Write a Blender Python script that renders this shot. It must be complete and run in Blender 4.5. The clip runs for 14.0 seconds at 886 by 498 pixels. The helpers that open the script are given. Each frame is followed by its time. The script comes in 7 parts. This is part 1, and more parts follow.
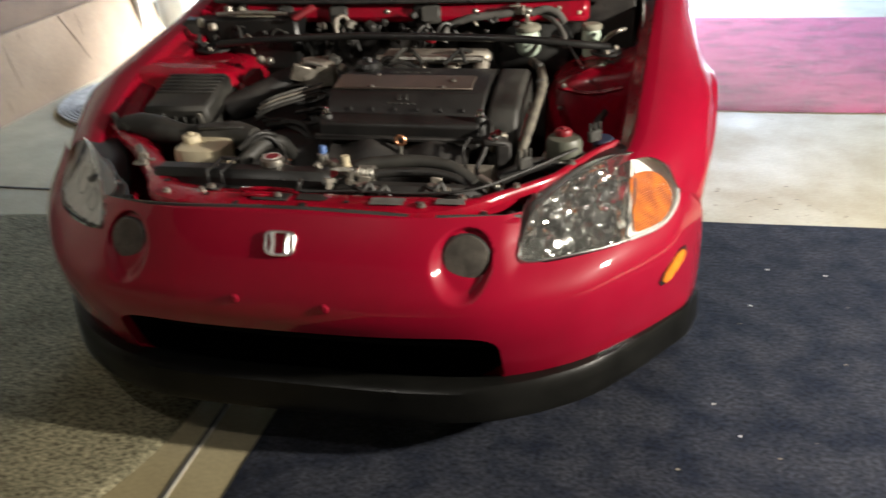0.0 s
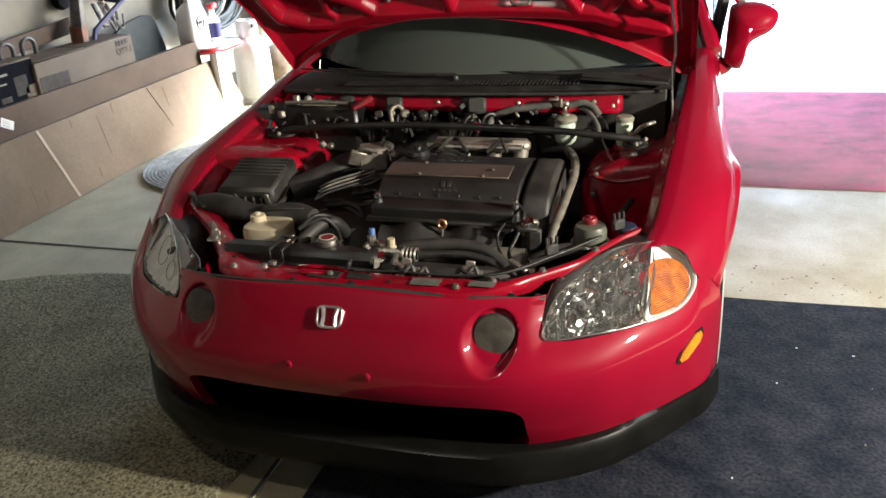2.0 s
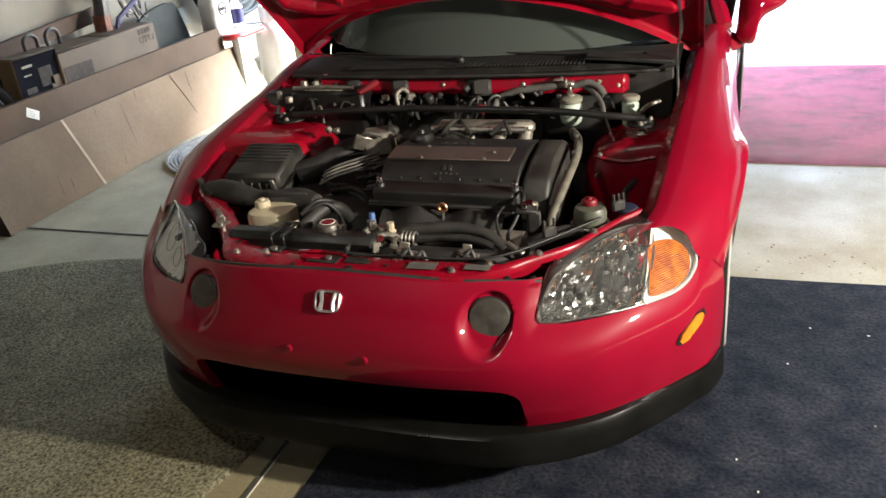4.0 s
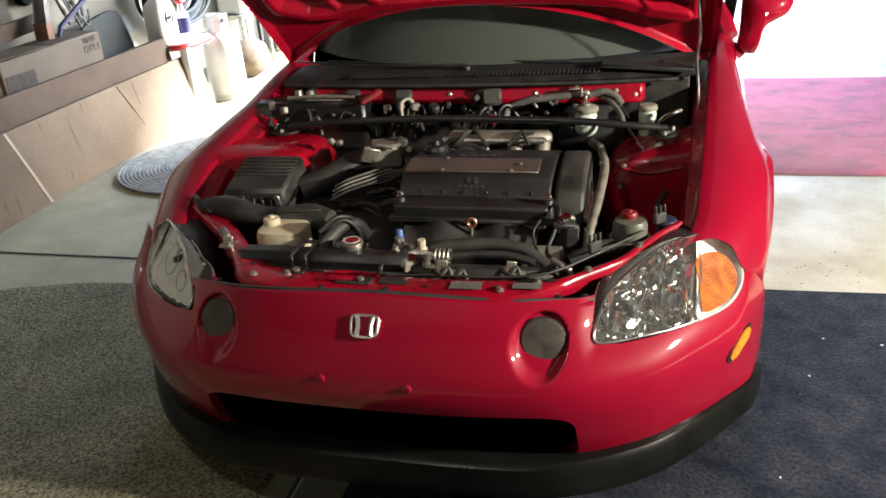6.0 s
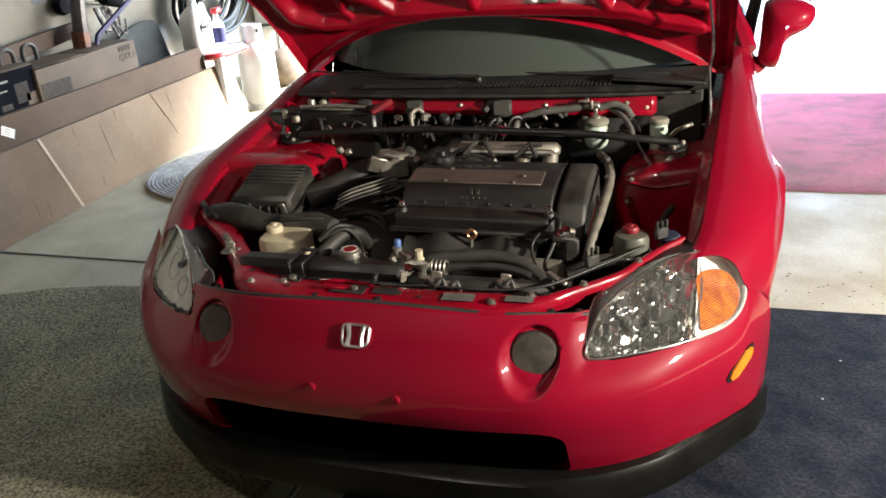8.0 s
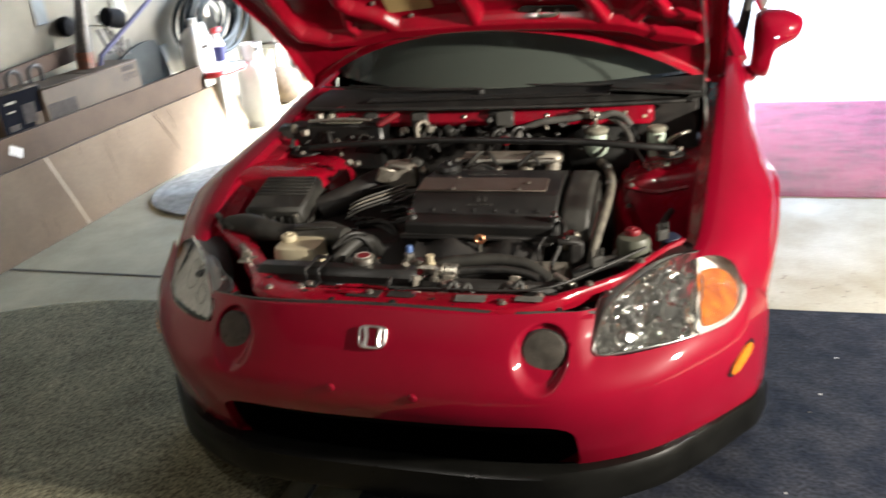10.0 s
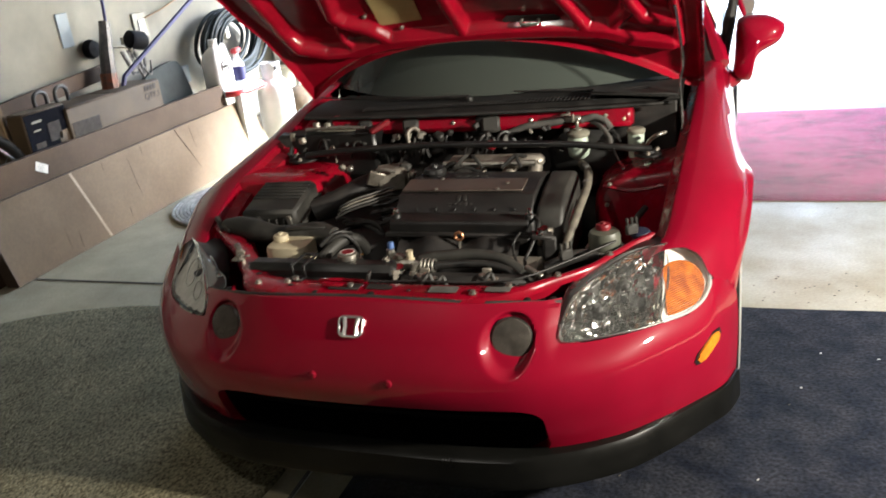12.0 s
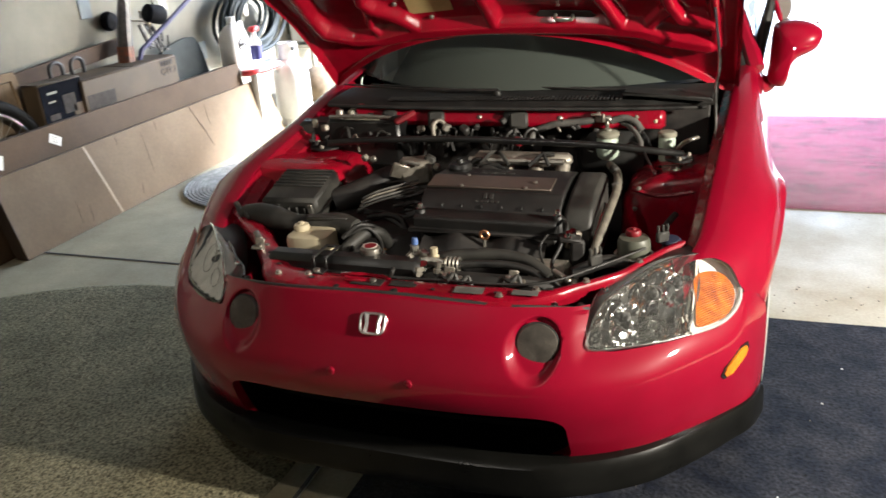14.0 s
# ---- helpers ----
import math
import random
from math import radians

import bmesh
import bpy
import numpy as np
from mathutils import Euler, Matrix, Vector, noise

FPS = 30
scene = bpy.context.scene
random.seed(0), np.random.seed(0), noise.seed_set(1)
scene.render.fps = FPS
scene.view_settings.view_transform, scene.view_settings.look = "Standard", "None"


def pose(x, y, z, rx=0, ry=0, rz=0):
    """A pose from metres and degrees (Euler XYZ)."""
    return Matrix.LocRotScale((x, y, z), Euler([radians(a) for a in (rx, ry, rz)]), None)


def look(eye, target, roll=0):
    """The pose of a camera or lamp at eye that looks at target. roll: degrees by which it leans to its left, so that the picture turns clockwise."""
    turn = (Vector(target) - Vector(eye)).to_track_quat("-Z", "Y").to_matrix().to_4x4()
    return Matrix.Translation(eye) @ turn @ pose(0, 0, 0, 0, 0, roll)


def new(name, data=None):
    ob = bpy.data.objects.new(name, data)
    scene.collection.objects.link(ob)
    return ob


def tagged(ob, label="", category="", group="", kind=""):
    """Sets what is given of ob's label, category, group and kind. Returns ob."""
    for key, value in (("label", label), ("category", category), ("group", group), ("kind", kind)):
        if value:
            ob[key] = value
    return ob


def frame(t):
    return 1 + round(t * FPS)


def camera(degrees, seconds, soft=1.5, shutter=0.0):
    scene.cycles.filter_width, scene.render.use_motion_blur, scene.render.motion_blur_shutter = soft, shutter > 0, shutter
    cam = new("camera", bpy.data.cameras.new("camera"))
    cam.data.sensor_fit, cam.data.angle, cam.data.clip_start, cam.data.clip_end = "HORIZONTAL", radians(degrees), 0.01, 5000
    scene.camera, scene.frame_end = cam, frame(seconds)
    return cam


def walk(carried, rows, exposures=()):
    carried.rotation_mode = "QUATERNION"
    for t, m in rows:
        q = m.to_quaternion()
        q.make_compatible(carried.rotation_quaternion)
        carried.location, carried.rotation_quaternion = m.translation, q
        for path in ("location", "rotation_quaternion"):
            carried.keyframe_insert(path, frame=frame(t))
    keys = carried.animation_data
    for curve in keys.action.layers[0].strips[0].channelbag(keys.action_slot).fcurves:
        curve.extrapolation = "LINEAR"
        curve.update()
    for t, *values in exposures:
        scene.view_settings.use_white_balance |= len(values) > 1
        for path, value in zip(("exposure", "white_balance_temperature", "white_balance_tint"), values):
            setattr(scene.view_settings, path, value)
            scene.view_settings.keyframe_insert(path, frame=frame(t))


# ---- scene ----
cam = camera(56.7, 14.0, shutter=0.5)
PATH = [
    (0, (0.678, -1.309, 1.318), (0.254, 0.401, 0.371), -3.5),
    (0.5, (0.657, -1.292, 1.31), (0.423, 0.445, 0.347), 1.2),
    (1, (0.709, -1.322, 1.4), (0.418, 0.423, 0.467), 0.5),
    (1.5, (0.813, -1.405, 1.45), (0.204, 0.304, 0.608), -4.1),
    (2, (0.789, -1.433, 1.453), (0.204, 0.294, 0.632), -4.2),
    (2.2, (0.745, -1.428, 1.446), (0.188, 0.306, 0.619), -4.3),
    (4.3, (0.886, -1.402, 1.454), (0.176, 0.26, 0.597), -6.4),
    (4.5, (0.879, -1.396, 1.453), (0.141, 0.255, 0.598), -6.3),
    (5, (0.769, -1.372, 1.451), (0.033, 0.282, 0.602), -4.9),
    (5.5, (0.637, -1.371, 1.437), (0.044, 0.343, 0.594), -4.6),
    (6, (0.586, -1.371, 1.431), (0.097, 0.376, 0.59), -4.6),
    (6.5, (0.561, -1.367, 1.442), (0.144, 0.408, 0.62), -4.3),
    (7, (0.562, -1.357, 1.435), (0.195, 0.444, 0.646), -3.7),
    (7.5, (0.622, -1.339, 1.429), (0.18, 0.448, 0.646), -4.0),
    (7.7, (0.675, -1.335, 1.418), (0.137, 0.415, 0.613), -4.2),
    (9.8, (0.695, -1.396, 1.432), (0.024, 0.305, 0.621), -5.4),
    (10, (0.67, -1.425, 1.43), (0.094, 0.327, 0.654), -5.4),
    (10.5, (0.71, -1.465, 1.433), (0.234, 0.324, 0.676), -4.8),
    (11, (0.854, -1.492, 1.427), (0.271, 0.282, 0.709), -6.3),
    (11.5, (0.894, -1.501, 1.426), (0.277, 0.271, 0.736), -7.2),
    (12, (0.834, -1.497, 1.4), (0.179, 0.249, 0.676), -6.8),
    (12.5, (0.81, -1.495, 1.405), (0.105, 0.197, 0.604), -5.6),
    (13, (0.799, -1.511, 1.411), (0.064, 0.162, 0.598), -4.4),
    (13.5, (0.81, -1.481, 1.422), (0.055, 0.207, 0.662), -4.5),
    (14, (0.764, -1.465, 1.417), (0.105, 0.266, 0.662), -4.2),
]
walk(cam, [(t, look(eye, target, roll)) for t, eye, target, roll in PATH], [(0, 3.77, 5800, 11), (1, 3.72, 5800, 11), (1.5, 3.74, 5800, 11), (4.5, 3.78, 5800, 11), (5, 3.86, 5800, 11), (6, 3.92, 5800, 11), (7.5, 3.82, 5800, 11), (10, 3.94, 5800, 11), (11, 3.76, 5800, 11), (11.5, 3.72, 5800, 11), (12, 3.74, 5800, 11), (13, 3.88, 5800, 11), (14, 3.88, 5800, 11)])

# ---- light ----
world = bpy.data.worlds.new("sky")
scene.world = world
world.use_nodes = True
wn = world.node_tree.nodes
sky = wn.new("ShaderNodeTexSky")
sky.sky_type, sky.sun_disc = "NISHITA", False
sky.sun_elevation, sky.sun_rotation = radians(25.3), radians(49.2)
world.node_tree.links.new(sky.outputs[0], wn["Background"].inputs[0])
wn["Background"].inputs[1].default_value = 0.15


def lamp(name, kind, energy, colour, m, **more):
    data = bpy.data.lights.new(name, kind)
    data.energy, data.color = energy, colour
    ob = new(name, data)
    ob.matrix_world = m
    return data


sun = lamp("sun", "SUN", 2.2, (1.0, 0.98, 0.95), look((1.6, 1.38, 1.0), (0, 0, 0)))
sun.angle = radians(5)
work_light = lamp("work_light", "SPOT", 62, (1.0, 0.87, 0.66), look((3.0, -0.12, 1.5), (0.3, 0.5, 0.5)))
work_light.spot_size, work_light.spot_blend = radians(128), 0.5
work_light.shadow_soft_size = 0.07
# Area lamp added in the doorway to strengthen the sky's light.
sky_fill = lamp("opening_sky_fill", "AREA", 16, (0.72, 0.84, 1.0), look((0, 5.74, 1.70), (0, 2.5, 0.2)))
sky_fill.shape, sky_fill.size, sky_fill.size_y = "RECTANGLE", 5.2, 1.0


bulb = lamp("ceiling_bulb", "POINT", 2.5, (1.0, 0.88, 0.71), pose(-0.25, -1.1, 2.48))
bulb.shadow_soft_size = 0.05


# ---- materials ----
def surf(name, a, b=None, scale=4.0, rough=0.5, rough2=None, metal=0.0, bump=0.0, bscale=120.0, coat=0.0, spec=0.5, edge=(0.35, 0.65), fine=0.0, kind="noise", random=0.0, stretch=None, sheen=0.0):
    """A surface of two colours mixed by coarse noise, with fine grain and relief."""
    m = bpy.data.materials.new(name)
    m.use_nodes = True
    nt = m.node_tree
    n, l = nt.nodes, nt.links
    p = n["Principled BSDF"]
    p.inputs["Roughness"].default_value, p.inputs["Metallic"].default_value = rough, metal
    p.inputs["Coat Weight"].default_value, p.inputs["Coat Roughness"].default_value = coat, 0.04
    p.inputs["Specular IOR Level"].default_value = spec
    b = b or a
    co = n.new("ShaderNodeTexCoord")
    t = n.new("ShaderNodeTexNoise")
    t.inputs["Scale"].default_value, t.inputs["Detail"].default_value, t.inputs["Roughness"].default_value = scale, 6.0, 0.62
    where = co.outputs["Object"]
    if stretch:
        mp = n.new("ShaderNodeMapping")
        mp.inputs["Scale"].default_value = stretch
        l.new(where, mp.inputs["Vector"])
        where = mp.outputs["Vector"]
    p.inputs["Sheen Weight"].default_value, p.inputs["Sheen Roughness"].default_value = sheen, 0.35
    l.new(where, t.inputs["Vector"])
    r = n.new("ShaderNodeMapRange")
    r.inputs["From Min"].default_value, r.inputs["From Max"].default_value = edge
    l.new(t.outputs["Fac"], r.inputs["Value"])
    mix = n.new("ShaderNodeMix")
    mix.data_type = "RGBA"
    mix.inputs["A"].default_value, mix.inputs["B"].default_value = (*a, 1), (*b, 1)
    l.new(r.outputs["Result"], mix.inputs["Factor"])
    out = mix.outputs["Result"]
    g = n.new({"noise": "ShaderNodeTexNoise", "cells": "ShaderNodeTexVoronoi", "waves": "ShaderNodeTexWave"}[kind])
    g.inputs["Scale"].default_value = bscale
    if kind == "noise":
        g.inputs["Detail"].default_value = 4.0
    if kind == "waves":
        g.bands_direction = "Z"
        g.inputs["Distortion"].default_value = 0.6
    l.new(co.outputs["Object"], g.inputs["Vector"])
    grain = g.outputs["Distance"] if kind == "cells" else g.outputs["Fac"]
    if fine:
        f = n.new("ShaderNodeMapRange")
        f.inputs["From Min"].default_value, f.inputs["From Max"].default_value = (0.3, 0.7) if kind == "noise" else (0.1, 0.6)
        f.inputs["To Min"].default_value, f.inputs["To Max"].default_value = 1 - fine, 1 + fine
        l.new(grain, f.inputs["Value"])
        v = n.new("ShaderNodeMix")
        v.data_type, v.blend_type = "RGBA", "MULTIPLY"
        v.inputs["Factor"].default_value = 1.0
        l.new(out, v.inputs["A"])
        l.new(f.outputs["Result"], v.inputs["B"])
        out = v.outputs["Result"]
    if random:
        oi = n.new("ShaderNodeObjectInfo")
        f = n.new("ShaderNodeMapRange")
        f.inputs["To Min"].default_value, f.inputs["To Max"].default_value = 1 - random, 1 + random
        l.new(oi.outputs["Random"], f.inputs["Value"])
        v = n.new("ShaderNodeMix")
        v.data_type, v.blend_type = "RGBA", "MULTIPLY"
        v.inputs["Factor"].default_value = 1.0
        l.new(out, v.inputs["A"])
        l.new(f.outputs["Result"], v.inputs["B"])
        out = v.outputs["Result"]
    l.new(out, p.inputs["Base Color"])
    if rough2 is not None:
        q = n.new("ShaderNodeMapRange")
        q.inputs["From Min"].default_value, q.inputs["From Max"].default_value = 0.3, 0.7
        q.inputs["To Min"].default_value, q.inputs["To Max"].default_value = rough, rough2
        l.new(t.outputs["Fac"], q.inputs["Value"])
        l.new(q.outputs["Result"], p.inputs["Roughness"])
    if bump:
        bm_ = n.new("ShaderNodeBump")
        bm_.inputs["Strength"].default_value, bm_.inputs["Distance"].default_value = bump, 0.004
        l.new(grain, bm_.inputs["Height"])
        l.new(bm_.outputs["Normal"], p.inputs["Normal"])
    return m


def clear(name, tint, mirror=0.06, rough=0.02, bump=0.0, bscale=60.0, veil=0.0, haze=(0.28, 0.325, 0.285)):
    """Thin clear pane: it lets light through, tinted, with a gloss that Fresnel drives."""
    m = bpy.data.materials.new(name)
    m.use_nodes = True
    n, l = m.node_tree.nodes, m.node_tree.links
    n.remove(n["Principled BSDF"])
    tr, gl, mx, fr = n.new("ShaderNodeBsdfTransparent"), n.new("ShaderNodeBsdfGlossy"), n.new("ShaderNodeMixShader"), n.new("ShaderNodeFresnel")
    tr.inputs[0].default_value = (*tint, 1)
    gl.inputs["Roughness"].default_value = rough
    fr.inputs["IOR"].default_value = 1.0 + 6 * mirror
    l.new(fr.outputs[0], mx.inputs[0]), l.new(tr.outputs[0], mx.inputs[1]), l.new(gl.outputs[0], mx.inputs[2])
    film_ = mx
    if veil:
        df, film_ = n.new("ShaderNodeBsdfDiffuse"), n.new("ShaderNodeMixShader")
        df.inputs[0].default_value, film_.inputs[0].default_value = (*haze, 1), veil
        l.new(mx.outputs[0], film_.inputs[1]), l.new(df.outputs[0], film_.inputs[2])
    l.new(film_.outputs[0], n["Material Output"].inputs["Surface"])
    if bump:
        t, co, b = n.new("ShaderNodeTexNoise"), n.new("ShaderNodeTexCoord"), n.new("ShaderNodeBump")
        t.inputs["Scale"].default_value = bscale
        b.inputs["Strength"].default_value, b.inputs["Distance"].default_value = bump, 0.003
        l.new(co.outputs["Object"], t.inputs["Vector"]), l.new(t.outputs["Fac"], b.inputs["Height"])
        l.new(b.outputs["Normal"], gl.inputs["Normal"]), l.new(b.outputs["Normal"], fr.inputs["Normal"])
    return m


RED = surf("red_paint", (0.255, 0.0014, 0.018), (0.232, 0.0011, 0.0155), 6, 0.40, 0.46, coat=1.0, spec=0.1)
# Brightened copy of the body red, lifting the dim bonnet underside and lit tower.
RED_LIT = surf("red_paint_brightened", (0.34, 0.002, 0.017), (0.23, 0.002, 0.011), 9, 0.14, 0.26, coat=1.0, spec=0.4)
RED_BAY = surf("dull_red_bay_paint", (0.30, 0.002, 0.016), (0.18, 0.0016, 0.010), 11, 0.20, 0.38, coat=0.5, spec=0.3)
BLACK = surf("black_plastic", (0.007, 0.007, 0.0075), (0.016, 0.0155, 0.014), 9, 0.30, 0.52, bump=0.08, bscale=300)
DUSTY = surf("dusty_black_plastic", (0.018, 0.0175, 0.0160), (0.042, 0.040, 0.034), 14, 0.42, 0.7, bump=0.1, bscale=260)
RUBBER = surf("black_rubber", (0.008, 0.008, 0.008), (0.026, 0.024, 0.021), 25, 0.4, 0.65, bump=0.06, bscale=180)
LIPGREY = surf("unpainted_lip_plastic", (0.0045, 0.0045, 0.004), (0.008, 0.0079, 0.007), 7, 0.26, 0.38, bump=0.05, bscale=500, spec=0.16)
DUCT = surf("deep_black_duct_plastic", (0.006, 0.006, 0.006), (0.010, 0.010, 0.010), 9, 0.65, 0.8, spec=0.12)
WRINKLE = surf("black_wrinkle_paint", (0.0085, 0.0085, 0.0085), (0.018, 0.017, 0.016), 8, 0.34, 0.48, bump=0.28, bscale=420)
BRONZE = surf("bronze_anodised_plate", (0.17, 0.135, 0.11), (0.12, 0.095, 0.08), 5, 0.34, 0.45, metal=0.6, bump=0.06, bscale=300)
CHROME = surf("chrome", (0.82, 0.82, 0.80), (0.62, 0.62, 0.6), 14, 0.10, 0.2, metal=1.0)
STEEL = surf("zinc_steel", (0.5, 0.48, 0.43), (0.26, 0.24, 0.2), 40, 0.3, 0.5, metal=0.85, bump=0.05)
ALLOY = surf("cast_aluminium", (0.36, 0.33, 0.28), (0.17, 0.15, 0.12), 22, 0.42, 0.6, metal=0.6, bump=0.15, bscale=160)
COPPER = surf("copper_ring", (0.62, 0.30, 0.16), (0.4, 0.18, 0.09), 30, 0.3, 0.45, metal=0.8)
DARK = surf("oily_dark_metal", (0.010, 0.009, 0.009), (0.024, 0.021, 0.018), 14, 0.5, 0.75, bump=0.25, bscale=70)
CREAM = surf("aged_cream_plastic", (0.60, 0.53, 0.37), (0.48, 0.41, 0.27), 9, 0.45, 0.6, bump=0.05)
MILK = surf("milky_green_plastic", (0.48, 0.55, 0.45), (0.36, 0.44, 0.36), 9, 0.35, 0.5)
GREYCAP = surf("grey_cap_plastic", (0.27, 0.26, 0.20), (0.17, 0.165, 0.13), 30, 0.45, 0.6, bump=0.1)
REDCAP = surf("red_cap_plastic", (0.22, 0.008, 0.014), (0.15, 0.005, 0.010), 30, 0.4, 0.55)
BLUECAP = surf("blue_cap_plastic", (0.10, 0.18, 0.42), (0.07, 0.13, 0.32), 30, 0.4, 0.5)
SMOKE = surf("smoky_reservoir_plastic", (0.12, 0.125, 0.095), (0.07, 0.072, 0.055), 14, 0.35, 0.5)
BEIGEHOSE = surf("beige_sleeve_hose", (0.17, 0.155, 0.12), (0.09, 0.08, 0.065), 30, 0.5, 0.7, bump=0.2, bscale=160)
GREYHOSE = surf("grey_sleeve_hose", (0.13, 0.125, 0.115), (0.075, 0.07, 0.062), 30, 0.6, 0.8, bump=0.2, bscale=160)
REFLECT = surf("headlight_reflector", (0.90, 0.90, 0.88), (0.78, 0.78, 0.76), 30, 0.05, 0.11, metal=1.0)
SATIN = surf("satin_chrome", (0.92, 0.92, 0.90), (0.84, 0.84, 0.82), 30, 0.14, 0.22, metal=1.0)
# Paler, more diffuse reflector copy, brightening the dark passenger lamp and both corner bowls.
REFLECT_BRIGHT = surf("brightened_reflector", (0.93, 0.91, 0.84), (0.80, 0.78, 0.70), 26, 0.06, 0.14, metal=0.25)
BRUSHED = surf("matt_chrome_bowl", (0.95, 0.95, 0.93), (0.90, 0.90, 0.88), 30, 0.30, 0.38, metal=1.0)
AMBER = surf("amber_lens", (0.70, 0.20, 0.005), (0.34, 0.065, 0.001), 30, 0.16, 0.28, bump=0.9, bscale=90, kind="waves", coat=1.0, fine=0.40)
AMBERM = surf("smooth_amber_lens", (0.80, 0.26, 0.01), (0.62, 0.17, 0.006), 30, 0.25, 0.35, coat=0.6)
FOGLENS = surf("smoked_fog_lens", (0.12, 0.108, 0.092), (0.05, 0.044, 0.038), 22, 0.2, 0.4, bump=0.1, bscale=160, coat=0.8, metal=0.3)
GLASS = clear("headlight_glass", (0.97, 0.98, 0.98), 0.055, 0.015, veil=0.035, haze=(0.55, 0.55, 0.52))
FLANK = clear("clear_lamp_flank", (0.80, 0.81, 0.80), 0.10, 0.05, veil=0.16, haze=(0.5, 0.5, 0.48))
# The grey-green veil mixed into this pane stands in for reflected light.
WINDSHIELD = clear("tinted_windscreen", (0.22, 0.27, 0.22), 0.07, 0.06, veil=0.24)
SIDEGLASS = clear("side_window_glass", (0.028, 0.031, 0.029), 0.05, 0.02, veil=0.06)
REARGLASS = clear("dark_rear_glass", (0.10, 0.12, 0.105), 0.05, 0.05, veil=0.1)
CLEARPL = surf("pale_clear_plastic", (0.62, 0.62, 0.60), (0.50, 0.50, 0.48), 30, 0.12, 0.2, metal=0.2, coat=1.0)
PAPER = surf("yellowed_paper_label", (0.56, 0.44, 0.19), (0.47, 0.36, 0.15), 14, 0.55, 0.7, fine=0.06, bscale=300)
WHITELABEL = surf("white_label", (0.72, 0.70, 0.64), (0.62, 0.6, 0.55), 20, 0.5, 0.6)
INK = surf("printed_ink", (0.03, 0.026, 0.024), (0.05, 0.044, 0.038), 30, 0.8, spec=0.2)
CONCRETE = surf("concrete_floor", (0.43, 0.388, 0.255), (0.335, 0.30, 0.195), 3.5, 0.55, 0.8, bump=0.10, bscale=90, fine=0.10)
def stain_and_shade(m, centre, reach, tint):
    """A broad patch with an uneven edge over a floor's colour, for worn-in stains and daylight falloff."""
    n, l = m.node_tree.nodes, m.node_tree.links
    p = n["Principled BSDF"]
    base = p.inputs["Base Color"].links[0].from_socket
    co, d, ns = n.new("ShaderNodeNewGeometry"), n.new("ShaderNodeVectorMath"), n.new("ShaderNodeTexNoise")
    d.operation = "DISTANCE"
    d.inputs[1].default_value = centre
    l.new(co.outputs["Position"], d.inputs[0])
    ns.inputs["Scale"].default_value, ns.inputs["Detail"].default_value = 2.2, 6.0
    l.new(co.outputs["Position"], ns.inputs["Vector"])
    add = n.new("ShaderNodeMath")
    add.operation = "MULTIPLY_ADD"
    add.inputs[1].default_value = 0.9
    l.new(ns.outputs["Fac"], add.inputs[0])
    l.new(d.outputs["Value"], add.inputs[2])
    r = n.new("ShaderNodeMapRange")
    r.inputs["From Min"].default_value, r.inputs["From Max"].default_value = reach, reach + 0.8
    r.inputs["To Min"].default_value, r.inputs["To Max"].default_value = 1.0, 0.0
    l.new(add.outputs[0], r.inputs["Value"])
    mix = n.new("ShaderNodeMix")
    mix.data_type, mix.blend_type = "RGBA", "MULTIPLY"
    mix.inputs["B"].default_value = (*tint, 1)
    l.new(r.outputs["Result"], mix.inputs["Factor"])
    l.new(base, mix.inputs["A"])
    l.new(mix.outputs["Result"], p.inputs["Base Color"])


stain_and_shade(CONCRETE, (-0.35, -0.9, 0.0), 1.1, (0.58, 0.53, 0.42))
DRIVE = surf("pale_driveway_concrete", (0.62, 0.59, 0.51), (0.54, 0.51, 0.44), 1.2, 0.7, 0.85, bump=0.1, bscale=80, fine=0.08)
JOINT = surf("dark_joint", (0.05, 0.047, 0.04), (0.08, 0.075, 0.065), 9, 0.8)
NAVY = surf("navy_carpet", (0.007, 0.009, 0.017), (0.027, 0.029, 0.038), 9, 0.9, 1.0, bump=0.7, bscale=90, fine=0.6, spec=0.15)
BURGUNDY = surf("burgundy_carpet", (0.43, 0.050, 0.125), (0.17, 0.030, 0.062), 5, 0.9, 1.0, bump=0.8, bscale=330, fine=0.35, spec=0.15, edge=(0.46, 0.72), stretch=(1, 1.3, 1), sheen=0.35)
# Near part darkened in the colour: daylight falling off from the opening, plus dirt.
stain_and_shade(BURGUNDY, (0.9, 2.5, 0.0), 0.55, (0.42, 0.50, 0.46))
RUG = surf("speckled_beige_rug", (0.215, 0.195, 0.124), (0.145, 0.134, 0.086), 3, 0.95, 1.0, bump=1.0, bscale=110, fine=0.75, spec=0.1)
ROPE = surf("grey_braided_cord", (0.36, 0.36, 0.33), (0.2, 0.2, 0.185), 26, 0.85, 0.95, bump=0.6, bscale=150)
WALL = surf("cream_wall_paint", (0.25, 0.238, 0.190), (0.15, 0.143, 0.115), 1.1, 0.75, 0.85, bump=0.10, bscale=120)
# Unseen walls and ceiling: dark tones made up to hold down bounced light.
UNSEEN_DARK = surf("dark_unseen_wall", (0.11, 0.085, 0.06), (0.08, 0.06, 0.042), 1.5, 0.6, 0.75, bump=0.1)
CEIL = surf("dark_unseen_ceiling", (0.08, 0.076, 0.068), (0.06, 0.057, 0.05), 1.5, 0.8, bump=0.1)
CARD = surf("brown_cardboard", (0.150, 0.098, 0.046), (0.112, 0.071, 0.033), 2.6, 0.72, 0.82, bump=0.10, bscale=60, fine=0.07)
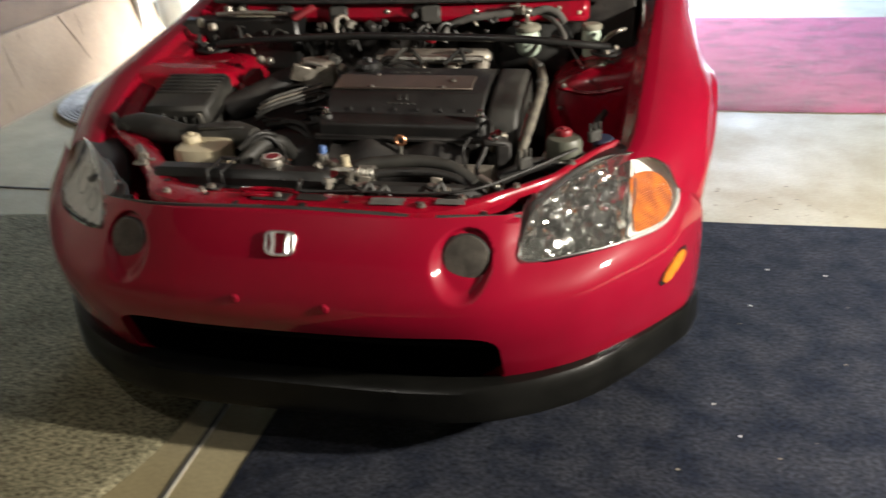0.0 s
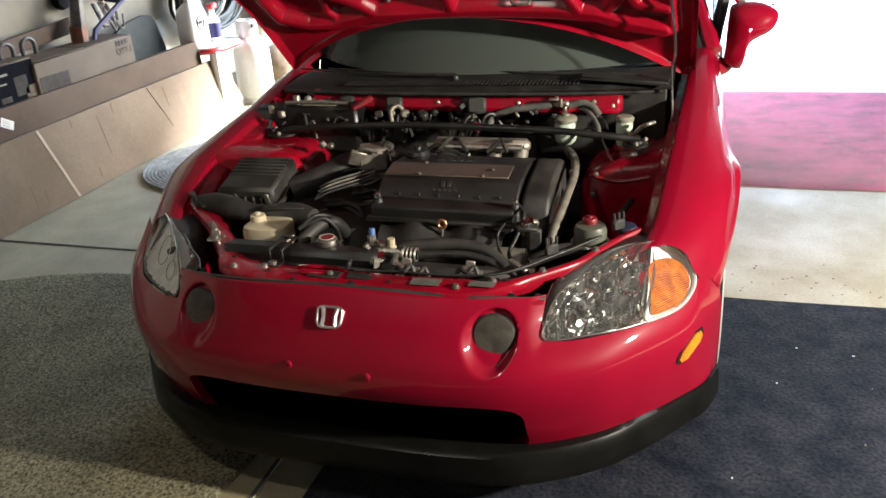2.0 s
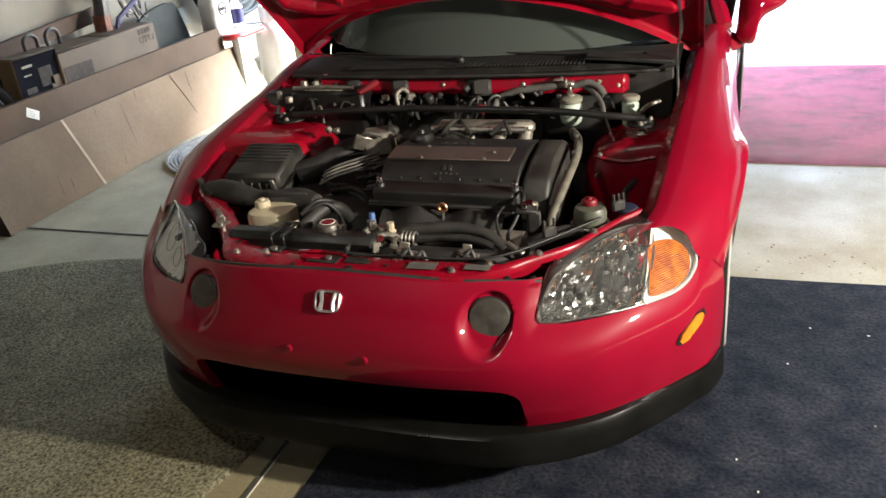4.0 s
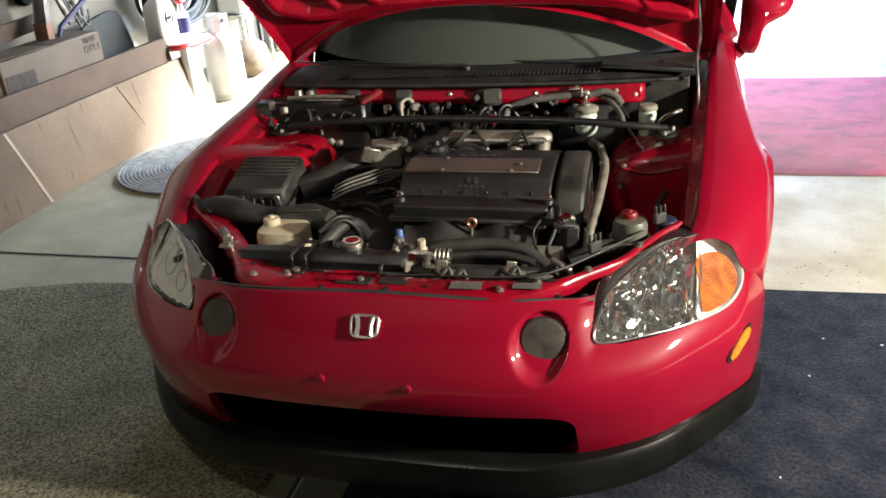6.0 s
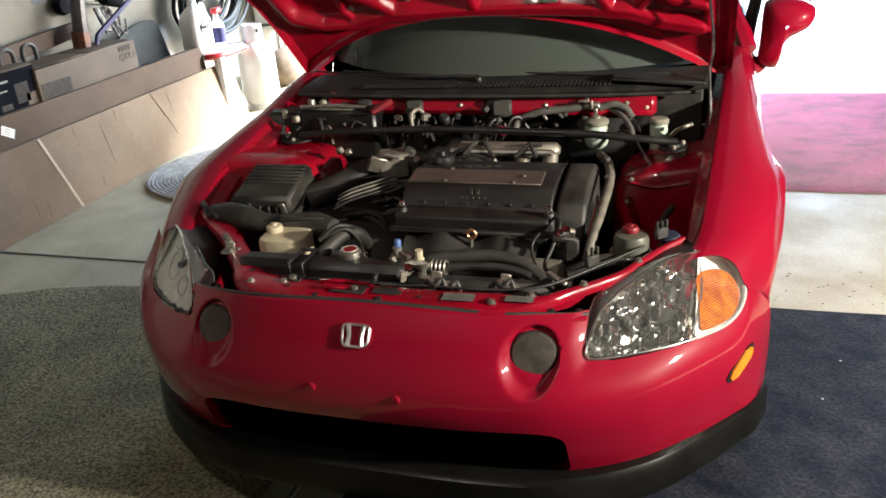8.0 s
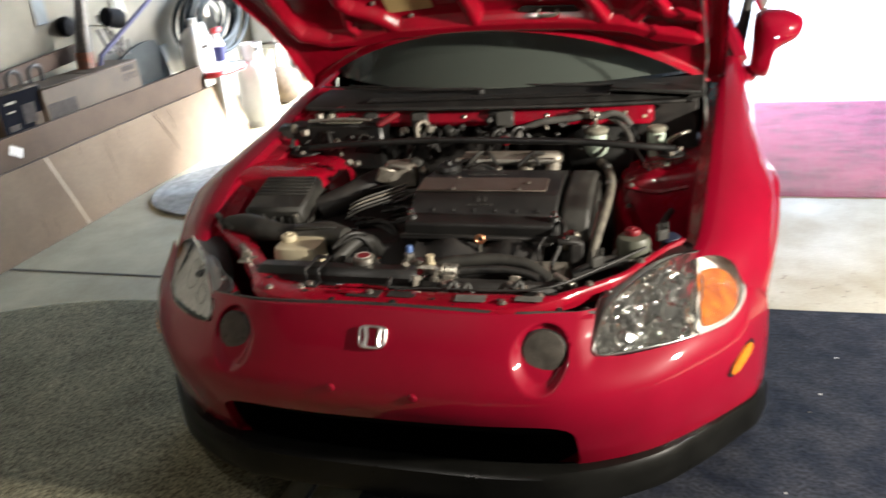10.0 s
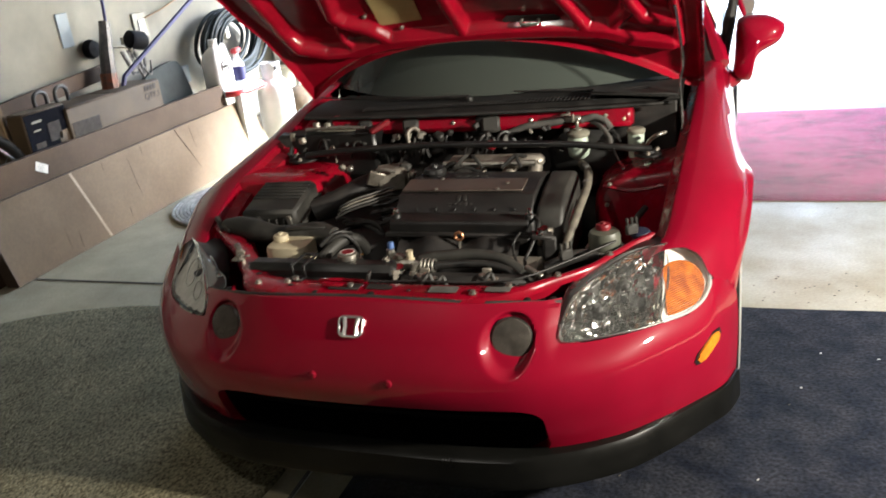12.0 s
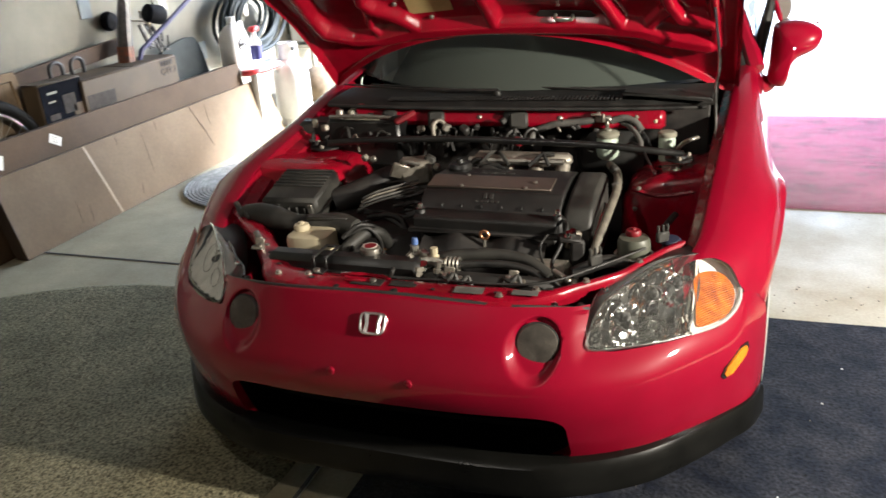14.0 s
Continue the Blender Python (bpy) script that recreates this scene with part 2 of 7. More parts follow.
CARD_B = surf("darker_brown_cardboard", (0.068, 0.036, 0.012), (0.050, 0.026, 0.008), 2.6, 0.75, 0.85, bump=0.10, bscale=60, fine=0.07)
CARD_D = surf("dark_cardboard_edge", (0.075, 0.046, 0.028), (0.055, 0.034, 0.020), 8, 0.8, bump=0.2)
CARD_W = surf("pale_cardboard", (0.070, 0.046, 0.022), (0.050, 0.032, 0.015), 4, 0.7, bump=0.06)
NAVYBOX = surf("navy_printed_card", (0.0028, 0.003, 0.0055), (0.0045, 0.005, 0.009), 6, 0.8, 0.9, spec=0.05)
TAPE = surf("pale_packing_tape", (0.33, 0.24, 0.14), (0.25, 0.18, 0.10), 9, 0.45, 0.6)
WHITEPL = surf("white_plastic", (0.74, 0.74, 0.72), (0.66, 0.66, 0.63), 9, 0.4, 0.55)
TANKW = surf("white_tank_paint", (0.76, 0.76, 0.74), (0.62, 0.62, 0.6), 6, 0.4, 0.5)
REDPL = surf("red_plastic", (0.55, 0.03, 0.03), (0.42, 0.02, 0.025), 12, 0.4)
NAVYPL = surf("navy_cap_plastic", (0.012, 0.018, 0.040), (0.020, 0.027, 0.055), 20, 0.4, 0.6)
BLUEPL = surf("blue_metal_pole", (0.012, 0.012, 0.075), (0.02, 0.02, 0.11), 20, 0.5)
GREYPL = surf("grey_blue_plastic", (0.15, 0.19, 0.21), (0.11, 0.14, 0.16), 6, 0.5)
GREENH = surf("dark_green_hose", (0.006, 0.010, 0.012), (0.013, 0.019, 0.021), 20, 0.62, 0.75, spec=0.25)
ORANGE = surf("orange_print", (0.26, 0.075, 0.03), (0.10, 0.06, 0.045), 26, 0.5)
DARKBOARD = surf("dark_slate_board", (0.030, 0.037, 0.038), (0.05, 0.058, 0.058), 5, 0.8, 0.9, bump=0.08, spec=0.2)
FILM = surf("clear_wrap_bag", (0.035, 0.035, 0.04), (0.11, 0.10, 0.10), 22, 0.25, 0.4)
TOTE = surf("pale_grey_tote_plastic", (0.42, 0.42, 0.40), (0.36, 0.36, 0.34), 8, 0.5, 0.65, bump=0.05)
WOOD = surf("raw_board", (0.28, 0.19, 0.10), (0.2, 0.13, 0.065), 8, 0.65, bump=0.15)
YELLOWG = surf("olive_cloth", (0.085, 0.085, 0.022), (0.05, 0.05, 0.013), 10, 0.85, bump=0.4)
TYRE = surf("tyre_rubber", (0.005, 0.005, 0.005), (0.012, 0.0115, 0.0105), 12, 0.75, 0.9, bump=0.1, spec=0.12)
DULL = surf("dull_black_plastic", (0.0035, 0.004, 0.006), (0.006, 0.0065, 0.009), 14, 0.7, 0.85, spec=0.12)
STRAW = surf("tan_burlap", (0.15, 0.105, 0.062), (0.09, 0.062, 0.036), 20, 0.9, bump=0.5)
DARKCAB = surf("dark_cabinet_laminate", (0.035, 0.03, 0.028), (0.055, 0.048, 0.042), 6, 0.45)
BIN = surf("grey_blue_bin_plastic", (0.10, 0.14, 0.19), (0.08, 0.11, 0.15), 5, 0.5)
ASPHALT = surf("asphalt", (0.05, 0.05, 0.05), (0.07, 0.07, 0.068), 2, 0.85, bump=0.3)
COWLPL = surf("weathered_cowl_plastic", (0.010, 0.010, 0.0095), (0.026, 0.025, 0.023), 16, 0.55, 0.8, bump=0.15, bscale=240, spec=0.25)
DASH = surf("dark_dashboard_vinyl", (0.012, 0.013, 0.012), (0.018, 0.018, 0.017), 8, 0.6, 0.7, bump=0.2, bscale=300)
TANTRIM = surf("grey_brown_trim", (0.20, 0.175, 0.155), (0.15, 0.13, 0.115), 7, 0.6, 0.75, bump=0.1)
WHEELSILVER = surf("silver_wheel_paint", (0.62, 0.61, 0.58), (0.5, 0.49, 0.46), 12, 0.25, 0.4, metal=0.4)
GRIT = surf("brown_grit", (0.14, 0.12, 0.09), (0.28, 0.25, 0.19), 40, 0.9)
FLAKE = surf("white_paint_chip", (0.75, 0.74, 0.7))


# ---- mesh helpers ----
def herm(xs, P, x):
    """Smooth curve through the knots P at xs."""
    xs, P, x = np.asarray(xs, float), np.asarray(P, float), np.atleast_1d(np.asarray(x, float))
    flat = P.ndim == 1
    P = P[:, None] if flat else P
    s = np.diff(P, axis=0) / np.diff(xs)[:, None]
    d = np.vstack([s[:1], (s[1:] + s[:-1]) / 2, s[-1:]])
    i = np.clip(np.searchsorted(xs, x) - 1, 0, len(xs) - 2)
    h = (xs[i + 1] - xs[i])[:, None]
    t = ((x - xs[i])[:, None] / h).clip(0, 1)
    r = (2 * t**3 - 3 * t**2 + 1) * P[i] + (t**3 - 2 * t**2 + t) * h * d[i] + (3 * t**2 - 2 * t**3) * P[i + 1] + (t**3 - t**2) * h * d[i + 1]
    return r[:, 0] if flat else r


def smooth_line(pts, n=6, closed=False):
    pts = [tuple(p) for p in pts]
    if closed:
        pts = [*pts, *pts[:3]]
        r = herm(np.arange(len(pts)), pts, np.linspace(1, len(pts) - 2, (len(pts) - 3) * n + 1)[:-1])
    else:
        r = herm(np.arange(len(pts)), pts, np.linspace(0, len(pts) - 1, (len(pts) - 1) * n + 1))
    return r


def turn(rx=0, ry=0, rz=0):
    return np.array(Euler([radians(a) for a in (rx, ry, rz)]).to_matrix())


class Geo:
    """Vertices and faces of one part."""

    def __init__(self):
        self.v, self.f, self.k = [], [], 0

    def add(self, verts, faces):
        verts = np.asarray(verts, float).reshape(-1, 3)
        self.v.append(verts)
        self.f += [tuple(int(i) + self.k for i in f) for f in faces]
        self.k += len(verts)
        return self

    def box(self, c, s, r=0.004, rot=None):
        """A box with chamfered edges."""
        hx, hy, hz = np.array(s, float) / 2
        r = min(r, hx * 0.6, hy * 0.6, hz * 0.6)
        v, ids = [], {}
        for sx in (-1, 1):
            for sy in (-1, 1):
                for sz in (-1, 1):
                    for a in range(3):
                        p = [sx * (hx - r), sy * (hy - r), sz * (hz - r)]
                        p[a] += (sx, sy, sz)[a] * r
                        ids[sx, sy, sz, a] = len(v)
                        v.append(p)
        f = []
        for a in range(3):
            b, c2 = (a + 1) % 3, (a + 2) % 3
            for s1 in (-1, 1):
                q = []
                for s2, s3 in ((-1, -1), (1, -1), (1, 1), (-1, 1)):
                    k = [0, 0, 0]
                    k[a], k[b], k[c2] = s1, s2, s3
                    q.append(ids[(*k, a)])
                f.append(q if s1 > 0 else q[::-1])
            for s2 in (-1, 1):
                for s3 in (-1, 1):
                    k, k2 = [0, 0, 0], [0, 0, 0]
                    k[a], k[b], k[c2] = -1, s2, s3
                    k2[a], k2[b], k2[c2] = 1, s2, s3
                    q = [ids[(*k, b)], ids[(*k2, b)], ids[(*k2, c2)], ids[(*k, c2)]]
                    f.append(q if s2 * s3 > 0 else q[::-1])
        for sx in (-1, 1):
            for sy in (-1, 1):
                for sz in (-1, 1):
                    q = [ids[sx, sy, sz, a] for a in range(3)]
                    f.append(q if sx * sy * sz > 0 else q[::-1])
        v = np.array(v)
        if rot is not None:
            v = v @ turn(*rot).T
        return self.add(v + np.array(c), f)

    def grid(self, P, around=False, flip=False):
        P = np.asarray(P, float)
        n, m = P.shape[:2]
        f = []
        for i in range(n - 1):
            for j in range(m if around else m - 1):
                j2 = (j + 1) % m
                q = (i * m + j, i * m + j2, (i + 1) * m + j2, (i + 1) * m + j)
                f.append(q[::-1] if flip else q)
        return self.add(P.reshape(-1, 3), f)

    def tube(self, pts, r, seg=8, n=0, caps=True, closed=False):
        pts = smooth_line(pts, n, closed) if n else np.array(pts, float)
        k = len(pts)
        r = np.full(k, r, float) if np.isscalar(r) else np.interp(np.linspace(0, 1, k), np.linspace(0, 1, len(r)), r)
        tan = np.gradient(pts, axis=0) if not closed else np.roll(pts, -1, 0) - np.roll(pts, 1, 0)
        tan /= np.linalg.norm(tan, axis=1)[:, None] + 1e-12
        up = np.array([0, 0, 1.0]) if abs(tan[0][2]) < 0.9 else np.array([1.0, 0, 0])
        rings, a = [], np.linspace(0, 2 * np.pi, seg, endpoint=False)
        for i in range(k):
            side = np.cross(tan[i], up)
            side /= np.linalg.norm(side) + 1e-12
            up = np.cross(side, tan[i])
            rings.append(pts[i] + r[i] * (np.cos(a)[:, None] * side + np.sin(a)[:, None] * up))
        base = self.k
        if closed:
            rings.append(rings[0])
        self.grid(rings, around=True)
        if caps and not closed:
            self.f.append(tuple(base + i for i in range(seg)))
            self.f.append(tuple(base + (k - 1) * seg + i for i in reversed(range(seg))))
        return self

    def lathe(self, prof, c=(0, 0, 0), axis=(0, 0, 1), seg=20):
        """Turned shape: rows of radius and height along the axis."""
        q = np.array(Vector(axis).to_track_quat("Z", "Y").to_matrix())
        a = np.linspace(0, 2 * np.pi, seg, endpoint=False)
        P = [[q @ (r * np.cos(t), r * np.sin(t), h) + np.array(c) for t in a] for r, h in prof]
        base = self.k
        self.grid(P, around=True)
        if prof[0][0] > 1e-5:
            self.f.append(tuple(base + i for i in reversed(range(seg))))
        if prof[-1][0] > 1e-5:
            self.f.append(tuple(base + (len(prof) - 1) * seg + i for i in range(seg)))
        return self

    def slab(self, outline, lift, normal):
        """A flat outline in space made thick by lift along the normal."""
        o = np.array(outline, float)
        n, k = np.array(normal, float) * lift, len(o)
        return self.add(np.vstack([o, o + n]), [tuple(range(k))[::-1], tuple(range(k, 2 * k))] + [(i, (i + 1) % k, k + (i + 1) % k, k + i) for i in range(k)])

    def mirror(self):
        g = Geo()
        g.v, g.k = [v * (-1, 1, 1) for v in self.v], self.k
        g.f = [f[::-1] for f in self.f]
        return g


def part(name, g, material, parent=None, label="", sharp=38):
    """One mesh object under a thing or a part, or a thing by itself."""
    me = bpy.data.meshes.new(name)
    me.from_pydata([tuple(p) for p in np.vstack(g.v)], [], g.f)
    bm = bmesh.new()
    bm.from_mesh(me)
    bmesh.ops.recalc_face_normals(bm, faces=bm.faces)
    bm.to_mesh(me)
    bm.free()
    me.shade_smooth()
    me.set_sharp_from_angle(angle=radians(sharp))
    me.materials.append(material)
    ob = new(name, me)
    ob.parent = parent
    return tagged(ob, label)


def thing(name, label, category, m=None, group="", kind=""):
    ob = new(name)
    ob.empty_display_size = 0.1
    if m is not None:
        ob.matrix_world = m
    return tagged(ob, label, category, group, kind)


def solo(name, g, material, label, category, m=None, group="", kind="", sharp=38):
    ob = part(name, g, material, None, "", sharp)
    if m is not None:
        ob.matrix_world = m
    return tagged(ob, label, category, group, kind)


# ---- the garage ----
XL, XR, YF, YB, ZC = -2.95, 5.9, -3.3, 5.8, 2.6
solo("ground", Geo().box((0, 100, -0.16), (700, 700, 0.2), 0.01), DRIVE, "pale concrete ground running out past the garage", "ground", kind="structure")
solo("floor", Geo().box(((XL + XR) / 2, (YF + YB) / 2, -0.05), (XR - XL, YB - YF, 0.1), 0.004), CONCRETE, "stained pale concrete garage floor slab with joints", "floor", kind="structure")
solo("driveway", Geo().box((0, 12.9, -0.06), (9, 14.1, 0.1), 0.01), DRIVE, "sunlit pale concrete driveway outside the garage", "driveway", kind="structure")
solo("road", Geo().box((0, 24, -0.05), (200, 7, 0.02), 0.004), ASPHALT, "grey asphalt street beyond the driveway", "road", kind="structure")
g = Geo().box((-1.625, 1.395, 0.002), (2.6, 0.012, 0.004), 0.001)
g.box((-0.288, -0.95, 0.002), (0.012, 4.6, 0.004), 0.001)
# Pale line painted as the work light's highlight on the joint edge.
solo("joint_highlight", Geo().box((-0.2795, -0.95, 0.0025), (0.003, 4.6, 0.004), 0.001), DRIVE, "painted highlight along one edge of a floor joint", "joint", kind="structure")
solo("floor_joint", g, JOINT, "dark sawn joints in the concrete floor", "joint", kind="structure")
YS = -0.60
# Unseen stretch coloured dark so the bumper mirrors less light.
solo("wall_unseen", Geo().box((XL - 0.08, (YF + YS - 0.2) / 2, ZC / 2), (0.16, YS - YF + 0.2 - 0.004, ZC), 0.004), UNSEEN_DARK, "unseen stretch of wall, dark brown to cut bounced light", "wall", kind="structure")
solo("wall_west", Geo().box((XL - 0.08, (YS + YB + 0.2) / 2, ZC / 2), (0.16, YB - YS + 0.2, ZC), 0.004), WALL, "cream painted plaster garage wall", "wall", kind="structure")
solo("wall_east", Geo().box((XR + 0.08, (YF + YB) / 2, ZC / 2), (0.16, YB - YF + 0.4, ZC), 0.004), UNSEEN_DARK, "unseen side wall, dark brown to cut bounced light", "wall", kind="structure")
solo("wall_south", Geo().box(((XL + XR) / 2, YF - 0.08, ZC / 2), (XR - XL - 0.004, 0.16, ZC), 0.004), UNSEEN_DARK, "unseen end wall, dark brown to cut bounced light", "wall", kind="structure")
g = Geo().box((XL + 0.13, YB + 0.08, ZC / 2), (0.26, 0.16, ZC - 0.004), 0.004)
g.box((2.5 + (XR - 2.5) / 2, YB + 0.08, ZC / 2), (XR - 2.5, 0.16, ZC - 0.004), 0.004)
g.box((-0.10, YB + 0.08, 2.38), (5.2, 0.158, 0.43), 0.004)
solo("wall_north", g, WALL, "cream wall around the open garage doorway", "wall", kind="structure")
solo("ceiling", Geo().box(((XL + XR) / 2, (YF + YB) / 2, ZC + 0.08), (XR - XL + 0.3, YB - YF + 0.4, 0.158), 0.004), CEIL, "unseen ceiling, dark grey to cut bounced light", "ceiling", kind="structure")
solo("baseboard", Geo().box((XL + 0.008, (YF + YB) / 2, 0.05), (0.014, YB - YF - 0.1, 0.1), 0.003), WALL, "cream painted baseboard along the garage wall", "baseboard", kind="structure")


def carpet(name, x0, x1, y0, y1, skew, material, label):
    n, m = 40, 40
    P = []
    for i in range(n + 1):
        row = []
        for j in range(m + 1):
            u, v = i / n, j / m
            x, y = x0 + (x1 - x0) * u + skew * v * u, y0 + (y1 - y0) * v
            e = 0.008 * math.sin(7 * x + 3 * y) * (u in (0, 1)) + 0.006 * math.sin(9 * y + 5 * x) * (v in (0, 1))
            edge = min(u, v, 1 - u, 1 - v)
            row.append((x + e, y + e, 0.004 if edge == 0 else 0.011 + 0.0012 * noise.noise((x * 4, y * 4, 0))))
        P.append(row)
    return solo(name, Geo().grid(P), material, label, "carpet")


carpet("carpet", -0.145, 2.25, -2.0, 1.37, 0.0, NAVY, "dark navy blue carpet offcut lying on the concrete")
carpet("carpet", -0.9, 2.13, 2.545, 4.40, 0.14, BURGUNDY, "stained burgundy red carpet piece on the concrete")
P = []
for i, r in enumerate((0.0, 0.3, 0.6, 0.85, 0.97, 0.99, 1.0)):
    P.append([(-1.46 + 1.10 * r * math.cos(a), 0.18 + 0.99 * r * math.sin(a), (0.012, 0.012, 0.012, 0.012, 0.012, 0.010, 0.001)[i]) for a in np.linspace(0, 2 * math.pi, 96, endpoint=False)])
solo("oval_rug", Geo().grid(P, around=True), RUG, "speckled beige and grey looped oval rug on concrete", "rug")
mat_ = thing("braided_mat", "round grey braided cord mat of concentric rings", "mat", pose(-1.86, 2.62, 0))
for i in range(23):
    r = 0.03 + i * 0.0215
    part("cord_ring", Geo().tube([(r * math.cos(a), r * math.sin(a), 0.010) for a in np.linspace(0, 2 * math.pi, 44, endpoint=False)], 0.0105, 6, closed=True), ROPE, mat_)
for x, y in ((1.119, 1.03), (1.048, 0.813), (1.282, 1.011), (0.967, 0.24), (0.916, 0.349), (1.5, 0.92)):
    solo("paint_chip", Geo().box((0, 0, 0.0015), (0.007, 0.004, 0.002), 0.0006), FLAKE, "small white chip lying on the navy carpet", "chip", pose(x, y, 0.0125, 0, 0, 40 * x * 7), group="chips on the carpet")

g, rng = Geo(), random.Random(12)
for i in range(95):
    k = rng.random()
    x, y, z = (rng.uniform(0.9, 2.2), 1.40 + abs(rng.gauss(0, 0.12)), 0.0) if k < 0.45 else (rng.uniform(0.85, 2.6), rng.uniform(1.5, 2.5), 0.0) if k < 0.65 else (rng.uniform(0.4, 2.1), rng.uniform(-0.9, 1.3), 0.012)
    w_ = rng.uniform(0.002, 0.008)
    g.box((x, y, z + 0.001), (w_, w_ * rng.uniform(0.3, 0.9), 0.002), 0.0004, (0, 0, rng.uniform(0, 180)))
solo("floor_grit", g, GRIT, "scattered dark grit and lint on floor and carpet", "debris", kind="stuff")

# ---- the car: body ----
car = thing("car", "red two-seat coupe with its bonnet propped open", "car")
LEVELS = np.array([0.215, 0.30, 0.40, 0.45, 0.50, 0.557, 0.62])
PLANS = np.array([
    [(0, .073), (.25, .076), (.43, .101), (.58, .172), (.69, .270), (.785, .378), (.832, .44), (.858, .52)],
    [(0, .026), (.25, .033), (.43, .062), (.58, .137), (.69, .237), (.786, .355), (.835, .44), (.862, .52)],
    [(0, -.008), (.25, .000), (.43, .034), (.58, .112), (.69, .215), (.786, .338), (.835, .44), (.862, .52)],
    [(0, -.004), (.25, .006), (.43, .040), (.58, .120), (.69, .222), (.785, .345), (.830, .44), (.858, .52)],
    [(0, .016), (.25, .030), (.43, .078), (.57, .160), (.685, .255), (.785, .385), (.818, .45), (.846, .53)],
    [(0, .050), (.25, .066), (.43, .125), (.56, .220), (.67, .330), (.770, .450), (.808, .50), (.836, .55)],
    [(0, .100), (.25, .117), (.42, .190), (.54, .290), (.65, .410), (.745, .510), (.790, .56), (.815, .62)]])
FLAT = PLANS.reshape(len(LEVELS), -1)


def plan(z, n=140):
    """The nose's outline seen from above at a height, right half: rows of x and y."""
    p = herm(LEVELS, FLAT, [min(max(z, 0.215), 0.655)])[0].reshape(8, 2)
    p = np.vstack([(-p[1, 0], p[1, 1]), p])
    return herm(np.arange(9), p, np.linspace(1, 8, n))


PLAN_TABLE = [plan(z) for z in np.linspace(0.2, 0.66, 93)]


def nose(x, z):
    """The y of the nose's surface."""
    p = PLAN_TABLE[int(round((min(max(z, 0.2), 0.66) - 0.2) / 0.005))]
    q = (min(max(z, 0.2), 0.66) - 0.2) / 0.005
    i = min(int(q), 91)
    a, b = (np.interp(abs(x), PLAN_TABLE[k][:, 0], PLAN_TABLE[k][:, 1]) for k in (i, i + 1))
    return a + (b - a) * (q - i)


def nose_normal(x, z):
    e = 0.004
    n = np.array([(nose(x + e, z) - nose(x - e, z)) / (2 * e), -1.0, (nose(x, z + e) - nose(x, z - e)) / (2 * e)])
    return n / np.linalg.norm(n)


def inside(p, poly):
    x, y = p
    c = False
    for (x1, y1), (x2, y2) in zip(poly, np.roll(poly, -1, 0)):
        if (y1 > y) != (y2 > y) and x < (x2 - x1) * (y - y1) / (y2 - y1) + x1:
            c = not c
    return c


def nearest(p, poly):
    a, b = np.array(poly), np.roll(poly, -1, 0)
    t = (((p - a) * (b - a)).sum(1) / ((b - a) ** 2).sum(1)).clip(0, 1)[:, None]
    q = a + t * (b - a)
    return q[np.argmin(((q - p) ** 2).sum(1))]


def fog_dip(x, z):
    """How far the fog lamp's scoop is pressed into the bumper: gentle inboard, steep outboard, pointed below."""
    dx, dz = abs(x) - 0.378, z - 0.521
    th = math.atan2(dz, dx)
    side_ = 0.5 - 0.5 * math.cos(th)
    low = max(0.0, -math.sin(th))
    reach = 0.053 + 0.018 * side_**1.5 + 0.012 * low**4
    t = min(max((1 - math.hypot(dx, dz) / reach) / (0.20 + 0.14 * side_**1.5), 0), 1)
    return 0.023 * t * t * (3 - 2 * t)


HEAD_CUT = np.array([(.476, .75), (.476, .571), (.474, .54), (.484, .508), (.53, .499), (.60, .4965), (.69, .4935), (.748, .487), (.784, .499), (.799, .526), (.815, .530), (.95, .530), (.95, .75)])
# the other lamp sits a little differently in its opening
HEAD_CUT_2 = np.array([(.474, .75), (.478, .588), (.456, .560), (.454, .530), (.513, .5205), (.572, .5165), (.615, .517), (.650, .517), (.699, .529), (.730, .547), (.762, .572), (.95, .572), (.95, .75)])
a = np.linspace(0, 2 * np.pi, 80, endpoint=False)
sq = lambda v, p: np.sign(v) * np.abs(v) ** p
GRILLE = np.stack([np.where(np.cos(a) < 0, 0.925, 1.0) * (0.448 - 0.020 * np.sin(a)) * sq(np.cos(a), 0.20), 0.300 + 0.080 * sq(np.sin(a), 0.36)], 1)

us = np.linspace(-1, 1, 421)
V, ok = [], []
rows = 112
for i in range(rows):
    for u in us:
        w = i / (rows - 1)
        zmid = 0.605 - 0.034 * min(abs(u) / 0.42, 1.0) ** 2 if abs(u) < 0.9 else 0.56
        z = 0.213 + (zmid - 0.213) * w
        p = PLAN_TABLE[min(int(round((z - 0.2) / 0.005)), 92)]
        x = np.interp(abs(u), np.linspace(0, 1, len(p)), p[:, 0]) * (1 if u >= 0 else -1)
        V.append([x, 0, z])
V = np.array(V)
ax = np.abs(V[:, [0, 2]] * (1, 1))
opening = [HEAD_CUT if x > 0 else HEAD_CUT_2 for x in V[:, 0]]
cut_h = np.array([inside(q, c) for q, c in zip(ax, opening)])
cut_g = np.array([inside((q[0], q[2]), GRILLE) for q in V])
F = []
m = len(us)
for i in range(rows - 1):
    for j in range(m - 1):
        q = [i * m + j, i * m + j + 1, (i + 1) * m + j + 1, (i + 1) * m + j]
        if all(cut_h[q] | cut_g[q]):
            continue
        F.append(q)
used = sorted({k for q in F for k in q})
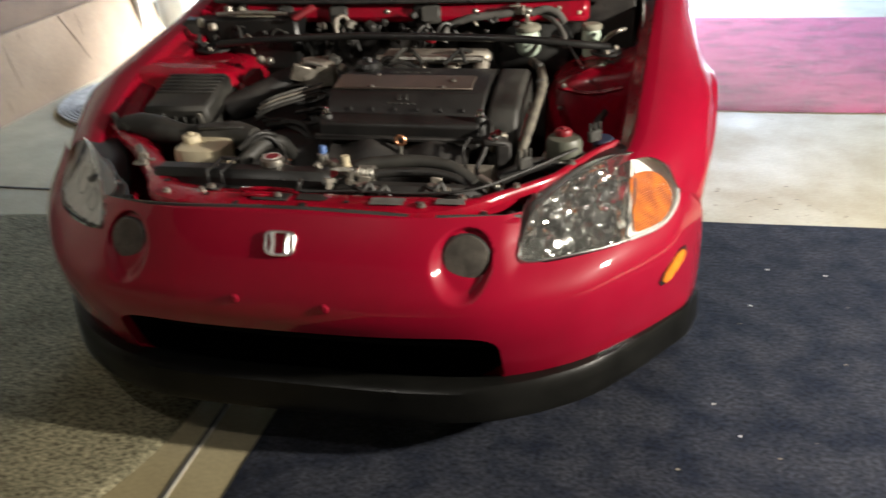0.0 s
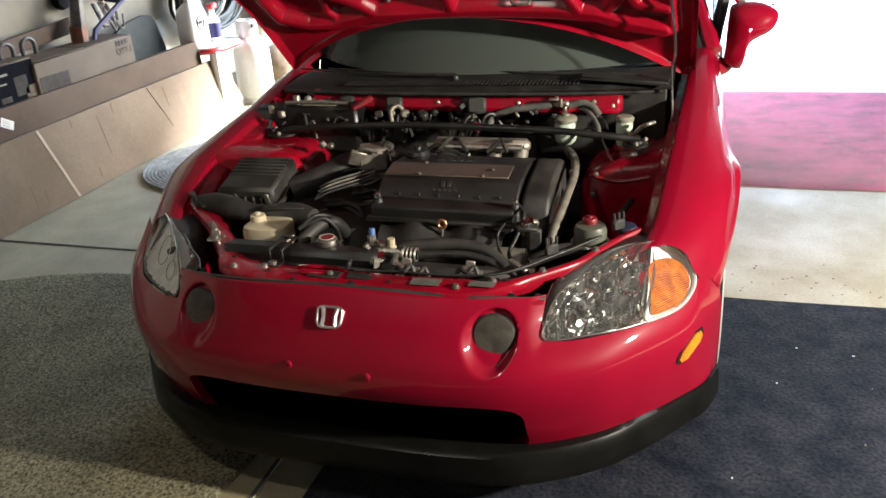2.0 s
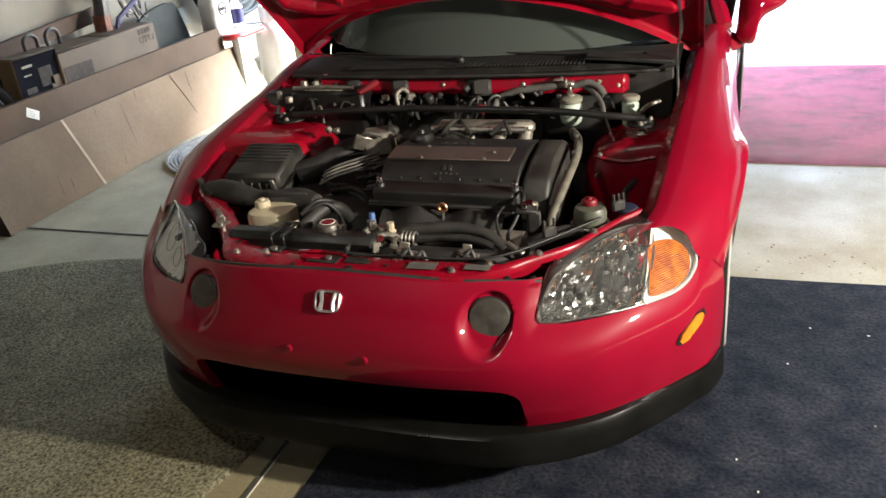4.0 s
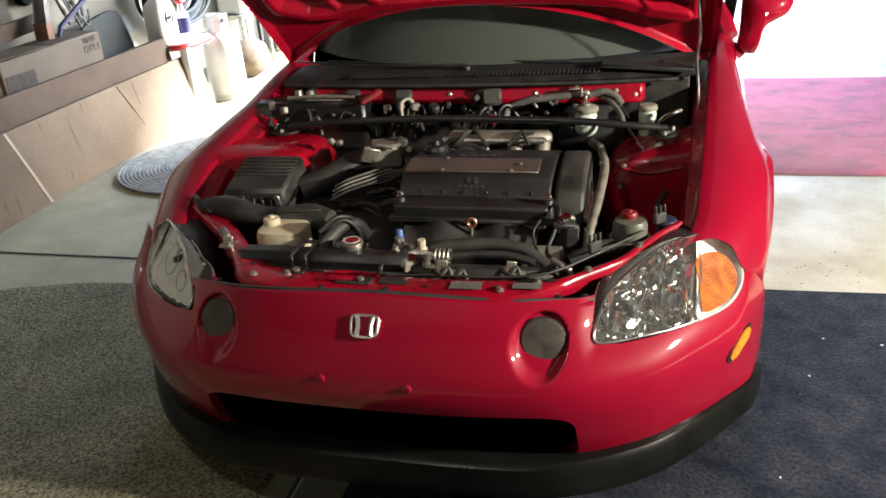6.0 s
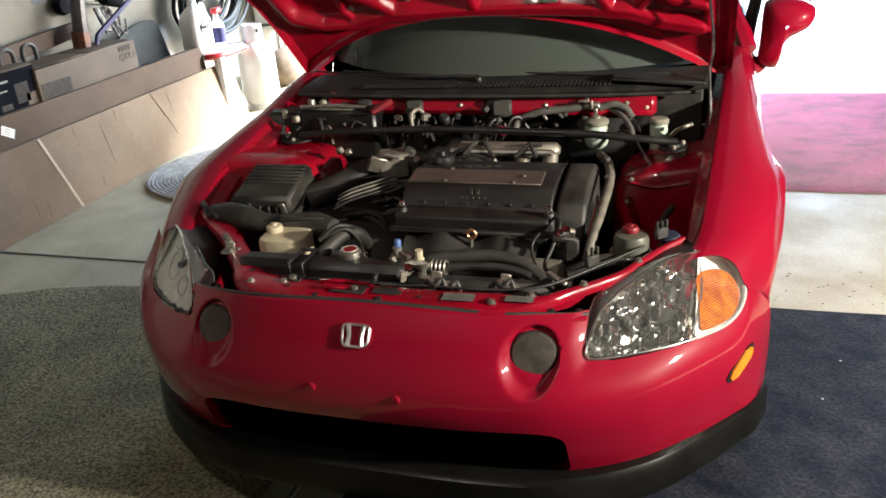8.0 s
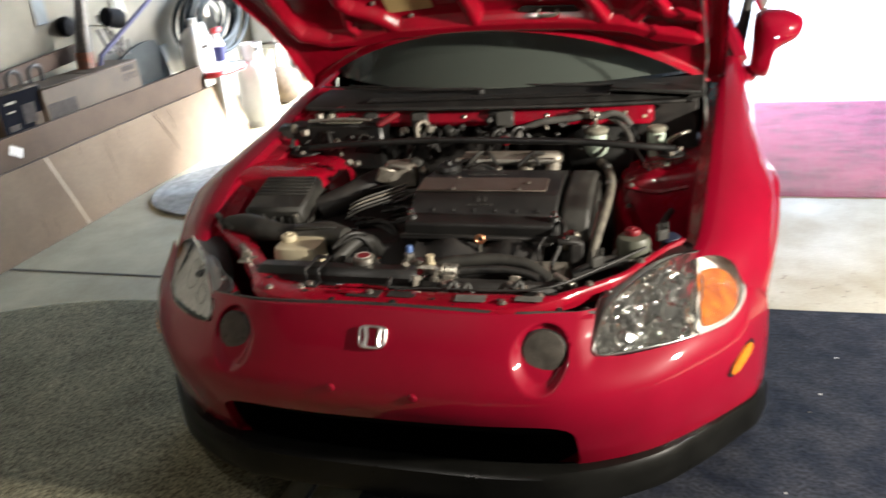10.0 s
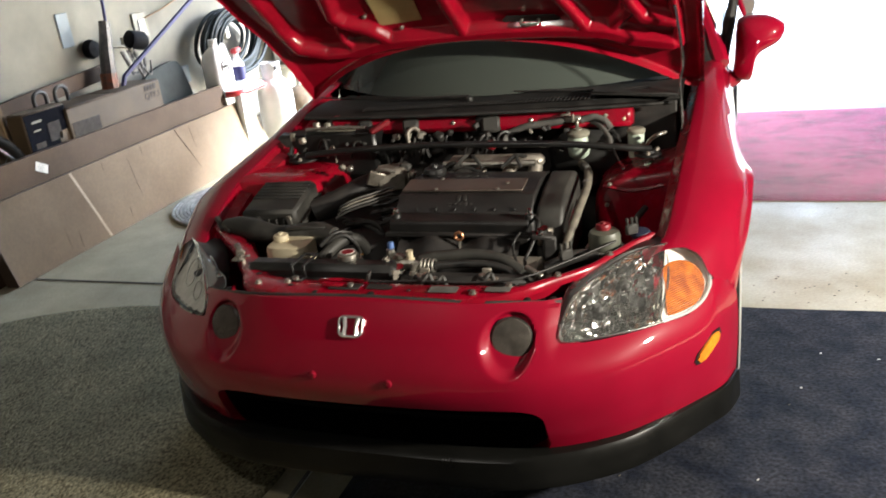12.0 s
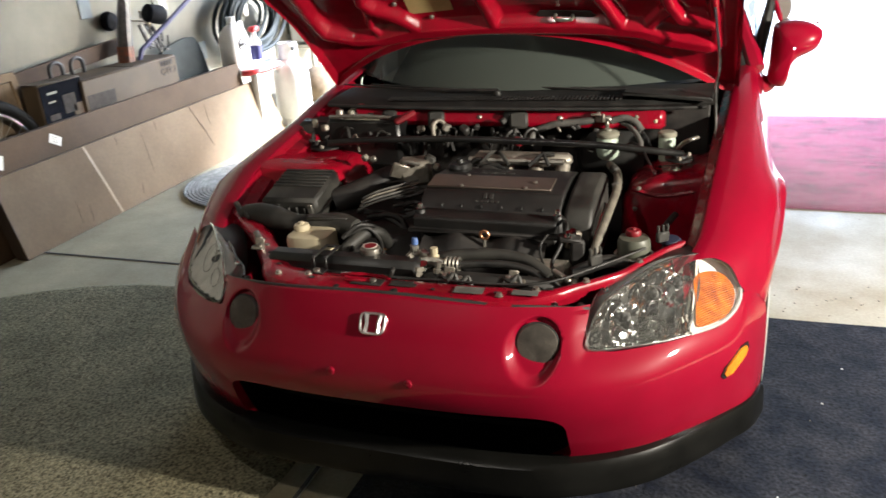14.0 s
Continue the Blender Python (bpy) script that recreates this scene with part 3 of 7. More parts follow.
for k in used:
    if cut_h[k]:
        q = nearest(ax[k], opening[k])
        ax[k] = q
        V[k, 0], V[k, 2] = q[0] * (1 if V[k, 0] > 0 else -1), q[1]
    elif cut_g[k]:
        V[k, 0], V[k, 2] = nearest(V[k, [0, 2]], GRILLE)
for k in used:
    V[k, 1] = nose(V[k, 0], V[k, 2]) + fog_dip(V[k, 0], V[k, 2])
    if 0.42 < ax[k, 0] < 0.80 and ax[k, 1] > 0.44:
        # the edge rolls in towards the headlight, most beside its inner end
        gap = np.linalg.norm(nearest(ax[k], opening[k]) - ax[k])
        V[k, 1] += (1.0 if V[k, 0] > 0 else 0.3) * float(np.interp(ax[k, 0], (0.46, 0.50, 0.56), (0.014, 0.009, 0.004))) * max(0.0, 1 - gap / 0.036) ** 2
remap = {k: i for i, k in enumerate(used)}
bumper = part("front_bumper", Geo().add(V[used], [[remap[k] for k in q] for q in F]), RED, car, "glossy red painted front bumper", sharp=60)
# folded top flange of the bumper with its black seal and clips
xs = np.linspace(-0.474, 0.474, 90)
top = [(x, nose(x, 0.605 - 0.034 * (abs(x) / 0.476) ** 2), 0.605 - 0.034 * (abs(x) / 0.476) ** 2) for x in xs]
part("bumper_flange", Geo().grid([[(x, y + dy, z + dz) for x, y, z in top] for dy, dz in ((0, 0), (0.0034, 0.0027), (0.0075, 0.0047), (0.012, 0.0054), (0.017, 0.0045), (0.026, -0.002))]), RED, bumper)
part("rubber_seal", Geo().tube([(x, y + 0.019, z + 0.005) for x, y, z in top], 0.0052, 6), DUSTY, bumper, "dusty black rubber seal strip")
for x in (-0.40, -0.26, -0.12, 0.03, 0.17, 0.29, 0.40, 0.455):
    y, z = np.interp(x, xs, [p[1] for p in top]), np.interp(x, xs, [p[2] for p in top])
    part("bumper_clip", Geo().lathe([(0.009, 0), (0.009, 0.003), (0.004, 0.006), (0, 0.006)], (x, y + 0.034, z + 0.003), (0, -0.3, 1), 10), BLACK if x != 0.29 else STEEL, bumper)
# intake mouth
rim = [(x, nose(x, z) + 0.001, z) for x, z in GRILLE]
deep = lambda x: 0.008 + 0.026 * min(max((abs(x) - 0.38) / 0.06, 0), 1)
P = [rim, [(x * 0.998, y + 0.004, z) for x, y, z in rim], [(x * (1 - 0.7 * deep(x)), y + deep(x), 0.298 + (z - 0.298) * 0.97) for x, y, z in rim]]
part("intake_surround", Geo().grid(P, around=True), RED, bumper)
P = [P[-1], [(x * 0.95, 0.30, 0.298 + (z - 0.298) * 0.9) for x, y, z in rim]]
part("intake_duct", Geo().grid(P, around=True).add(P[-1], [range(80)]), DUCT, bumper, "black intake duct")
for z in (0.262, 0.298, 0.334):
    part("intake_bar", Geo().tube([(x, nose(x, z) + 0.105, z) for x in np.linspace(-0.41, 0.41, 24)], 0.008, 6), DUCT, bumper)
# number plate bolts
for x, z in ((0.100, 0.442), (-0.094, 0.451)):
    part("plate_bolt", Geo().lathe([(0.0105, -0.004), (0.0105, 0.001), (0.008, 0.004), (0.003, 0.005), (0, 0.003)], (x, nose(x, z), z), (0, -1, 0.1), 12), RED, bumper)
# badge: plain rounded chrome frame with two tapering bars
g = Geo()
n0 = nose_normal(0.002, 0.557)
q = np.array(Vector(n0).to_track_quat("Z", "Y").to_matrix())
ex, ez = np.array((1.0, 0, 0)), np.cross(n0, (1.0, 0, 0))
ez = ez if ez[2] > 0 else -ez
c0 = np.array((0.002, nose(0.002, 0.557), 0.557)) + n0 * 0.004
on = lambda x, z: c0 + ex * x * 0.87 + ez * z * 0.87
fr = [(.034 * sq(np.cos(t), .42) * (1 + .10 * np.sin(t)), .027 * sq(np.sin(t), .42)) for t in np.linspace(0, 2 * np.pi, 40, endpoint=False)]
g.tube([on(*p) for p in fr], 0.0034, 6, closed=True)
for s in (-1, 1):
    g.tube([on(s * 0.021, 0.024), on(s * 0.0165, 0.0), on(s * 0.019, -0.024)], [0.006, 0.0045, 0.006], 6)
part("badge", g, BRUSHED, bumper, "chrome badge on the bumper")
# fog lamps in their dishes
for s in (1, -1):
    x, z = 0.376 * s, 0.524
    n1 = nose_normal(x, z) * (0.6, 1, 0.6)
    n1 /= np.linalg.norm(n1)
    c1 = np.array((x, nose(x, z) + 0.019, z))
    fog = part("fog_lamp", Geo().lathe([(0.046, -0.02), (0.047, 0.0), (0.044, 0.004), (0.03, 0.0065), (0.015, 0.0075), (0, 0.008)], c1, n1, 32), FOGLENS, bumper, "smoked round fog lamp lens")
    part("bezel", Geo().tube([c1 - 0.002 * n1 + np.array(Vector(n1).to_track_quat("Z", "Y").to_matrix()) @ (0.047 * math.cos(t), 0.047 * math.sin(t), 0.001) for t in np.linspace(0, 2 * math.pi, 32, endpoint=False)], 0.0025, 6, closed=True), BLACK, fog)
# side markers
for s in (1, -1):
    pts = [(0.766, 0.372), (0.772, 0.388), (0.802, 0.417), (0.814, 0.415), (0.817, 0.402), (0.812, 0.388), (0.784, 0.361), (0.771, 0.360)]
    for nm, k, off, mt in (("bezel", 1.14, 0.003, BLACK), ("amber_lens", 0.95, 0.006, AMBERM)):
        cx, cz = np.mean(pts, 0)
        o = [(cx + (x - cx) * k, cz + (z - cz) * k) for x, z in pts]
        base = [np.array((x * s, nose(x, z), z)) for x, z in o]
        n1 = nose_normal(cx, cz) * (s, 1, 1)
        part("side_marker" if nm == "amber_lens" else "marker_bezel", Geo().slab([b - n1 * 0.004 for b in base], 0.004 + off, n1), mt, bumper, "amber side marker lens" if nm == "amber_lens" else "")
# lip spoiler
def lip_row(z, out, n=90):
    p = plan(0.23, n)
    d = np.gradient(p, axis=0)
    nn = np.stack([d[:, 1], -d[:, 0]], 1)
    nn /= np.linalg.norm(nn, axis=1)[:, None]
    p = p + nn * (out * np.interp(p[:, 0], (0.35, 0.62, 0.80), (1.0, 0.62, 0.25)))[:, None]
    r = [(x, y, z) for x, y in p]
    return [(-x, y, zz) for x, y, zz in r[:0:-1]] + r
P = [lip_row(z, o) for z, o in ((0.222, -0.03), (0.236, 0.000), (0.234, 0.032), (0.224, 0.044), (0.20, 0.049), (0.18, 0.052), (0.162, 0.055), (0.155, 0.053), (0.153, 0.042), (0.158, -0.02))]
part("lip_spoiler", Geo().grid(P), LIPGREY, car, "dark grey unpainted plastic lip spoiler")
part("undertray", Geo().box((0, 0.50, 0.19), (1.1, 0.4, 0.02), 0.005), BLACK, car)

# body sides
SY = np.array([.40, .50, .62, .80, 1.00, 1.20, 1.50, 2.00, 2.50, 3.00, 3.50, 3.85, 4.00])
SX_IN = np.array([.660, .690, .703, .716, .730, .742, .762, .770, .770, .765, .75, .71, .66])
SZ_IN = np.array([.600, .633, .676, .737, .797, .852, .898, .905, .910, .915, .905, .88, .84])
SX_OUT = np.array([.790, .838, .872, .893, .890, .880, .860, .848, .845, .845, .83, .79, .74])


def arch(y):
    z = 0.20
    for c in (0.83, 3.20):
        if abs(y - c) < 0.335:
            z = max(z, 0.285 + math.sqrt(0.335**2 - (y - c) ** 2))
    return z


def side(y, n=22, zmin=None):
    xi, zi, xo = (float(herm(SY, k, [y])[0]) for k in (SX_IN, SZ_IN, SX_OUT))
    lo = max(arch(y), zmin or 0)
    w = xo - xi
    zl = np.array([zi - 0.006, zi, zi + 0.002, zi - 0.012, zi - 0.045, zi - 0.105, 0.5 * (zi - 0.105) + 0.5 * max(lo, 0.33), max(lo, 0.0) + 0.002])
    zl[6] = min(zl[6], zl[5] - 0.02)
    zl[7] = min(zl[7], zl[6] - 0.01)
    lean = min(max((y - 0.75) / 0.35, 0), 1)
    xl = np.array([xi - 0.004, xi, xi + 0.24 * w, xi + (0.52 - 0.06 * lean) * w, xi + (0.78 - 0.16 * lean) * w, xi + (0.95 - 0.19 * lean) * w, xo + 0.002, xo - (0.012 if lo < 0.25 else -0.004)])
    return np.array([(x, y, z) for x, z in herm(np.arange(8), np.stack([xl, zl], 1), np.linspace(0, 7, n))])


def skew(g_):
    """The car stands slightly askew to the room: its passenger side lies further in towards the back."""
    for v in g_.v:
        d_ = np.interp(v[:, 1], (0.45, 0.70, 1.0, 1.5, 2.3, 4.0), (0.031, 0.031, 0.112, 0.175, 0.175, 0.12))
        v[:, 0] += d_ * (-v[:, 0] / 0.7).clip(0, 1)
    return g_


def panel(name, y0, y1, n, label="", zmin=None):
    rows_ = [side(y, 22, zmin) for y in np.linspace(y0, y1, n)]
    g1 = Geo().grid(rows_)
    r = part(name, g1, RED, car, label, sharp=60)
    l = part(name, skew(g1.mirror()), RED, car, label, sharp=60)
    return r, l


# front fenders: the fore end meets the headlight and the bumper seam
rows_ = []
lead = side(0.47, 30)
begin = []
for x, y, z in lead:
    b_ = float(np.interp(x, (0.66, 0.70, 0.74, 0.775, 0.80), (0.386, 0.421, 0.444, 0.450, 0.440)))
    begin.append(b_ if z > 0.56 else float(np.interp(z, (0.46, 0.50, 0.53, 0.56), (0.512, 0.490, 0.450, b_))))
SIDES = [side(y, 30) for y in np.linspace(0.40, 1.52, 113)]
for k in range(60):
    r = []
    for j in range(30):
        q = (begin[j] + (1.50 - begin[j]) * (k / 59) ** 1.25 - 0.40) / 0.01
        i = min(int(q), 111)
        p = SIDES[i][j] + (SIDES[i + 1][j] - SIDES[i][j]) * (q - i)
        swell = 0.009 * math.exp(-(((math.hypot(p[1] - 0.83, p[2] - 0.285) - 0.375) / 0.028) ** 2)) * min(max((p[0] - 0.76) / 0.06, 0), 1)
        r.append(p + swell * np.array((0.75, 0.0, 0.55)))
    rows_.append(np.array(r))
g1 = Geo().grid(rows_)
fender = part("fender", g1, RED, car, "glossy red front fender", sharp=60)
part("fender", skew(g1.mirror()), RED, car, "glossy red front fender", sharp=60)
doors = panel("door", 1.505, 2.55, 24, "red car door")
panel("rear_quarter", 2.555, 3.99, 40, "red rear quarter panel")
for sd in (1, -1):
    part("shut_line", skew(Geo().tube(side(1.503)[2:14] * (sd, 1, 1) + (sd * 0.001, 0, 0.001), 0.0028, 5)), DARK, car)
# rear deck, tail, floor
P = []
for y in np.linspace(2.75, 3.99, 16):
    xi, zi = (float(herm(SY, k, [y])[0]) for k in (SX_IN, SZ_IN))
    P.append([(x, y, zi + 0.03 * (1 - (x / xi) ** 2)) for x in np.linspace(-xi, xi, 17)])
part("boot_lid", Geo().grid(P), RED, car, "red boot lid")
tail = side(3.99, 22)
part("rear_bumper", Geo().add(np.vstack([tail, tail * (-1, 1, 1)]), [[*range(22), *range(43, 21, -1)]]), RED, car, "red tail panel")
part("underbody", Geo().box((0, 2.45, 0.24), (1.42, 2.9, 0.10), 0.02), BLACK, car)
# cabin
def arc(x0, y0, z0, bow, n=25):
    return [(x, y0 + bow * (x / x0) ** 2, z0) for x in np.linspace(-x0, x0, n)]
lo_, hi_ = arc(0.79, 1.12, 0.868, 0.31), arc(0.60, 1.80, 1.215, 0.10)
P = [[tuple(np.array(a1) * (1 - t) + np.array(b1) * t + (0, -0.03 * math.sin(math.pi * t), 0.045 * math.sin(math.pi * t))) for a1, b1 in zip(lo_, hi_)] for t in np.linspace(0, 1, 12)]
shield = part("windscreen", skew(Geo().grid(P)), WINDSHIELD, car, "greenish tinted curved windscreen")
for s in (1, -1):
    e = [np.array(r[-1 if s > 0 else 0]) for r in P]
    part("pillar", skew(Geo().tube([p + (s * 0.012, 0, 0.004) for p in e], [0.034] * 2 + [0.024] * (len(e) - 2), 8)), RED, car, "red windscreen pillar")
    part("pillar_trim", skew(Geo().tube([p + (-s * 0.030, 0.004, 0.0) for p in e], 0.032, 8)), RUBBER, car)
part("windscreen_header", Geo().tube([(x, y + 0.01, z + 0.005) for x, y, z in hi_], 0.028, 8), RED, car)
roof = [[(x, y, 1.215 + 0.03 * (1 - (x / 0.56) ** 2) - 0.05 * ((y - 2.15) / 0.4) ** 2) for x in np.linspace(-0.56, 0.56, 13)] for y in np.linspace(1.84, 2.55, 9)]
part("targa_roof", Geo().grid(roof), RED, car, "red removable roof panel")
for s in (1, -1):
    q = [(s * 0.782, 1.64, 0.965), (s * 0.80, 2.62, 1.0), (s * 0.70, 2.60, 1.20), (s * 0.64, 1.90, 1.235)]
    part("side_window", skew(Geo().slab(q, 0.004, (1, 0, 0.5))), SIDEGLASS, car, "dark tinted side window glass")
    part("window_seal", skew(Geo().tube(smooth_line([(s * 0.80, 1.46, 0.875), (s * 0.81, 2.0, 0.895), (s * 0.80, 2.62, 0.91)], 6), 0.009, 6)), RUBBER, car)
    part("pillar_seal", skew(Geo().tube([(s * 0.822, 1.47, 0.89), (s * 0.783, 1.62, 0.975), (s * 0.70, 1.76, 1.15), (s * 0.62, 1.85, 1.235)], 0.0035, 6, 5)), RUBBER, car)
    part("quarter_frame", skew(Geo().tube([(s * 0.806, 1.58, 0.80), (s * 0.811, 1.62, 0.89), (s * 0.832, 1.68, 1.0), (s * 0.838, 1.72, 1.07), (s * 0.80, 1.80, 1.145), (s * 0.70, 1.86, 1.22)], [0.016, 0.022, 0.020, 0.014, 0.012, 0.012], 8, 5)), RUBBER, car, "black door window frame")
    part("roof_rail", skew(Geo().tube([(s * 0.888, 1.72, 0.96), (s * 0.868, 1.74, 1.02), (s * 0.838, 1.78, 1.085), (s * 0.795, 1.84, 1.14), (s * 0.70, 1.92, 1.215)], [0.006, 0.010, 0.010, 0.010, 0.012], 8, 5)), RED, car)
    o = smooth_line([(.795, 1.145), (.84, 1.185), (.88, 1.135), (.910, 1.07), (.916, 1.0), (.885, .965), (.855, 1.05)], 4, closed=True)
    part("belt_pillar", skew(Geo().slab([(s * x, 1.86, z) for x, z in o], 0.22, (0, 1, 0))), TANTRIM, car, "grey-brown trim behind the door window")
# Panels added to block bright slits of daylight through the cabin.
part("slit_blocker", Geo().box((-0.56, 2.06, 0.76), (0.02, 1.10, 0.90), 0.005), DASH, car)
part("slit_blocker", Geo().box((0.715, 2.06, 0.58), (0.02, 1.10, 0.56), 0.005), DASH, car)
part("rear_window", Geo().slab([(-0.66, 2.64, 1.22), (0.66, 2.64, 1.22), (0.76, 2.78, 0.88), (-0.76, 2.78, 0.88)], 0.004, (0, 1, 0.6)), REARGLASS, car, "dark tinted rear window")
dash_rows = [[(x, y + 0.26 * (x / 0.715) ** 2, z) for x in np.linspace(-0.68, 0.68, 15)] for y, z in ((1.15, 0.85), (1.28, 0.87), (1.42, 0.88), (1.55, 0.86), (1.62, 0.78), (1.64, 0.5))]
part("dashboard", skew(Geo().grid(dash_rows)), DASH, car, "dark vinyl dashboard")
part("dash_pod", Geo().box((0.125, 1.32, 0.885), (0.125, 0.07, 0.07), 0.012, (-8, 0, 0)), TYRE, car, "black box on the dashboard")
for s in (1, -1):
    seat = part("seat", Geo().box((s * 0.36, 2.28, 0.55), (0.48, 0.16, 0.62), 0.05, (-14, 0, 0)), DASH, car, "dark cloth bucket seat")
    part("headrest", Geo().box((s * 0.36, 2.37, 0.93), (0.26, 0.10, 0.18), 0.04, (-12, 0, 0)), DASH, seat)
    part("cushion", Geo().box((s * 0.36, 1.98, 0.34), (0.48, 0.5, 0.14), 0.05), DASH, seat)
part("cabin_wall", Geo().box((0, 2.62, 0.60), (1.52, 0.04, 0.6), 0.01), DASH, car)
# Block added for a dark shape low in the windscreen.
pod = part("dash_block", Geo().box((0.088, 1.36, 0.905), (0.115, 0.06, 0.095), 0.012, (10, 0, 6)), BLACK, car, "black block on the dashboard behind the windscreen")
part("foot", Geo().box((0.088, 1.37, 0.865), (0.06, 0.05, 0.03), 0.006), BLACK, pod)
mirror_in = part("rear_view_mirror", Geo().box((0.02, 1.66, 1.10), (0.20, 0.035, 0.065), 0.016, (12, 0, 4)), BLACK, car, "black interior rear-view mirror")
part("stalk", Geo().tube([(0.02, 1.67, 1.12), (0.02, 1.70, 1.16), (0.02, 1.70, 1.19)], 0.009, 6, 4), BLACK, mirror_in)
# door mirrors
def door_mirror(s):
    rim_ = smooth_line([(.849, .955), (.856, .997), (.885, 1.012), (.935, 1.013), (.972, 1.003), (1.000, .985), (1.007, .960), (.996, .930), (.975, .912), (.948, .898), (.926, .882), (.912, .85), (.897, .792), (.845, .812), (.846, .87), (.848, .917)], 3, closed=True)
    P_ = [[(s * (x + (.92 - x) * (1 - k)), y, z + (.935 - z) * (1 - k)) for x, z in rim_] for k, y in ((0.05, 1.478), (0.35, 1.482), (0.65, 1.492), (0.85, 1.508), (0.95, 1.525), (1.0, 1.55), (1.0, 1.60), (0.94, 1.612))]
    shell = part("door_mirror", Geo().grid(P_, around=True), RED, car, "red door mirror", sharp=60)
    part("mirror_glass", Geo().box((s * 0.935, 1.606, 0.957), (0.12, 0.006, 0.085), 0.02), CHROME, shell, "silvered mirror glass")
    part("foot", Geo().tube([(s * 0.862, 1.575, 0.815), (s * 0.845, 1.57, 0.80), (s * 0.815, 1.56, 0.80)], [0.022, 0.03, 0.04], 10, 4), RED, shell)
door_mirror(1)
# wheels
for s in (1, -1):
    for y in (0.83, 3.20):
        c = (s * 0.778, y, 0.283)
        wheel = part("wheel", Geo().lathe([(0.14, -0.02), (0.198, 0.07), (0.204, 0.090), (0.196, 0.094), (0.175, 0.080), (0.1, 0.07), (0.04, 0.085), (0, 0.085)], c, (s, 0, 0), 28), WHEELSILVER, car, "silver alloy wheel")
        part("tyre", Geo().lathe([(0.185, -0.085), (0.25, -0.092), (0.276, -0.078), (0.283, -0.05), (0.283, 0.05), (0.276, 0.074), (0.25, 0.088), (0.185, 0.08)], c, (s, 0, 0), 40), TYRE, wheel, "black tyre")
        g = Geo()
        for i in range(5):
            t = i * 2 * math.pi / 5
            g.tube([(s * 0.838, y + 0.03 * math.cos(t), 0.283 + 0.03 * math.sin(t)), (s * 0.833, y + 0.18 * math.cos(t), 0.283 + 0.18 * math.sin(t))], [0.03, 0.022], 8)
        part("spokes", g, WHEELSILVER, wheel)

# headlights
HEAD = smooth_line([(.4865, .5085), (.479, .538), (.494, .576), (.527, .597), (.574, .614), (.614, .621), (.660, .621), (.703, .613), (.760, .584), (.794, .535), (.790, .506), (.757, .491), (.690, .4945), (.600, .499)], 6, closed=True)
HEAD_2 = smooth_line([(.464, .531), (.461, .557), (.488, .581), (.543, .603), (.612, .611), (.651, .6135), (.695, .6135), (.738, .604), (.764, .590), (.757, .572), (.728, .551), (.697, .5325), (.648, .5205), (.572, .520), (.513, .524)], 6, closed=True)
HEAD_MID = (0.64, 0.555)
BOWLS = ((0.600, 0.556, 0.046, 0.030), (0.648, 0.566, 0.034, 0.022), (0.546, 0.534, 0.028, 0.020), (0.640, 0.520, 0.022, 0.012))


def fill(outline, c, depth, rings=14, power=4.0, edge=0.0):
    """A sheet that follows the nose inside an outline; depth pushes its middle back (positive) or out."""
    P_ = []
    for r in np.linspace(0.02, 1, rings):
        row = []
        for x, z in outline:
            xx, zz = c[0] + r * (x - c[0]), c[1] + r * (z - c[1])
            row.append((xx, nose(xx, zz) + edge + depth * (1 - r**power), zz))
        P_.append(row)
    g_ = Geo()
    g_.grid(P_, around=True)
    g_.f.append(tuple(range(len(outline))))
    return g_


shrink = lambda o, c, k: [(c[0] + (x - c[0]) * k, c[1] + (z - c[1]) * k) for x, z in o]


def mirror_sheet(outline, deep):
    """The reflector: bowls broken into small facets, each tipped its own way."""
    step, cut_ = 0.0026, np.array(shrink(outline, HEAD_MID, 0.975))
    nx, nz = int((0.700 - 0.455) / step), int((0.630 - 0.485) / step)
    keep, V_, F_ = {}, [], []

    def at(i, j):
        x, z = 0.455 + i * step, 0.485 + j * step
        u, v = (x + 0.20 * (z - 0.55)) / 0.0185, (z + 0.006 * math.sin(60 * x)) / 0.0300
        rng_ = random.Random(int(u) * 131 + int(v) * 17)
        d = 0.042 + sum(dp * max(0.0, 1 - ((x - bx) ** 2 + (z - bz) ** 2) / br**2) for bx, bz, br, dp in BOWLS)
        near = np.linalg.norm(nearest(np.array((x, z)), cut_) - (x, z))
        d = 0.012 + (d - 0.012) * deep * min(1.0, near / 0.020)
        return x, nose(x, z) + d + rng_.uniform(-0.0085, 0.0085) * (u % 1 - 0.5) + rng_.uniform(-0.0100, 0.0100) * (v % 1 - 0.5), z

    for i in range(nx):
        for j in range(nz):
            if inside((0.455 + (i + 0.5) * step, 0.485 + (j + 0.5) * step), cut_):
                q = []
                for a_, b_ in ((i, j), (i + 1, j), (i + 1, j + 1), (i, j + 1)):
                    if (a_, b_) not in keep:
                        keep[a_, b_] = len(V_)
                        V_.append(at(a_, b_))
                    q.append(keep[a_, b_])
                F_.append(q)
    return V_, F_


def beyond(outline, x0):
    """The part of a closed outline that lies outboard of an upright cut."""
    k = next(i for i in range(len(outline)) if outline[i][0] >= x0 > outline[i - 1][0])
    return [p for p in np.roll(outline, -k, 0) if p[0] >= x0]


AMB = smooth_line([(.688, .578), (.704, .5835), (.735, .577), (.763, .559), (.781, .533), (.780, .512), (.762, .4995), (.730, .4985), (.706, .503), (.700, .517), (.697, .540), (.690, .563)], 4, closed=True)
AMB_2 = smooth_line([(.728, .560), (.742, .568), (.754, .580), (.754, .589), (.744, .592), (.733, .582), (.724, .568)], 4, closed=True)
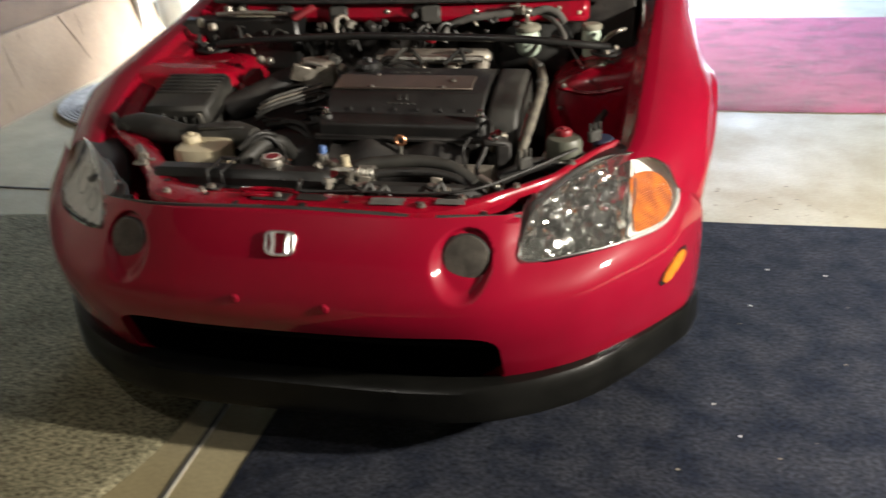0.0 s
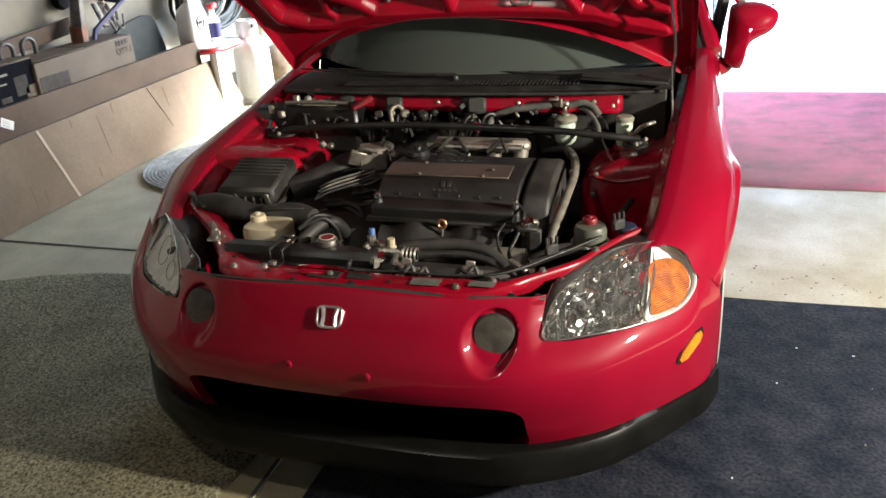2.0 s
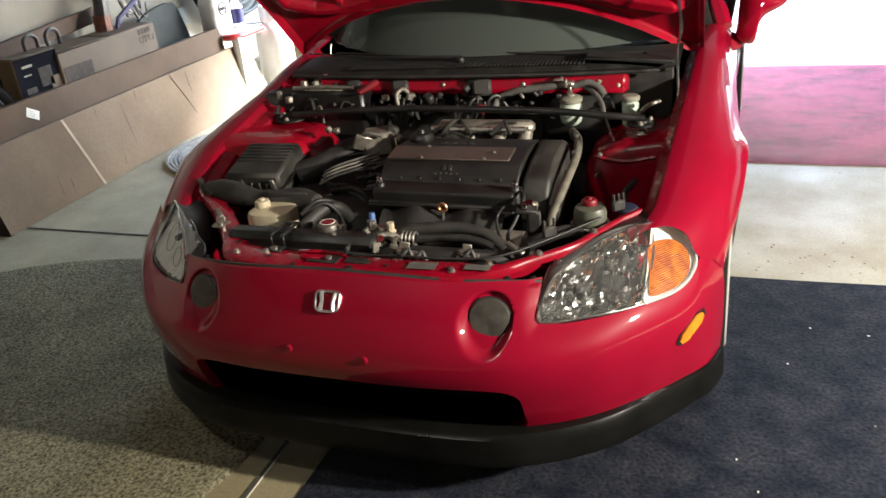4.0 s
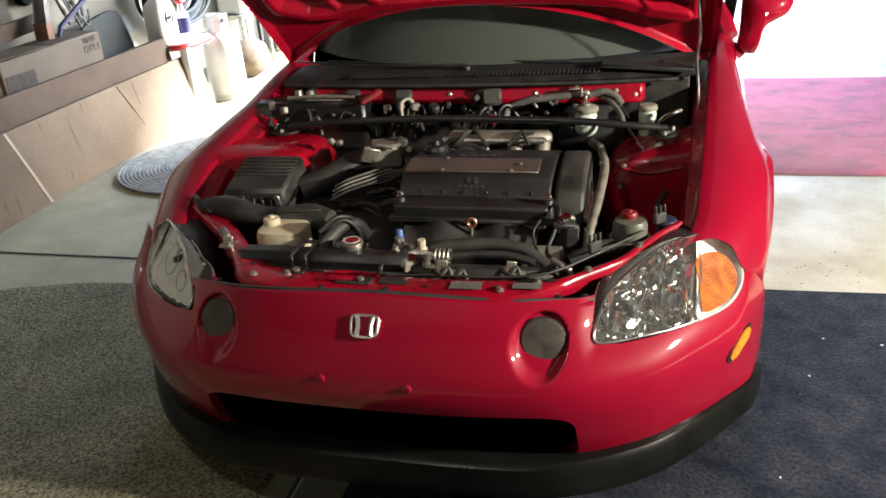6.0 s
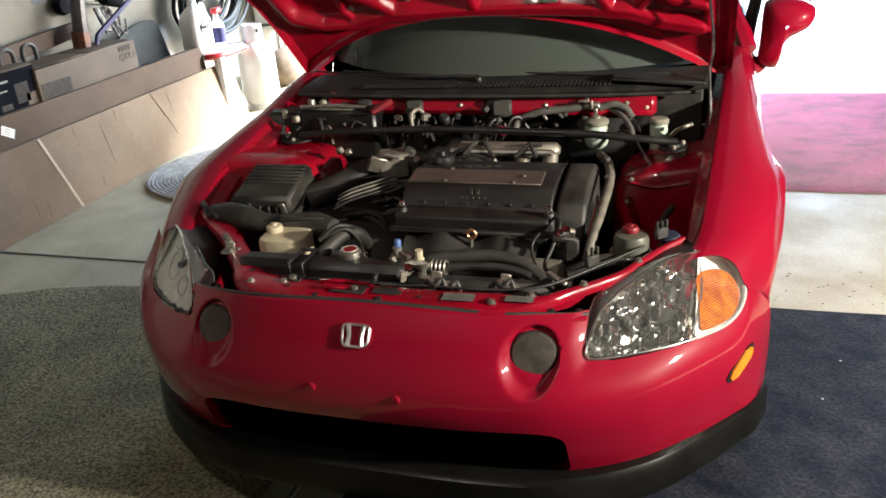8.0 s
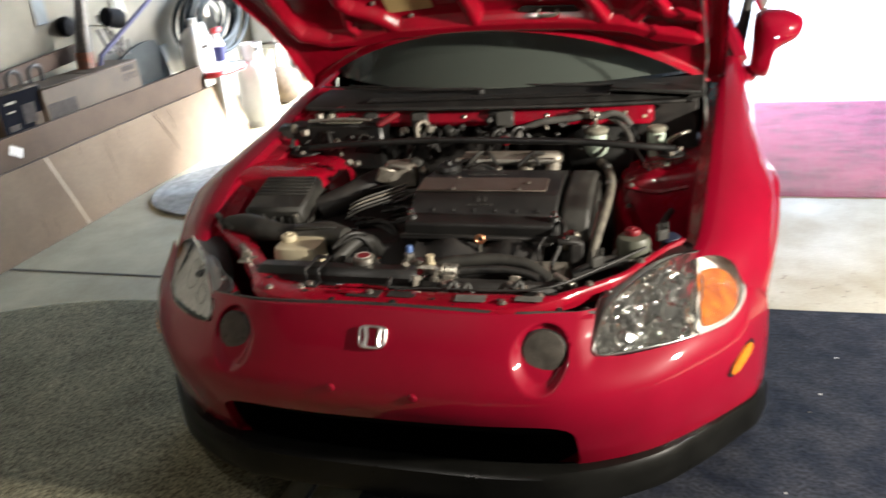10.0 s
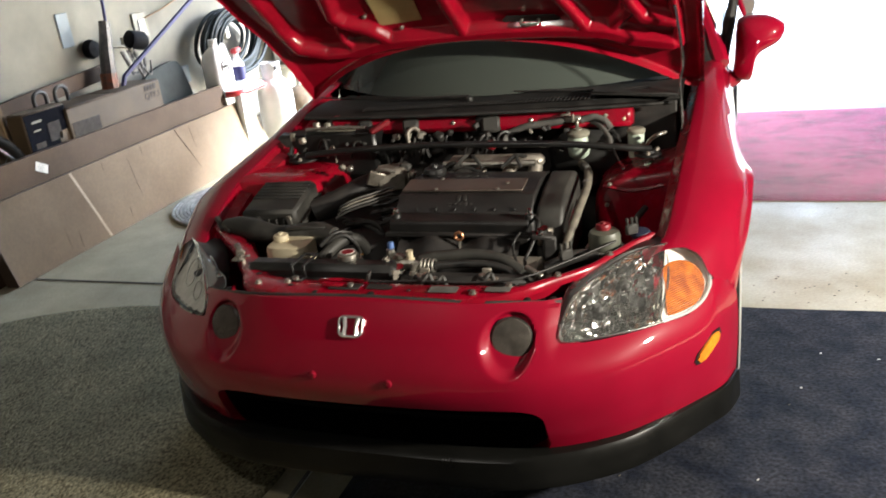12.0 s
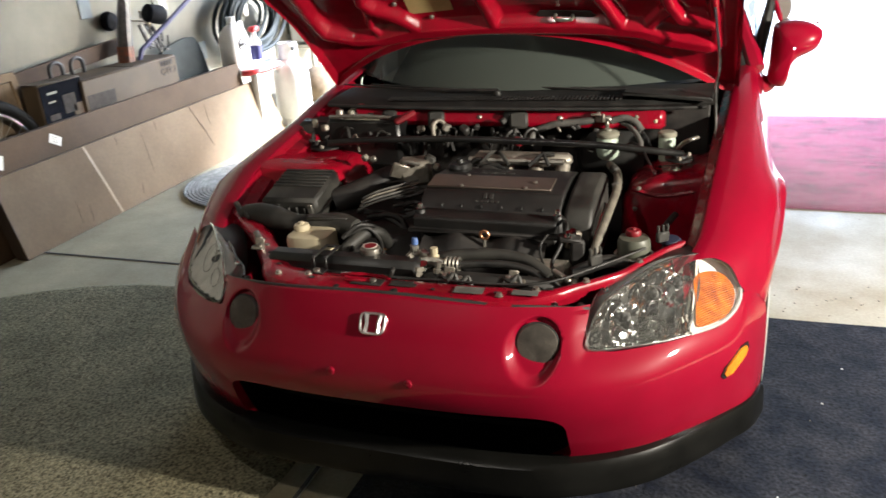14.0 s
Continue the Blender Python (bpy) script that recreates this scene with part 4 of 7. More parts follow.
FLANK_ROWS = ((.4865, .5085, 0, .004, 0), (.479, .538, -.006, .030, .004), (.494, .576, -.012, .075, .006), (.527, .597, -.003, .080, .002), (.574, .614, .002, .048, -.004), (.614, .621, 0, .022, -.003), (.660, .620, 0, .008, -.003), (.703, .611, 0, .003, -.003), (.738, .597, 0, .001, -.001))


FLANK_2 = ((.695, .6135, .690, .448, .612), (.651, .6135, .648, .416, .606), (.612, .611, .617, .388, .604), (.543, .603, .545, .325, .599), (.510, .590, .500, .276, .590), (.488, .581, .463, .248, .580), (.470, .568, .436, .208, .572))


def headlight(s):
    outline, amb = (HEAD, AMB) if s > 0 else (HEAD_2, AMB_2)

    def set_(g_):
        """Mirrors a shape to the passenger's side."""
        return g_ if s > 0 else g_.mirror()

    head = part("headlight", set_(Geo().add(*mirror_sheet(outline, 1.0))), REFLECT if s > 0 else REFLECT_BRIGHT, car, "clear headlight with chrome reflector and amber corner", sharp=6)
    part("glass", set_(fill(outline, HEAD_MID, -0.010, 16, 3.0, 0.0)), GLASS, head, "clear outer lens", sharp=60).visible_shadow = False
    part("rim", set_(Geo().tube([(x, nose(x, z) + 0.004, z) for x, z in shrink(outline, HEAD_MID, 0.98)], 0.0030, 8, closed=True)), CHROME, head, "bright chrome rim")
    if s > 0:
        inner = smooth_line([(x, nose(x, z), z) for x, z, *_ in FLANK_ROWS], 6)
        outer = smooth_line([(x + dx, nose(x, z) + dy, z + dz) for x, z, dx, dy, dz in FLANK_ROWS], 6)
    else:
        inner = smooth_line([(x, nose(x, z), z) for x, z, *_ in FLANK_2], 6)
        outer = smooth_line([p[2:] for p in FLANK_2], 6)
    rows__ = [inner * (1 - t) + outer * t + np.array((-0.006, -0.004, 0.006)) * math.sin(math.pi * t) * np.sin(np.linspace(0, math.pi, len(inner)))[:, None] for t in np.linspace(0, 1, 7)]
    flank = part("lens_flank", set_(Geo().grid(rows__)), FLANK, head, "clear greyish side of the lens", sharp=60)
    flank.visible_shadow = False
    part("flank_edge", set_(Geo().tube(outer, 0.0022, 6)), SATIN, head)
    tab = outer[14] + (0.008, -0.024, 0.0) if s > 0 else outer[-9] + (0.006, -0.012, 0.002)
    part("lens_tab", set_(Geo().lathe([(0.007, 0), (0.007, 0.004), (0.003, 0.006), (0, 0.006)], tab, (-0.5, -0.6, 0.6), 10)), SATIN, head)
    corner = beyond(outline, 0.684)
    mid = np.mean(corner, 0)
    part("corner_bowl", set_(fill(shrink(corner, mid, 0.985), mid, 0.026, 10, 2.2, 0.006)), REFLECT_BRIGHT, head, "chrome bowl round the turn signal", sharp=40)
    if s > 0:
        part("clear_edge", set_(Geo().tube([(x, nose(x, z) + 0.003, z) for x, z in shrink(corner, mid, 0.955)], 0.0045, 8)), CLEARPL, head, "pale clear plastic edge")
    part("amber_reflector", set_(fill(amb, np.mean(amb, 0), 0.006, 12, 3.0, 0.004)), AMBER, head, "ribbed amber turn signal", sharp=40)
    part("divider", set_(Geo().tube([(x, nose(x, z) + 0.016, z) for x, z in [(0.686 + 0.012 * math.sin(math.pi * t), 0.612 - 0.112 * t) for t in np.linspace(0, 1, 12)]], [0.003, 0.006, 0.003], 8)), SATIN, head) if s > 0 else None
    for bx, bz, br, dp in BOWLS[:3] if s > 0 else BOWLS[:1]:
        cb = np.array((bx, nose(bx, bz) + 0.056 + dp, bz))
        bulb_ = part("lamp_bulb", set_(Geo().lathe([(0.010, 0), (0.010, 0.018), (0.008, 0.028), (0, 0.034)], cb, (0.28, -1, 0.1), 12)), DARK, head, "dark bulb shield")
        part("bulb_ring", set_(Geo().tube([cb + np.array((br * 0.42 * math.cos(t), 0.002, br * 0.42 * math.sin(t))) for t in np.linspace(0, 2 * math.pi, 20, endpoint=False)], 0.003, 6, closed=True)), SATIN, bulb_)
    if s < 0:
        # Thin rings added to imitate concentric shading in the bowl.
        for bx, bz, br, r_ in ((0.600, 0.574, 0.030, 0.0014), (0.530, 0.558, 0.021, 0.0014)):
            part("shading_ring", set_(Geo().tube([(bx + br * math.cos(t), nose(bx + br * math.cos(t), bz + 0.8 * br * math.sin(t)) + 0.010 + 0.25 * (0.034 - br), bz + 0.8 * br * math.sin(t)) for t in np.linspace(0, 2 * math.pi, 28, endpoint=False)], r_, 6, closed=True)), CHROME, head)
    # black rear housing
    o = [np.array((x, nose(x, z) + 0.012, z)) for x, z in shrink(outline, HEAD_MID, 0.99)]
    b = [np.array((x, nose(x, z) + 0.15, z)) for x, z in shrink(outline, (0.64, 0.55), 0.8)]
    part("housing", set_(Geo().grid([o, b], around=True).add(b, [range(len(b))])), BLACK, head, "black lamp housing")


headlight(1)
headlight(-1)

# bonnet, propped open
HOOD = np.array([(1.235, .838), (1.215, .86), (1.16, .94), (1.10, 1.025), (1.04, 1.095), (.97, 1.155), (.80, 1.285), (.55, 1.45), (.20, 1.645)])
HD = np.r_[0, np.cumsum(np.hypot(*np.diff(HOOD, axis=0).T))] - 0.03
tail_d = lambda x: -0.02 + 0.215 * (1 - (abs(x) / 0.70) ** 2.3)
front_d = lambda x: float(np.interp(abs(x), (0, 0.25, 0.476, 0.55, 0.62, 0.66, 0.70), (1.16, 1.14, 1.06, 0.97, 0.86, 0.78, 0.70)))
RIBS = [(0.014, 0.026, ((-.56, .97), (-.58, .73), (-.596, .54), (-.604, .31), (-.584, .226), (-.49, .19), (-.386, .188))),
        (0.008, 0.022, ((-.592, .542), (-.50, .525), (-.365, .50))),
        (0.014, 0.026, ((-.34, .97), (-.355, .574), (-.367, .498), (-.397, .37), (-.375, .325), (-.289, .266), (-.25, .225))),
        (0.008, 0.020, ((-.39, .34), (-.41, .245), (-.38, .195))),
        (0.015, 0.026, ((-.05, .97), (-.027, .58), (-.004, .406), (0, .31), (.014, .225))),
        (0.008, 0.022, ((-.02, .53), (.03, .498), (.25, .515))),
        (0.015, 0.026, ((.08, .97), (.269, .538), (.343, .39), (.376, .298), (.408, .225))),
        (0.008, 0.022, ((.31, .47), (.35, .486), (.52, .46))),
        (0.014, 0.026, ((.44, .97), (.507, .51), (.534, .422), (.556, .32), (.585, .26), (.67, .245))),
        (0.012, 0.022, ((.554, .33), (.54, .28), (.496, .226), (.499, .182))),
        (0.022, 0.030, ((-.386, .188), (-.267, .212), (-.10, .214), (.19, .222), (.343, .218), (.467, .206), (.551, .174), (.66, .155))),
        (0.010, 0.020, ((.655, .97), (.672, .442), (.68, .27), (.685, .146)))]


def pocket_depth(X, D):
    """How deep the underside is pressed at each place between its rounded ribs, 0 to 1."""
    best = np.ones_like(X)
    for flat, wide, line in RIBS:
        pa = np.array(line)
        near = np.full_like(X, 9.0)
        for (x1, d1), (x2, d2) in zip(pa[:-1], pa[1:]):
            t = (((X - x1) * (x2 - x1) + (D - d1) * (d2 - d1)) / ((x2 - x1) ** 2 + (d2 - d1) ** 2)).clip(0, 1)
            near = np.minimum(near, np.hypot(X - x1 - t * (x2 - x1), D - d1 - t * (d2 - d1)))
        t = ((near - flat * 0.6) / wide).clip(0, 1)
        best = np.minimum(best, (1.0 if wide > 0.023 else 0.75) * t * t * (3 - 2 * t) + (0 if wide > 0.023 else 0.25))
    return best


def hood_point(x, d, lift=0.0):
    y, z = np.interp(d, HD, HOOD[:, 0]), np.interp(d, HD, HOOD[:, 1])
    e = 0.03
    ty, tz = np.interp(d + e, HD, HOOD[:, 0]) - np.interp(d - e, HD, HOOD[:, 0]), np.interp(d + e, HD, HOOD[:, 1]) - np.interp(d - e, HD, HOOD[:, 1])
    k = math.hypot(ty, tz)
    crown = 0.03 * (1 - (x / 0.7) ** 2)
    return (x, y + (lift + crown) * tz / k, z - (lift + crown) * ty / k)


xs = np.linspace(-0.70, 0.757, 251)
tails, fronts = np.array([tail_d(x) for x in xs]), np.array([front_d(x) for x in xs])
vs = np.linspace(0, 1, 221)[:, None]
DD = tails + (fronts - tails) * vs
XX = xs * (1 - np.where(xs < 0, 0.095, 0.0) * ((0.42 - DD) / 0.42).clip(0, 1))
press = pocket_depth(XX, DD)
rims = np.minimum(np.minimum(1.0, np.minimum(xs + 0.70, 0.757 - xs) / 0.016), np.minimum(vs / 0.015, (1 - vs) / 0.015)).clip(0, 1)
inner_rows = [[hood_point(x, d, 0.036 * p * r + 0.010 * (1 - r)) for x, d, p, r in zip(*row)] for row in zip(XX, DD, press, rims)]
outer_rows = [[hood_point(x, d, 0.054) for x, d in zip(xr[::6], row[::6])] for xr, row in zip(XX, DD)]
hood = part("bonnet", Geo().grid(outer_rows[::4]), RED, car, "open red bonnet", sharp=60)
part("inner_panel", Geo().grid(inner_rows), RED_LIT, hood, "ribbed red underside of the bonnet", sharp=50)
edge_i = [r[0] for r in inner_rows] + inner_rows[-1][1:] + [r[-1] for r in inner_rows[::-1]][1:] + inner_rows[0][::-1][1:-1]
def lifted(p, k):
    return np.array(p) + np.array((0, 0.62, 0.78)) * k
part("folded_hem", Geo().grid([edge_i, [lifted(p, 0.038) for p in edge_i]], around=True), RED_LIT, hood)
part("paper_label", Geo().add([hood_point(x, d, 0.0345) for x, d in ((-.265, .275), (-.115, .285), (-.097, .495), (-.25, .485))], [(0, 1, 2, 3)]), PAPER, hood, "yellowed paper label")
for d in (0.33, 0.385, 0.445):
    part("label_line", Geo().add([hood_point(x, d + k, 0.0335) for x, k in ((-.258, 0.0), (-.110, .012), (-.110, .0140), (-.258, .002))], [(0, 1, 2, 3)]), INK, hood)
part("striker_slot", Geo().slab([hood_point(x, d, 0.030) for x, d in ((.15, .262), (.165, .252), (.32, .248), (.335, .26), (.32, .275), (.165, .278))], 0.004, (0, -0.5, -0.8)), DARK, hood)
part("bonnet_striker", Geo().tube([hood_point(0.215, 0.264, 0.034), hood_point(0.215, 0.264, 0.006), hood_point(0.265, 0.262, 0.006), hood_point(0.265, 0.262, 0.034)], 0.005, 6, 3), STEEL, hood)
for x, d in ((-.195, .262), (-.36, .46), (.60, .42), (-.30, .325)):
    part("rubber_stop", Geo().lathe([(0.008, 0), (0.008, 0.006), (0.004, 0.010), (0, 0.010)], hood_point(x, d, 0.036), (0, -0.55, -0.83), 10), STEEL, hood)
prop = part("prop_rod", Geo().tube([(0.702, 0.984, 0.70), (0.702, 0.988, 0.80), (0.694, 1.03, 0.90), (0.700, 1.058, 0.968), (0.676, 1.02, 1.15), (0.662, 1.00, 1.20)], 0.0045, 8, 4), CHROME, car, "chrome bonnet prop rod")

# ---- the engine bay ----
tub = part("engine_bay", Geo().box((0, 0.66, 0.30), (1.30, 0.84, 0.02), 0.004), DARK, car, "dark floor of the engine bay")
for s in (1, -1):
    ys = np.linspace(0.40, 1.30, 14)
    P = []
    for y in ys:
        xi, zi = (float(herm(SY, k, [y])[0]) for k in (SX_IN, SZ_IN))
        w_ = 0.0 if s > 0 else 0.024
        P.append([(s * (xi - 0.004), y, zi - 0.006), (s * (xi - 0.014), y, zi - 0.022), (s * (xi - 0.030 - w_), y, zi - 0.030), (s * (xi - 0.036 - w_), y, zi - 0.040), (s * (xi - 0.046 - w_), y, zi - 0.10), (s * (xi - 0.055), y, 0.52), (s * (xi - 0.07), y, 0.31)])
    part("inner_fender", skew(Geo().grid(P)), RED_BAY, car, "red inner fender panel")
    dz_, tilt_ = (0.020, 0.046) if s > 0 else (0.0, 0.0145)
    cy_, hy_, cx_, hx_ = (0.925, 0.125, 0.61, 0.150) if s > 0 else (0.865, 0.165, 0.572, 0.178)
    P = [[(s * (cx_ + hx_ * k * sq(np.cos(t), 0.5)), cy_ + hy_ * k * sq(np.sin(t), 0.5), z + tilt_ * k * np.cos(t) * (z > 0.6)) for t in np.linspace(0, 2 * np.pi, 36, endpoint=False)] for z, k in ((0.33, 1.12), (0.60, 1.04), (0.680 - dz_, 1.0), (0.702 - dz_, 0.94), (0.712 - dz_, 0.82), (0.716 - dz_, 0.5), (0.716 - dz_, 0.02))]
    # Light put into the paint: lit passenger-side tower brighter, shaded driver-side tower duller.
    tower = part("strut_tower", Geo().grid(P, around=True), RED_BAY if s > 0 else RED_LIT, car, "red strut tower")
    for y_, z_ in ((0.70, 0.60), (0.70, 0.48), (0.705, 0.66)):
        part("bolt", Geo().lathe([(0.007, 0), (0.007, 0.003), (0.0045, 0.004), (0.0045, 0.008), (0, 0.009)], (s * (0.50 + 1.8 * (y_ - 0.7)), y_ + cy_ - hy_ - 0.71, z_), (0, -1, 0.1), 8), STEEL, tower)
    part("apron_brace", Geo().tube([(s * 0.49, cy_ - hy_, 0.655), (s * 0.57, cy_ - hy_ - 0.003, 0.640), (s * 0.66, cy_ - hy_, 0.655)], 0.006, 6, 4), RED_BAY, tower)
part("firewall", Geo().box((0.06, 1.10, 0.58), (1.24, 0.02, 0.52), 0.004), DARK, car, "dark firewall insulation")
# Dark blocks added to interrupt the red ledge.
for x_, w_ in ((0.11, 0.06), (-0.33, 0.05), (-0.165, 0.055)):
    part("ledge_block", Geo().box((x_, 1.003, 0.80), (w_, 0.03, 0.055), 0.008, (-18, 0, 12)), DUSTY, car, "dark block on the firewall ledge")
part("firewall_ledge", Geo().box((0.045, 1.046, 0.802), (1.02, 0.075, 0.068), 0.012, (-18, 0, 0)), RED_BAY, car, "red firewall ledge")
# cowl with grilles and wipers
P = []
for y, z in ((1.004, 0.834), (0.996, 0.842), (1.012, 0.851), (1.06, 0.858), (1.12, 0.864), (1.17, 0.866)):
    P.append([(x, y + 0.05 * abs(x / 0.69) ** 2.4, z + 0.008 * (x / 0.7)) for x in np.linspace(-0.70, 0.70, 29)])
cowl = part("cowl_panel", skew(Geo().grid(P)), COWLPL, car, "black plastic cowl panel with slots")
for i in range(62):
    x = -0.34 + i * 0.0125
    part("cowl_slot", Geo().box((x, 1.045 + 0.02 * x * x, 0.8595 + 0.01 * x), (0.006, 0.05, 0.004), 0.0005), DARK, cowl)
part("cowl_end_cap", Geo().box((0.56, 1.06, 0.872), (0.26, 0.085, 0.012), 0.005, (0, 3, -3)), COWLPL, cowl)
for x0, x1, y1 in ((0.02, -0.58, 1.235), (0.60, 0.06, 1.20)):
    w_ = part("wiper", Geo().tube([(x0, 1.085, 0.876), ((x0 + x1) / 2, 1.115, 0.874), (x1, y1 - 0.04, 0.874)], [0.007, 0.004, 0.003], 6, 6), RUBBER, car, "black wiper arm")
    part("pivot", Geo().lathe([(0.013, 0), (0.013, 0.010), (0.009, 0.015), (0, 0.016)], (x0, 1.085, 0.862), (0, -0.3, 1), 12), BLACK, w_)
    part("blade", Geo().tube([(x0 - 0.12, 1.125, 0.870), (x1 + 0.1, y1 - 0.03, 0.872)], 0.003, 6), RUBBER, w_)
part("cowl_seal", Geo().tube([(x, 0.990 + 0.05 * abs(x / 0.69) ** 2.4, 0.838) for x in np.linspace(-0.56, 0.67, 25)], 0.006, 7), RUBBER, car, "black rubber bonnet seal")
# radiator support: arms and crossmember, red
arms = smooth_line([(-0.66, 0.545, 0.632), (-0.59, 0.480, 0.628), (-0.49, 0.393, 0.622), (-0.41, 0.300, 0.616), (-0.355, 0.236, 0.613), (-0.295, 0.178, 0.610), (-0.12, 0.150, 0.610), (0.12, 0.150, 0.610), (0.30, 0.160, 0.609), (0.377, 0.182, 0.610), (0.457, 0.250, 0.611), (0.525, 0.316, 0.613), (0.562, 0.378, 0.615), (0.605, 0.450, 0.618), (0.655, 0.512, 0.622)], 6)
tn = np.gradient(arms, axis=0)
tn /= np.linalg.norm(tn, axis=1)[:, None]
nn = np.stack([tn[:, 1], -tn[:, 0], 0 * tn[:, 0]], 1)
wid = np.interp(arms[:, 0], (-0.7, -0.5, -0.38, -0.28, 0.28, 0.36, 0.43, 0.7), (0.022, 0.028, 0.030, 0.047, 0.047, 0.022, 0.011, 0.009))
rows_ = []
for o, dz in ((-1.0, -0.05), (-1.0, -0.012), (-0.85, -0.003), (-0.5, 0.001), (0.0, 0.002), (0.5, 0.001), (0.85, -0.003), (1.0, -0.012), (1.0, -0.020)):
    rows_.append(arms + nn * (wid * o)[:, None] + (0, 0, dz))
support = part("radiator_support", Geo().grid(rows_), RED_BAY, car, "red radiator support panel")
part("lower_panel", Geo().grid([[(x, 0.225, 0.60) for x in np.linspace(-0.36, 0.36, 5)], [(x, 0.225, 0.33) for x in np.linspace(-0.36, 0.36, 5)]]), DARK, support)
for x, y in ((-0.30, 0.16), (-0.22, 0.17), (0.28, 0.14), (0.355, 0.185), (-0.42, 0.312), (0.457, 0.250), (0.562, 0.378), (-0.535, 0.432)):
    part("bolt", Geo().lathe([(0.010, 0), (0.010, 0.002), (0.0065, 0.002), (0.0065, 0.008), (0, 0.009)], (x, y, 0.611 + 0.022 * max(0.0, y - 0.20)), (0, 0, 1), 8), STEEL, support)
for x, y, w, h, m_ in ((0.205, 0.150, 0.070, 0.034, WHITELABEL), (0.335, 0.160, 0.06, 0.026, GREYCAP)):
    part("sticker", Geo().box((x, y, 0.6145), (w, h, 0.001), 0.0003, (0, 0, 3)), GREYHOSE, support, "grey information sticker")
for x, y, w, h in ((0.055, 0.150, 0.040, 0.020), (-0.20, 0.150, 0.014, 0.010), (0.27, 0.150, 0.012, 0.010), (0.12, 0.140, 0.010, 0.010), (-0.325, 0.208, 0.014, 0.010), (0.385, 0.190, 0.018, 0.010), (-0.487, 0.392, 0.024, 0.014), (-0.450, 0.345, 0.012, 0.010), (-0.385, 0.268, 0.014, 0.010), (-0.57, 0.462, 0.018, 0.012)):
    part("hole", Geo().slab([(x + w / 2 * sq(math.cos(t), 0.6), y + h / 2 * sq(math.sin(t), 0.6), 0.6135 + 0.036 * max(0.0, y - 0.17)) for t in np.linspace(0, 2 * math.pi, 14, endpoint=False)], 0.0012, (0, 0, 1)), DARK, support)
# bonnet latch
latch = part("bonnet_latch", Geo().box((-0.050, 0.150, 0.6135), (0.080, 0.034, 0.003), 0.001), DARK, car, "red and steel bonnet latch")
part("slot", Geo().box((0.035, 0.155, 0.6135), (0.055, 0.030, 0.003), 0.001), DARK, latch)
part("catch", Geo().tube([(-0.13, 0.175, 0.616), (-0.10, 0.172, 0.620), (-0.06, 0.176, 0.619), (-0.02, 0.170, 0.620), (0.0, 0.172, 0.616)], 0.005, 6, 5), RED_LIT, latch)
part("latch_plate", Geo().box((-0.075, 0.152, 0.617), (0.075, 0.018, 0.008), 0.003, (0, 4, 6)), RED_LIT, latch)
part("pivot", Geo().lathe([(0.008, 0), (0.008, 0.006), (0, 0.008)], (-0.035, 0.15, 0.616), (0, 0, 1), 8), STEEL, latch)
part("lever", Geo().box((0.005, 0.175, 0.632), (0.010, 0.026, 0.022), 0.003, (0, 20, 10)), DARK, latch)
# radiator
rad = part("radiator", Geo().box((-0.165, 0.262, 0.605), (0.43, 0.062, 0.052), 0.018), BLACK, car, "black radiator top tank")
part("core", Geo().box((-0.165, 0.262, 0.46), (0.40, 0.03, 0.24), 0.003), DARK, rad)
part("tank_rib", Geo().box((-0.165, 0.228, 0.592), (0.42, 0.012, 0.012), 0.003), BLACK, rad)
part("filler_cap", Geo().lathe([(0.026, 0), (0.028, 0.006), (0.026, 0.016), (0.012, 0.02), (0, 0.02)], (-0.100, 0.285, 0.628), (0, 0, 1), 16), STEEL, rad, "metal radiator cap")
part("cap_sticker", Geo().lathe([(0.020, 0), (0.020, 0.0012), (0, 0.0012)], (-0.100, 0.285, 0.6485), (0, 0, 1), 16), WHITELABEL, rad, "white sticker on the cap")
part("sticker_print", Geo().lathe([(0.016, 0), (0.016, 0.0008), (0, 0.0008)], (-0.097, 0.283, 0.6500), (0, 0, 1), 16), REDCAP, rad)
br = part("radiator_bracket", Geo().box((-0.224, 0.247, 0.640), (0.009, 0.085, 0.006), 0.002).box((-0.190, 0.247, 0.640), (0.009, 0.085, 0.006), 0.002).box((-0.207, 0.286, 0.640), (0.043, 0.012, 0.006), 0.002).box((-0.222, 0.203, 0.626), (0.009, 0.006, 0.030), 0.002).box((-0.188, 0.203, 0.626), (0.009, 0.006, 0.030), 0.002).box((-0.203, 0.188, 0.6125), (0.042, 0.034, 0.006), 0.002), BLACK, car, "black radiator bracket")
part("bolt", Geo().lathe([(0.009, 0), (0.009, 0.006), (0, 0.007)], (-0.203, 0.182, 0.6155), (0, 0, 1), 8), STEEL, br)
# coolant bottle
P = []
for z, k in ((0.55, 0.92), (0.565, 1.0), (0.622, 1.0), (0.632, 0.95), (0.634, 0.85), (0.634, 0.02)):
    P.append([(-0.322 + 0.063 * k * sq(np.cos(t), .5), 0.385 + 0.052 * k * sq(np.sin(t), .5), z) for t in np.linspace(0, 2 * np.pi, 32, endpoint=False)])
bottle = part("coolant_bottle", Geo().grid(P, around=True), CREAM, car, "aged cream plastic coolant bottle")
part("cap", Geo().lathe([(0.021, 0), (0.022, 0.012), (0.020, 0.018), (0.009, 0.02), (0.007, 0.025), (0, 0.025)], (-0.358, 0.398, 0.632), (0, 0, 1), 14), CREAM, bottle, "cream screw cap")
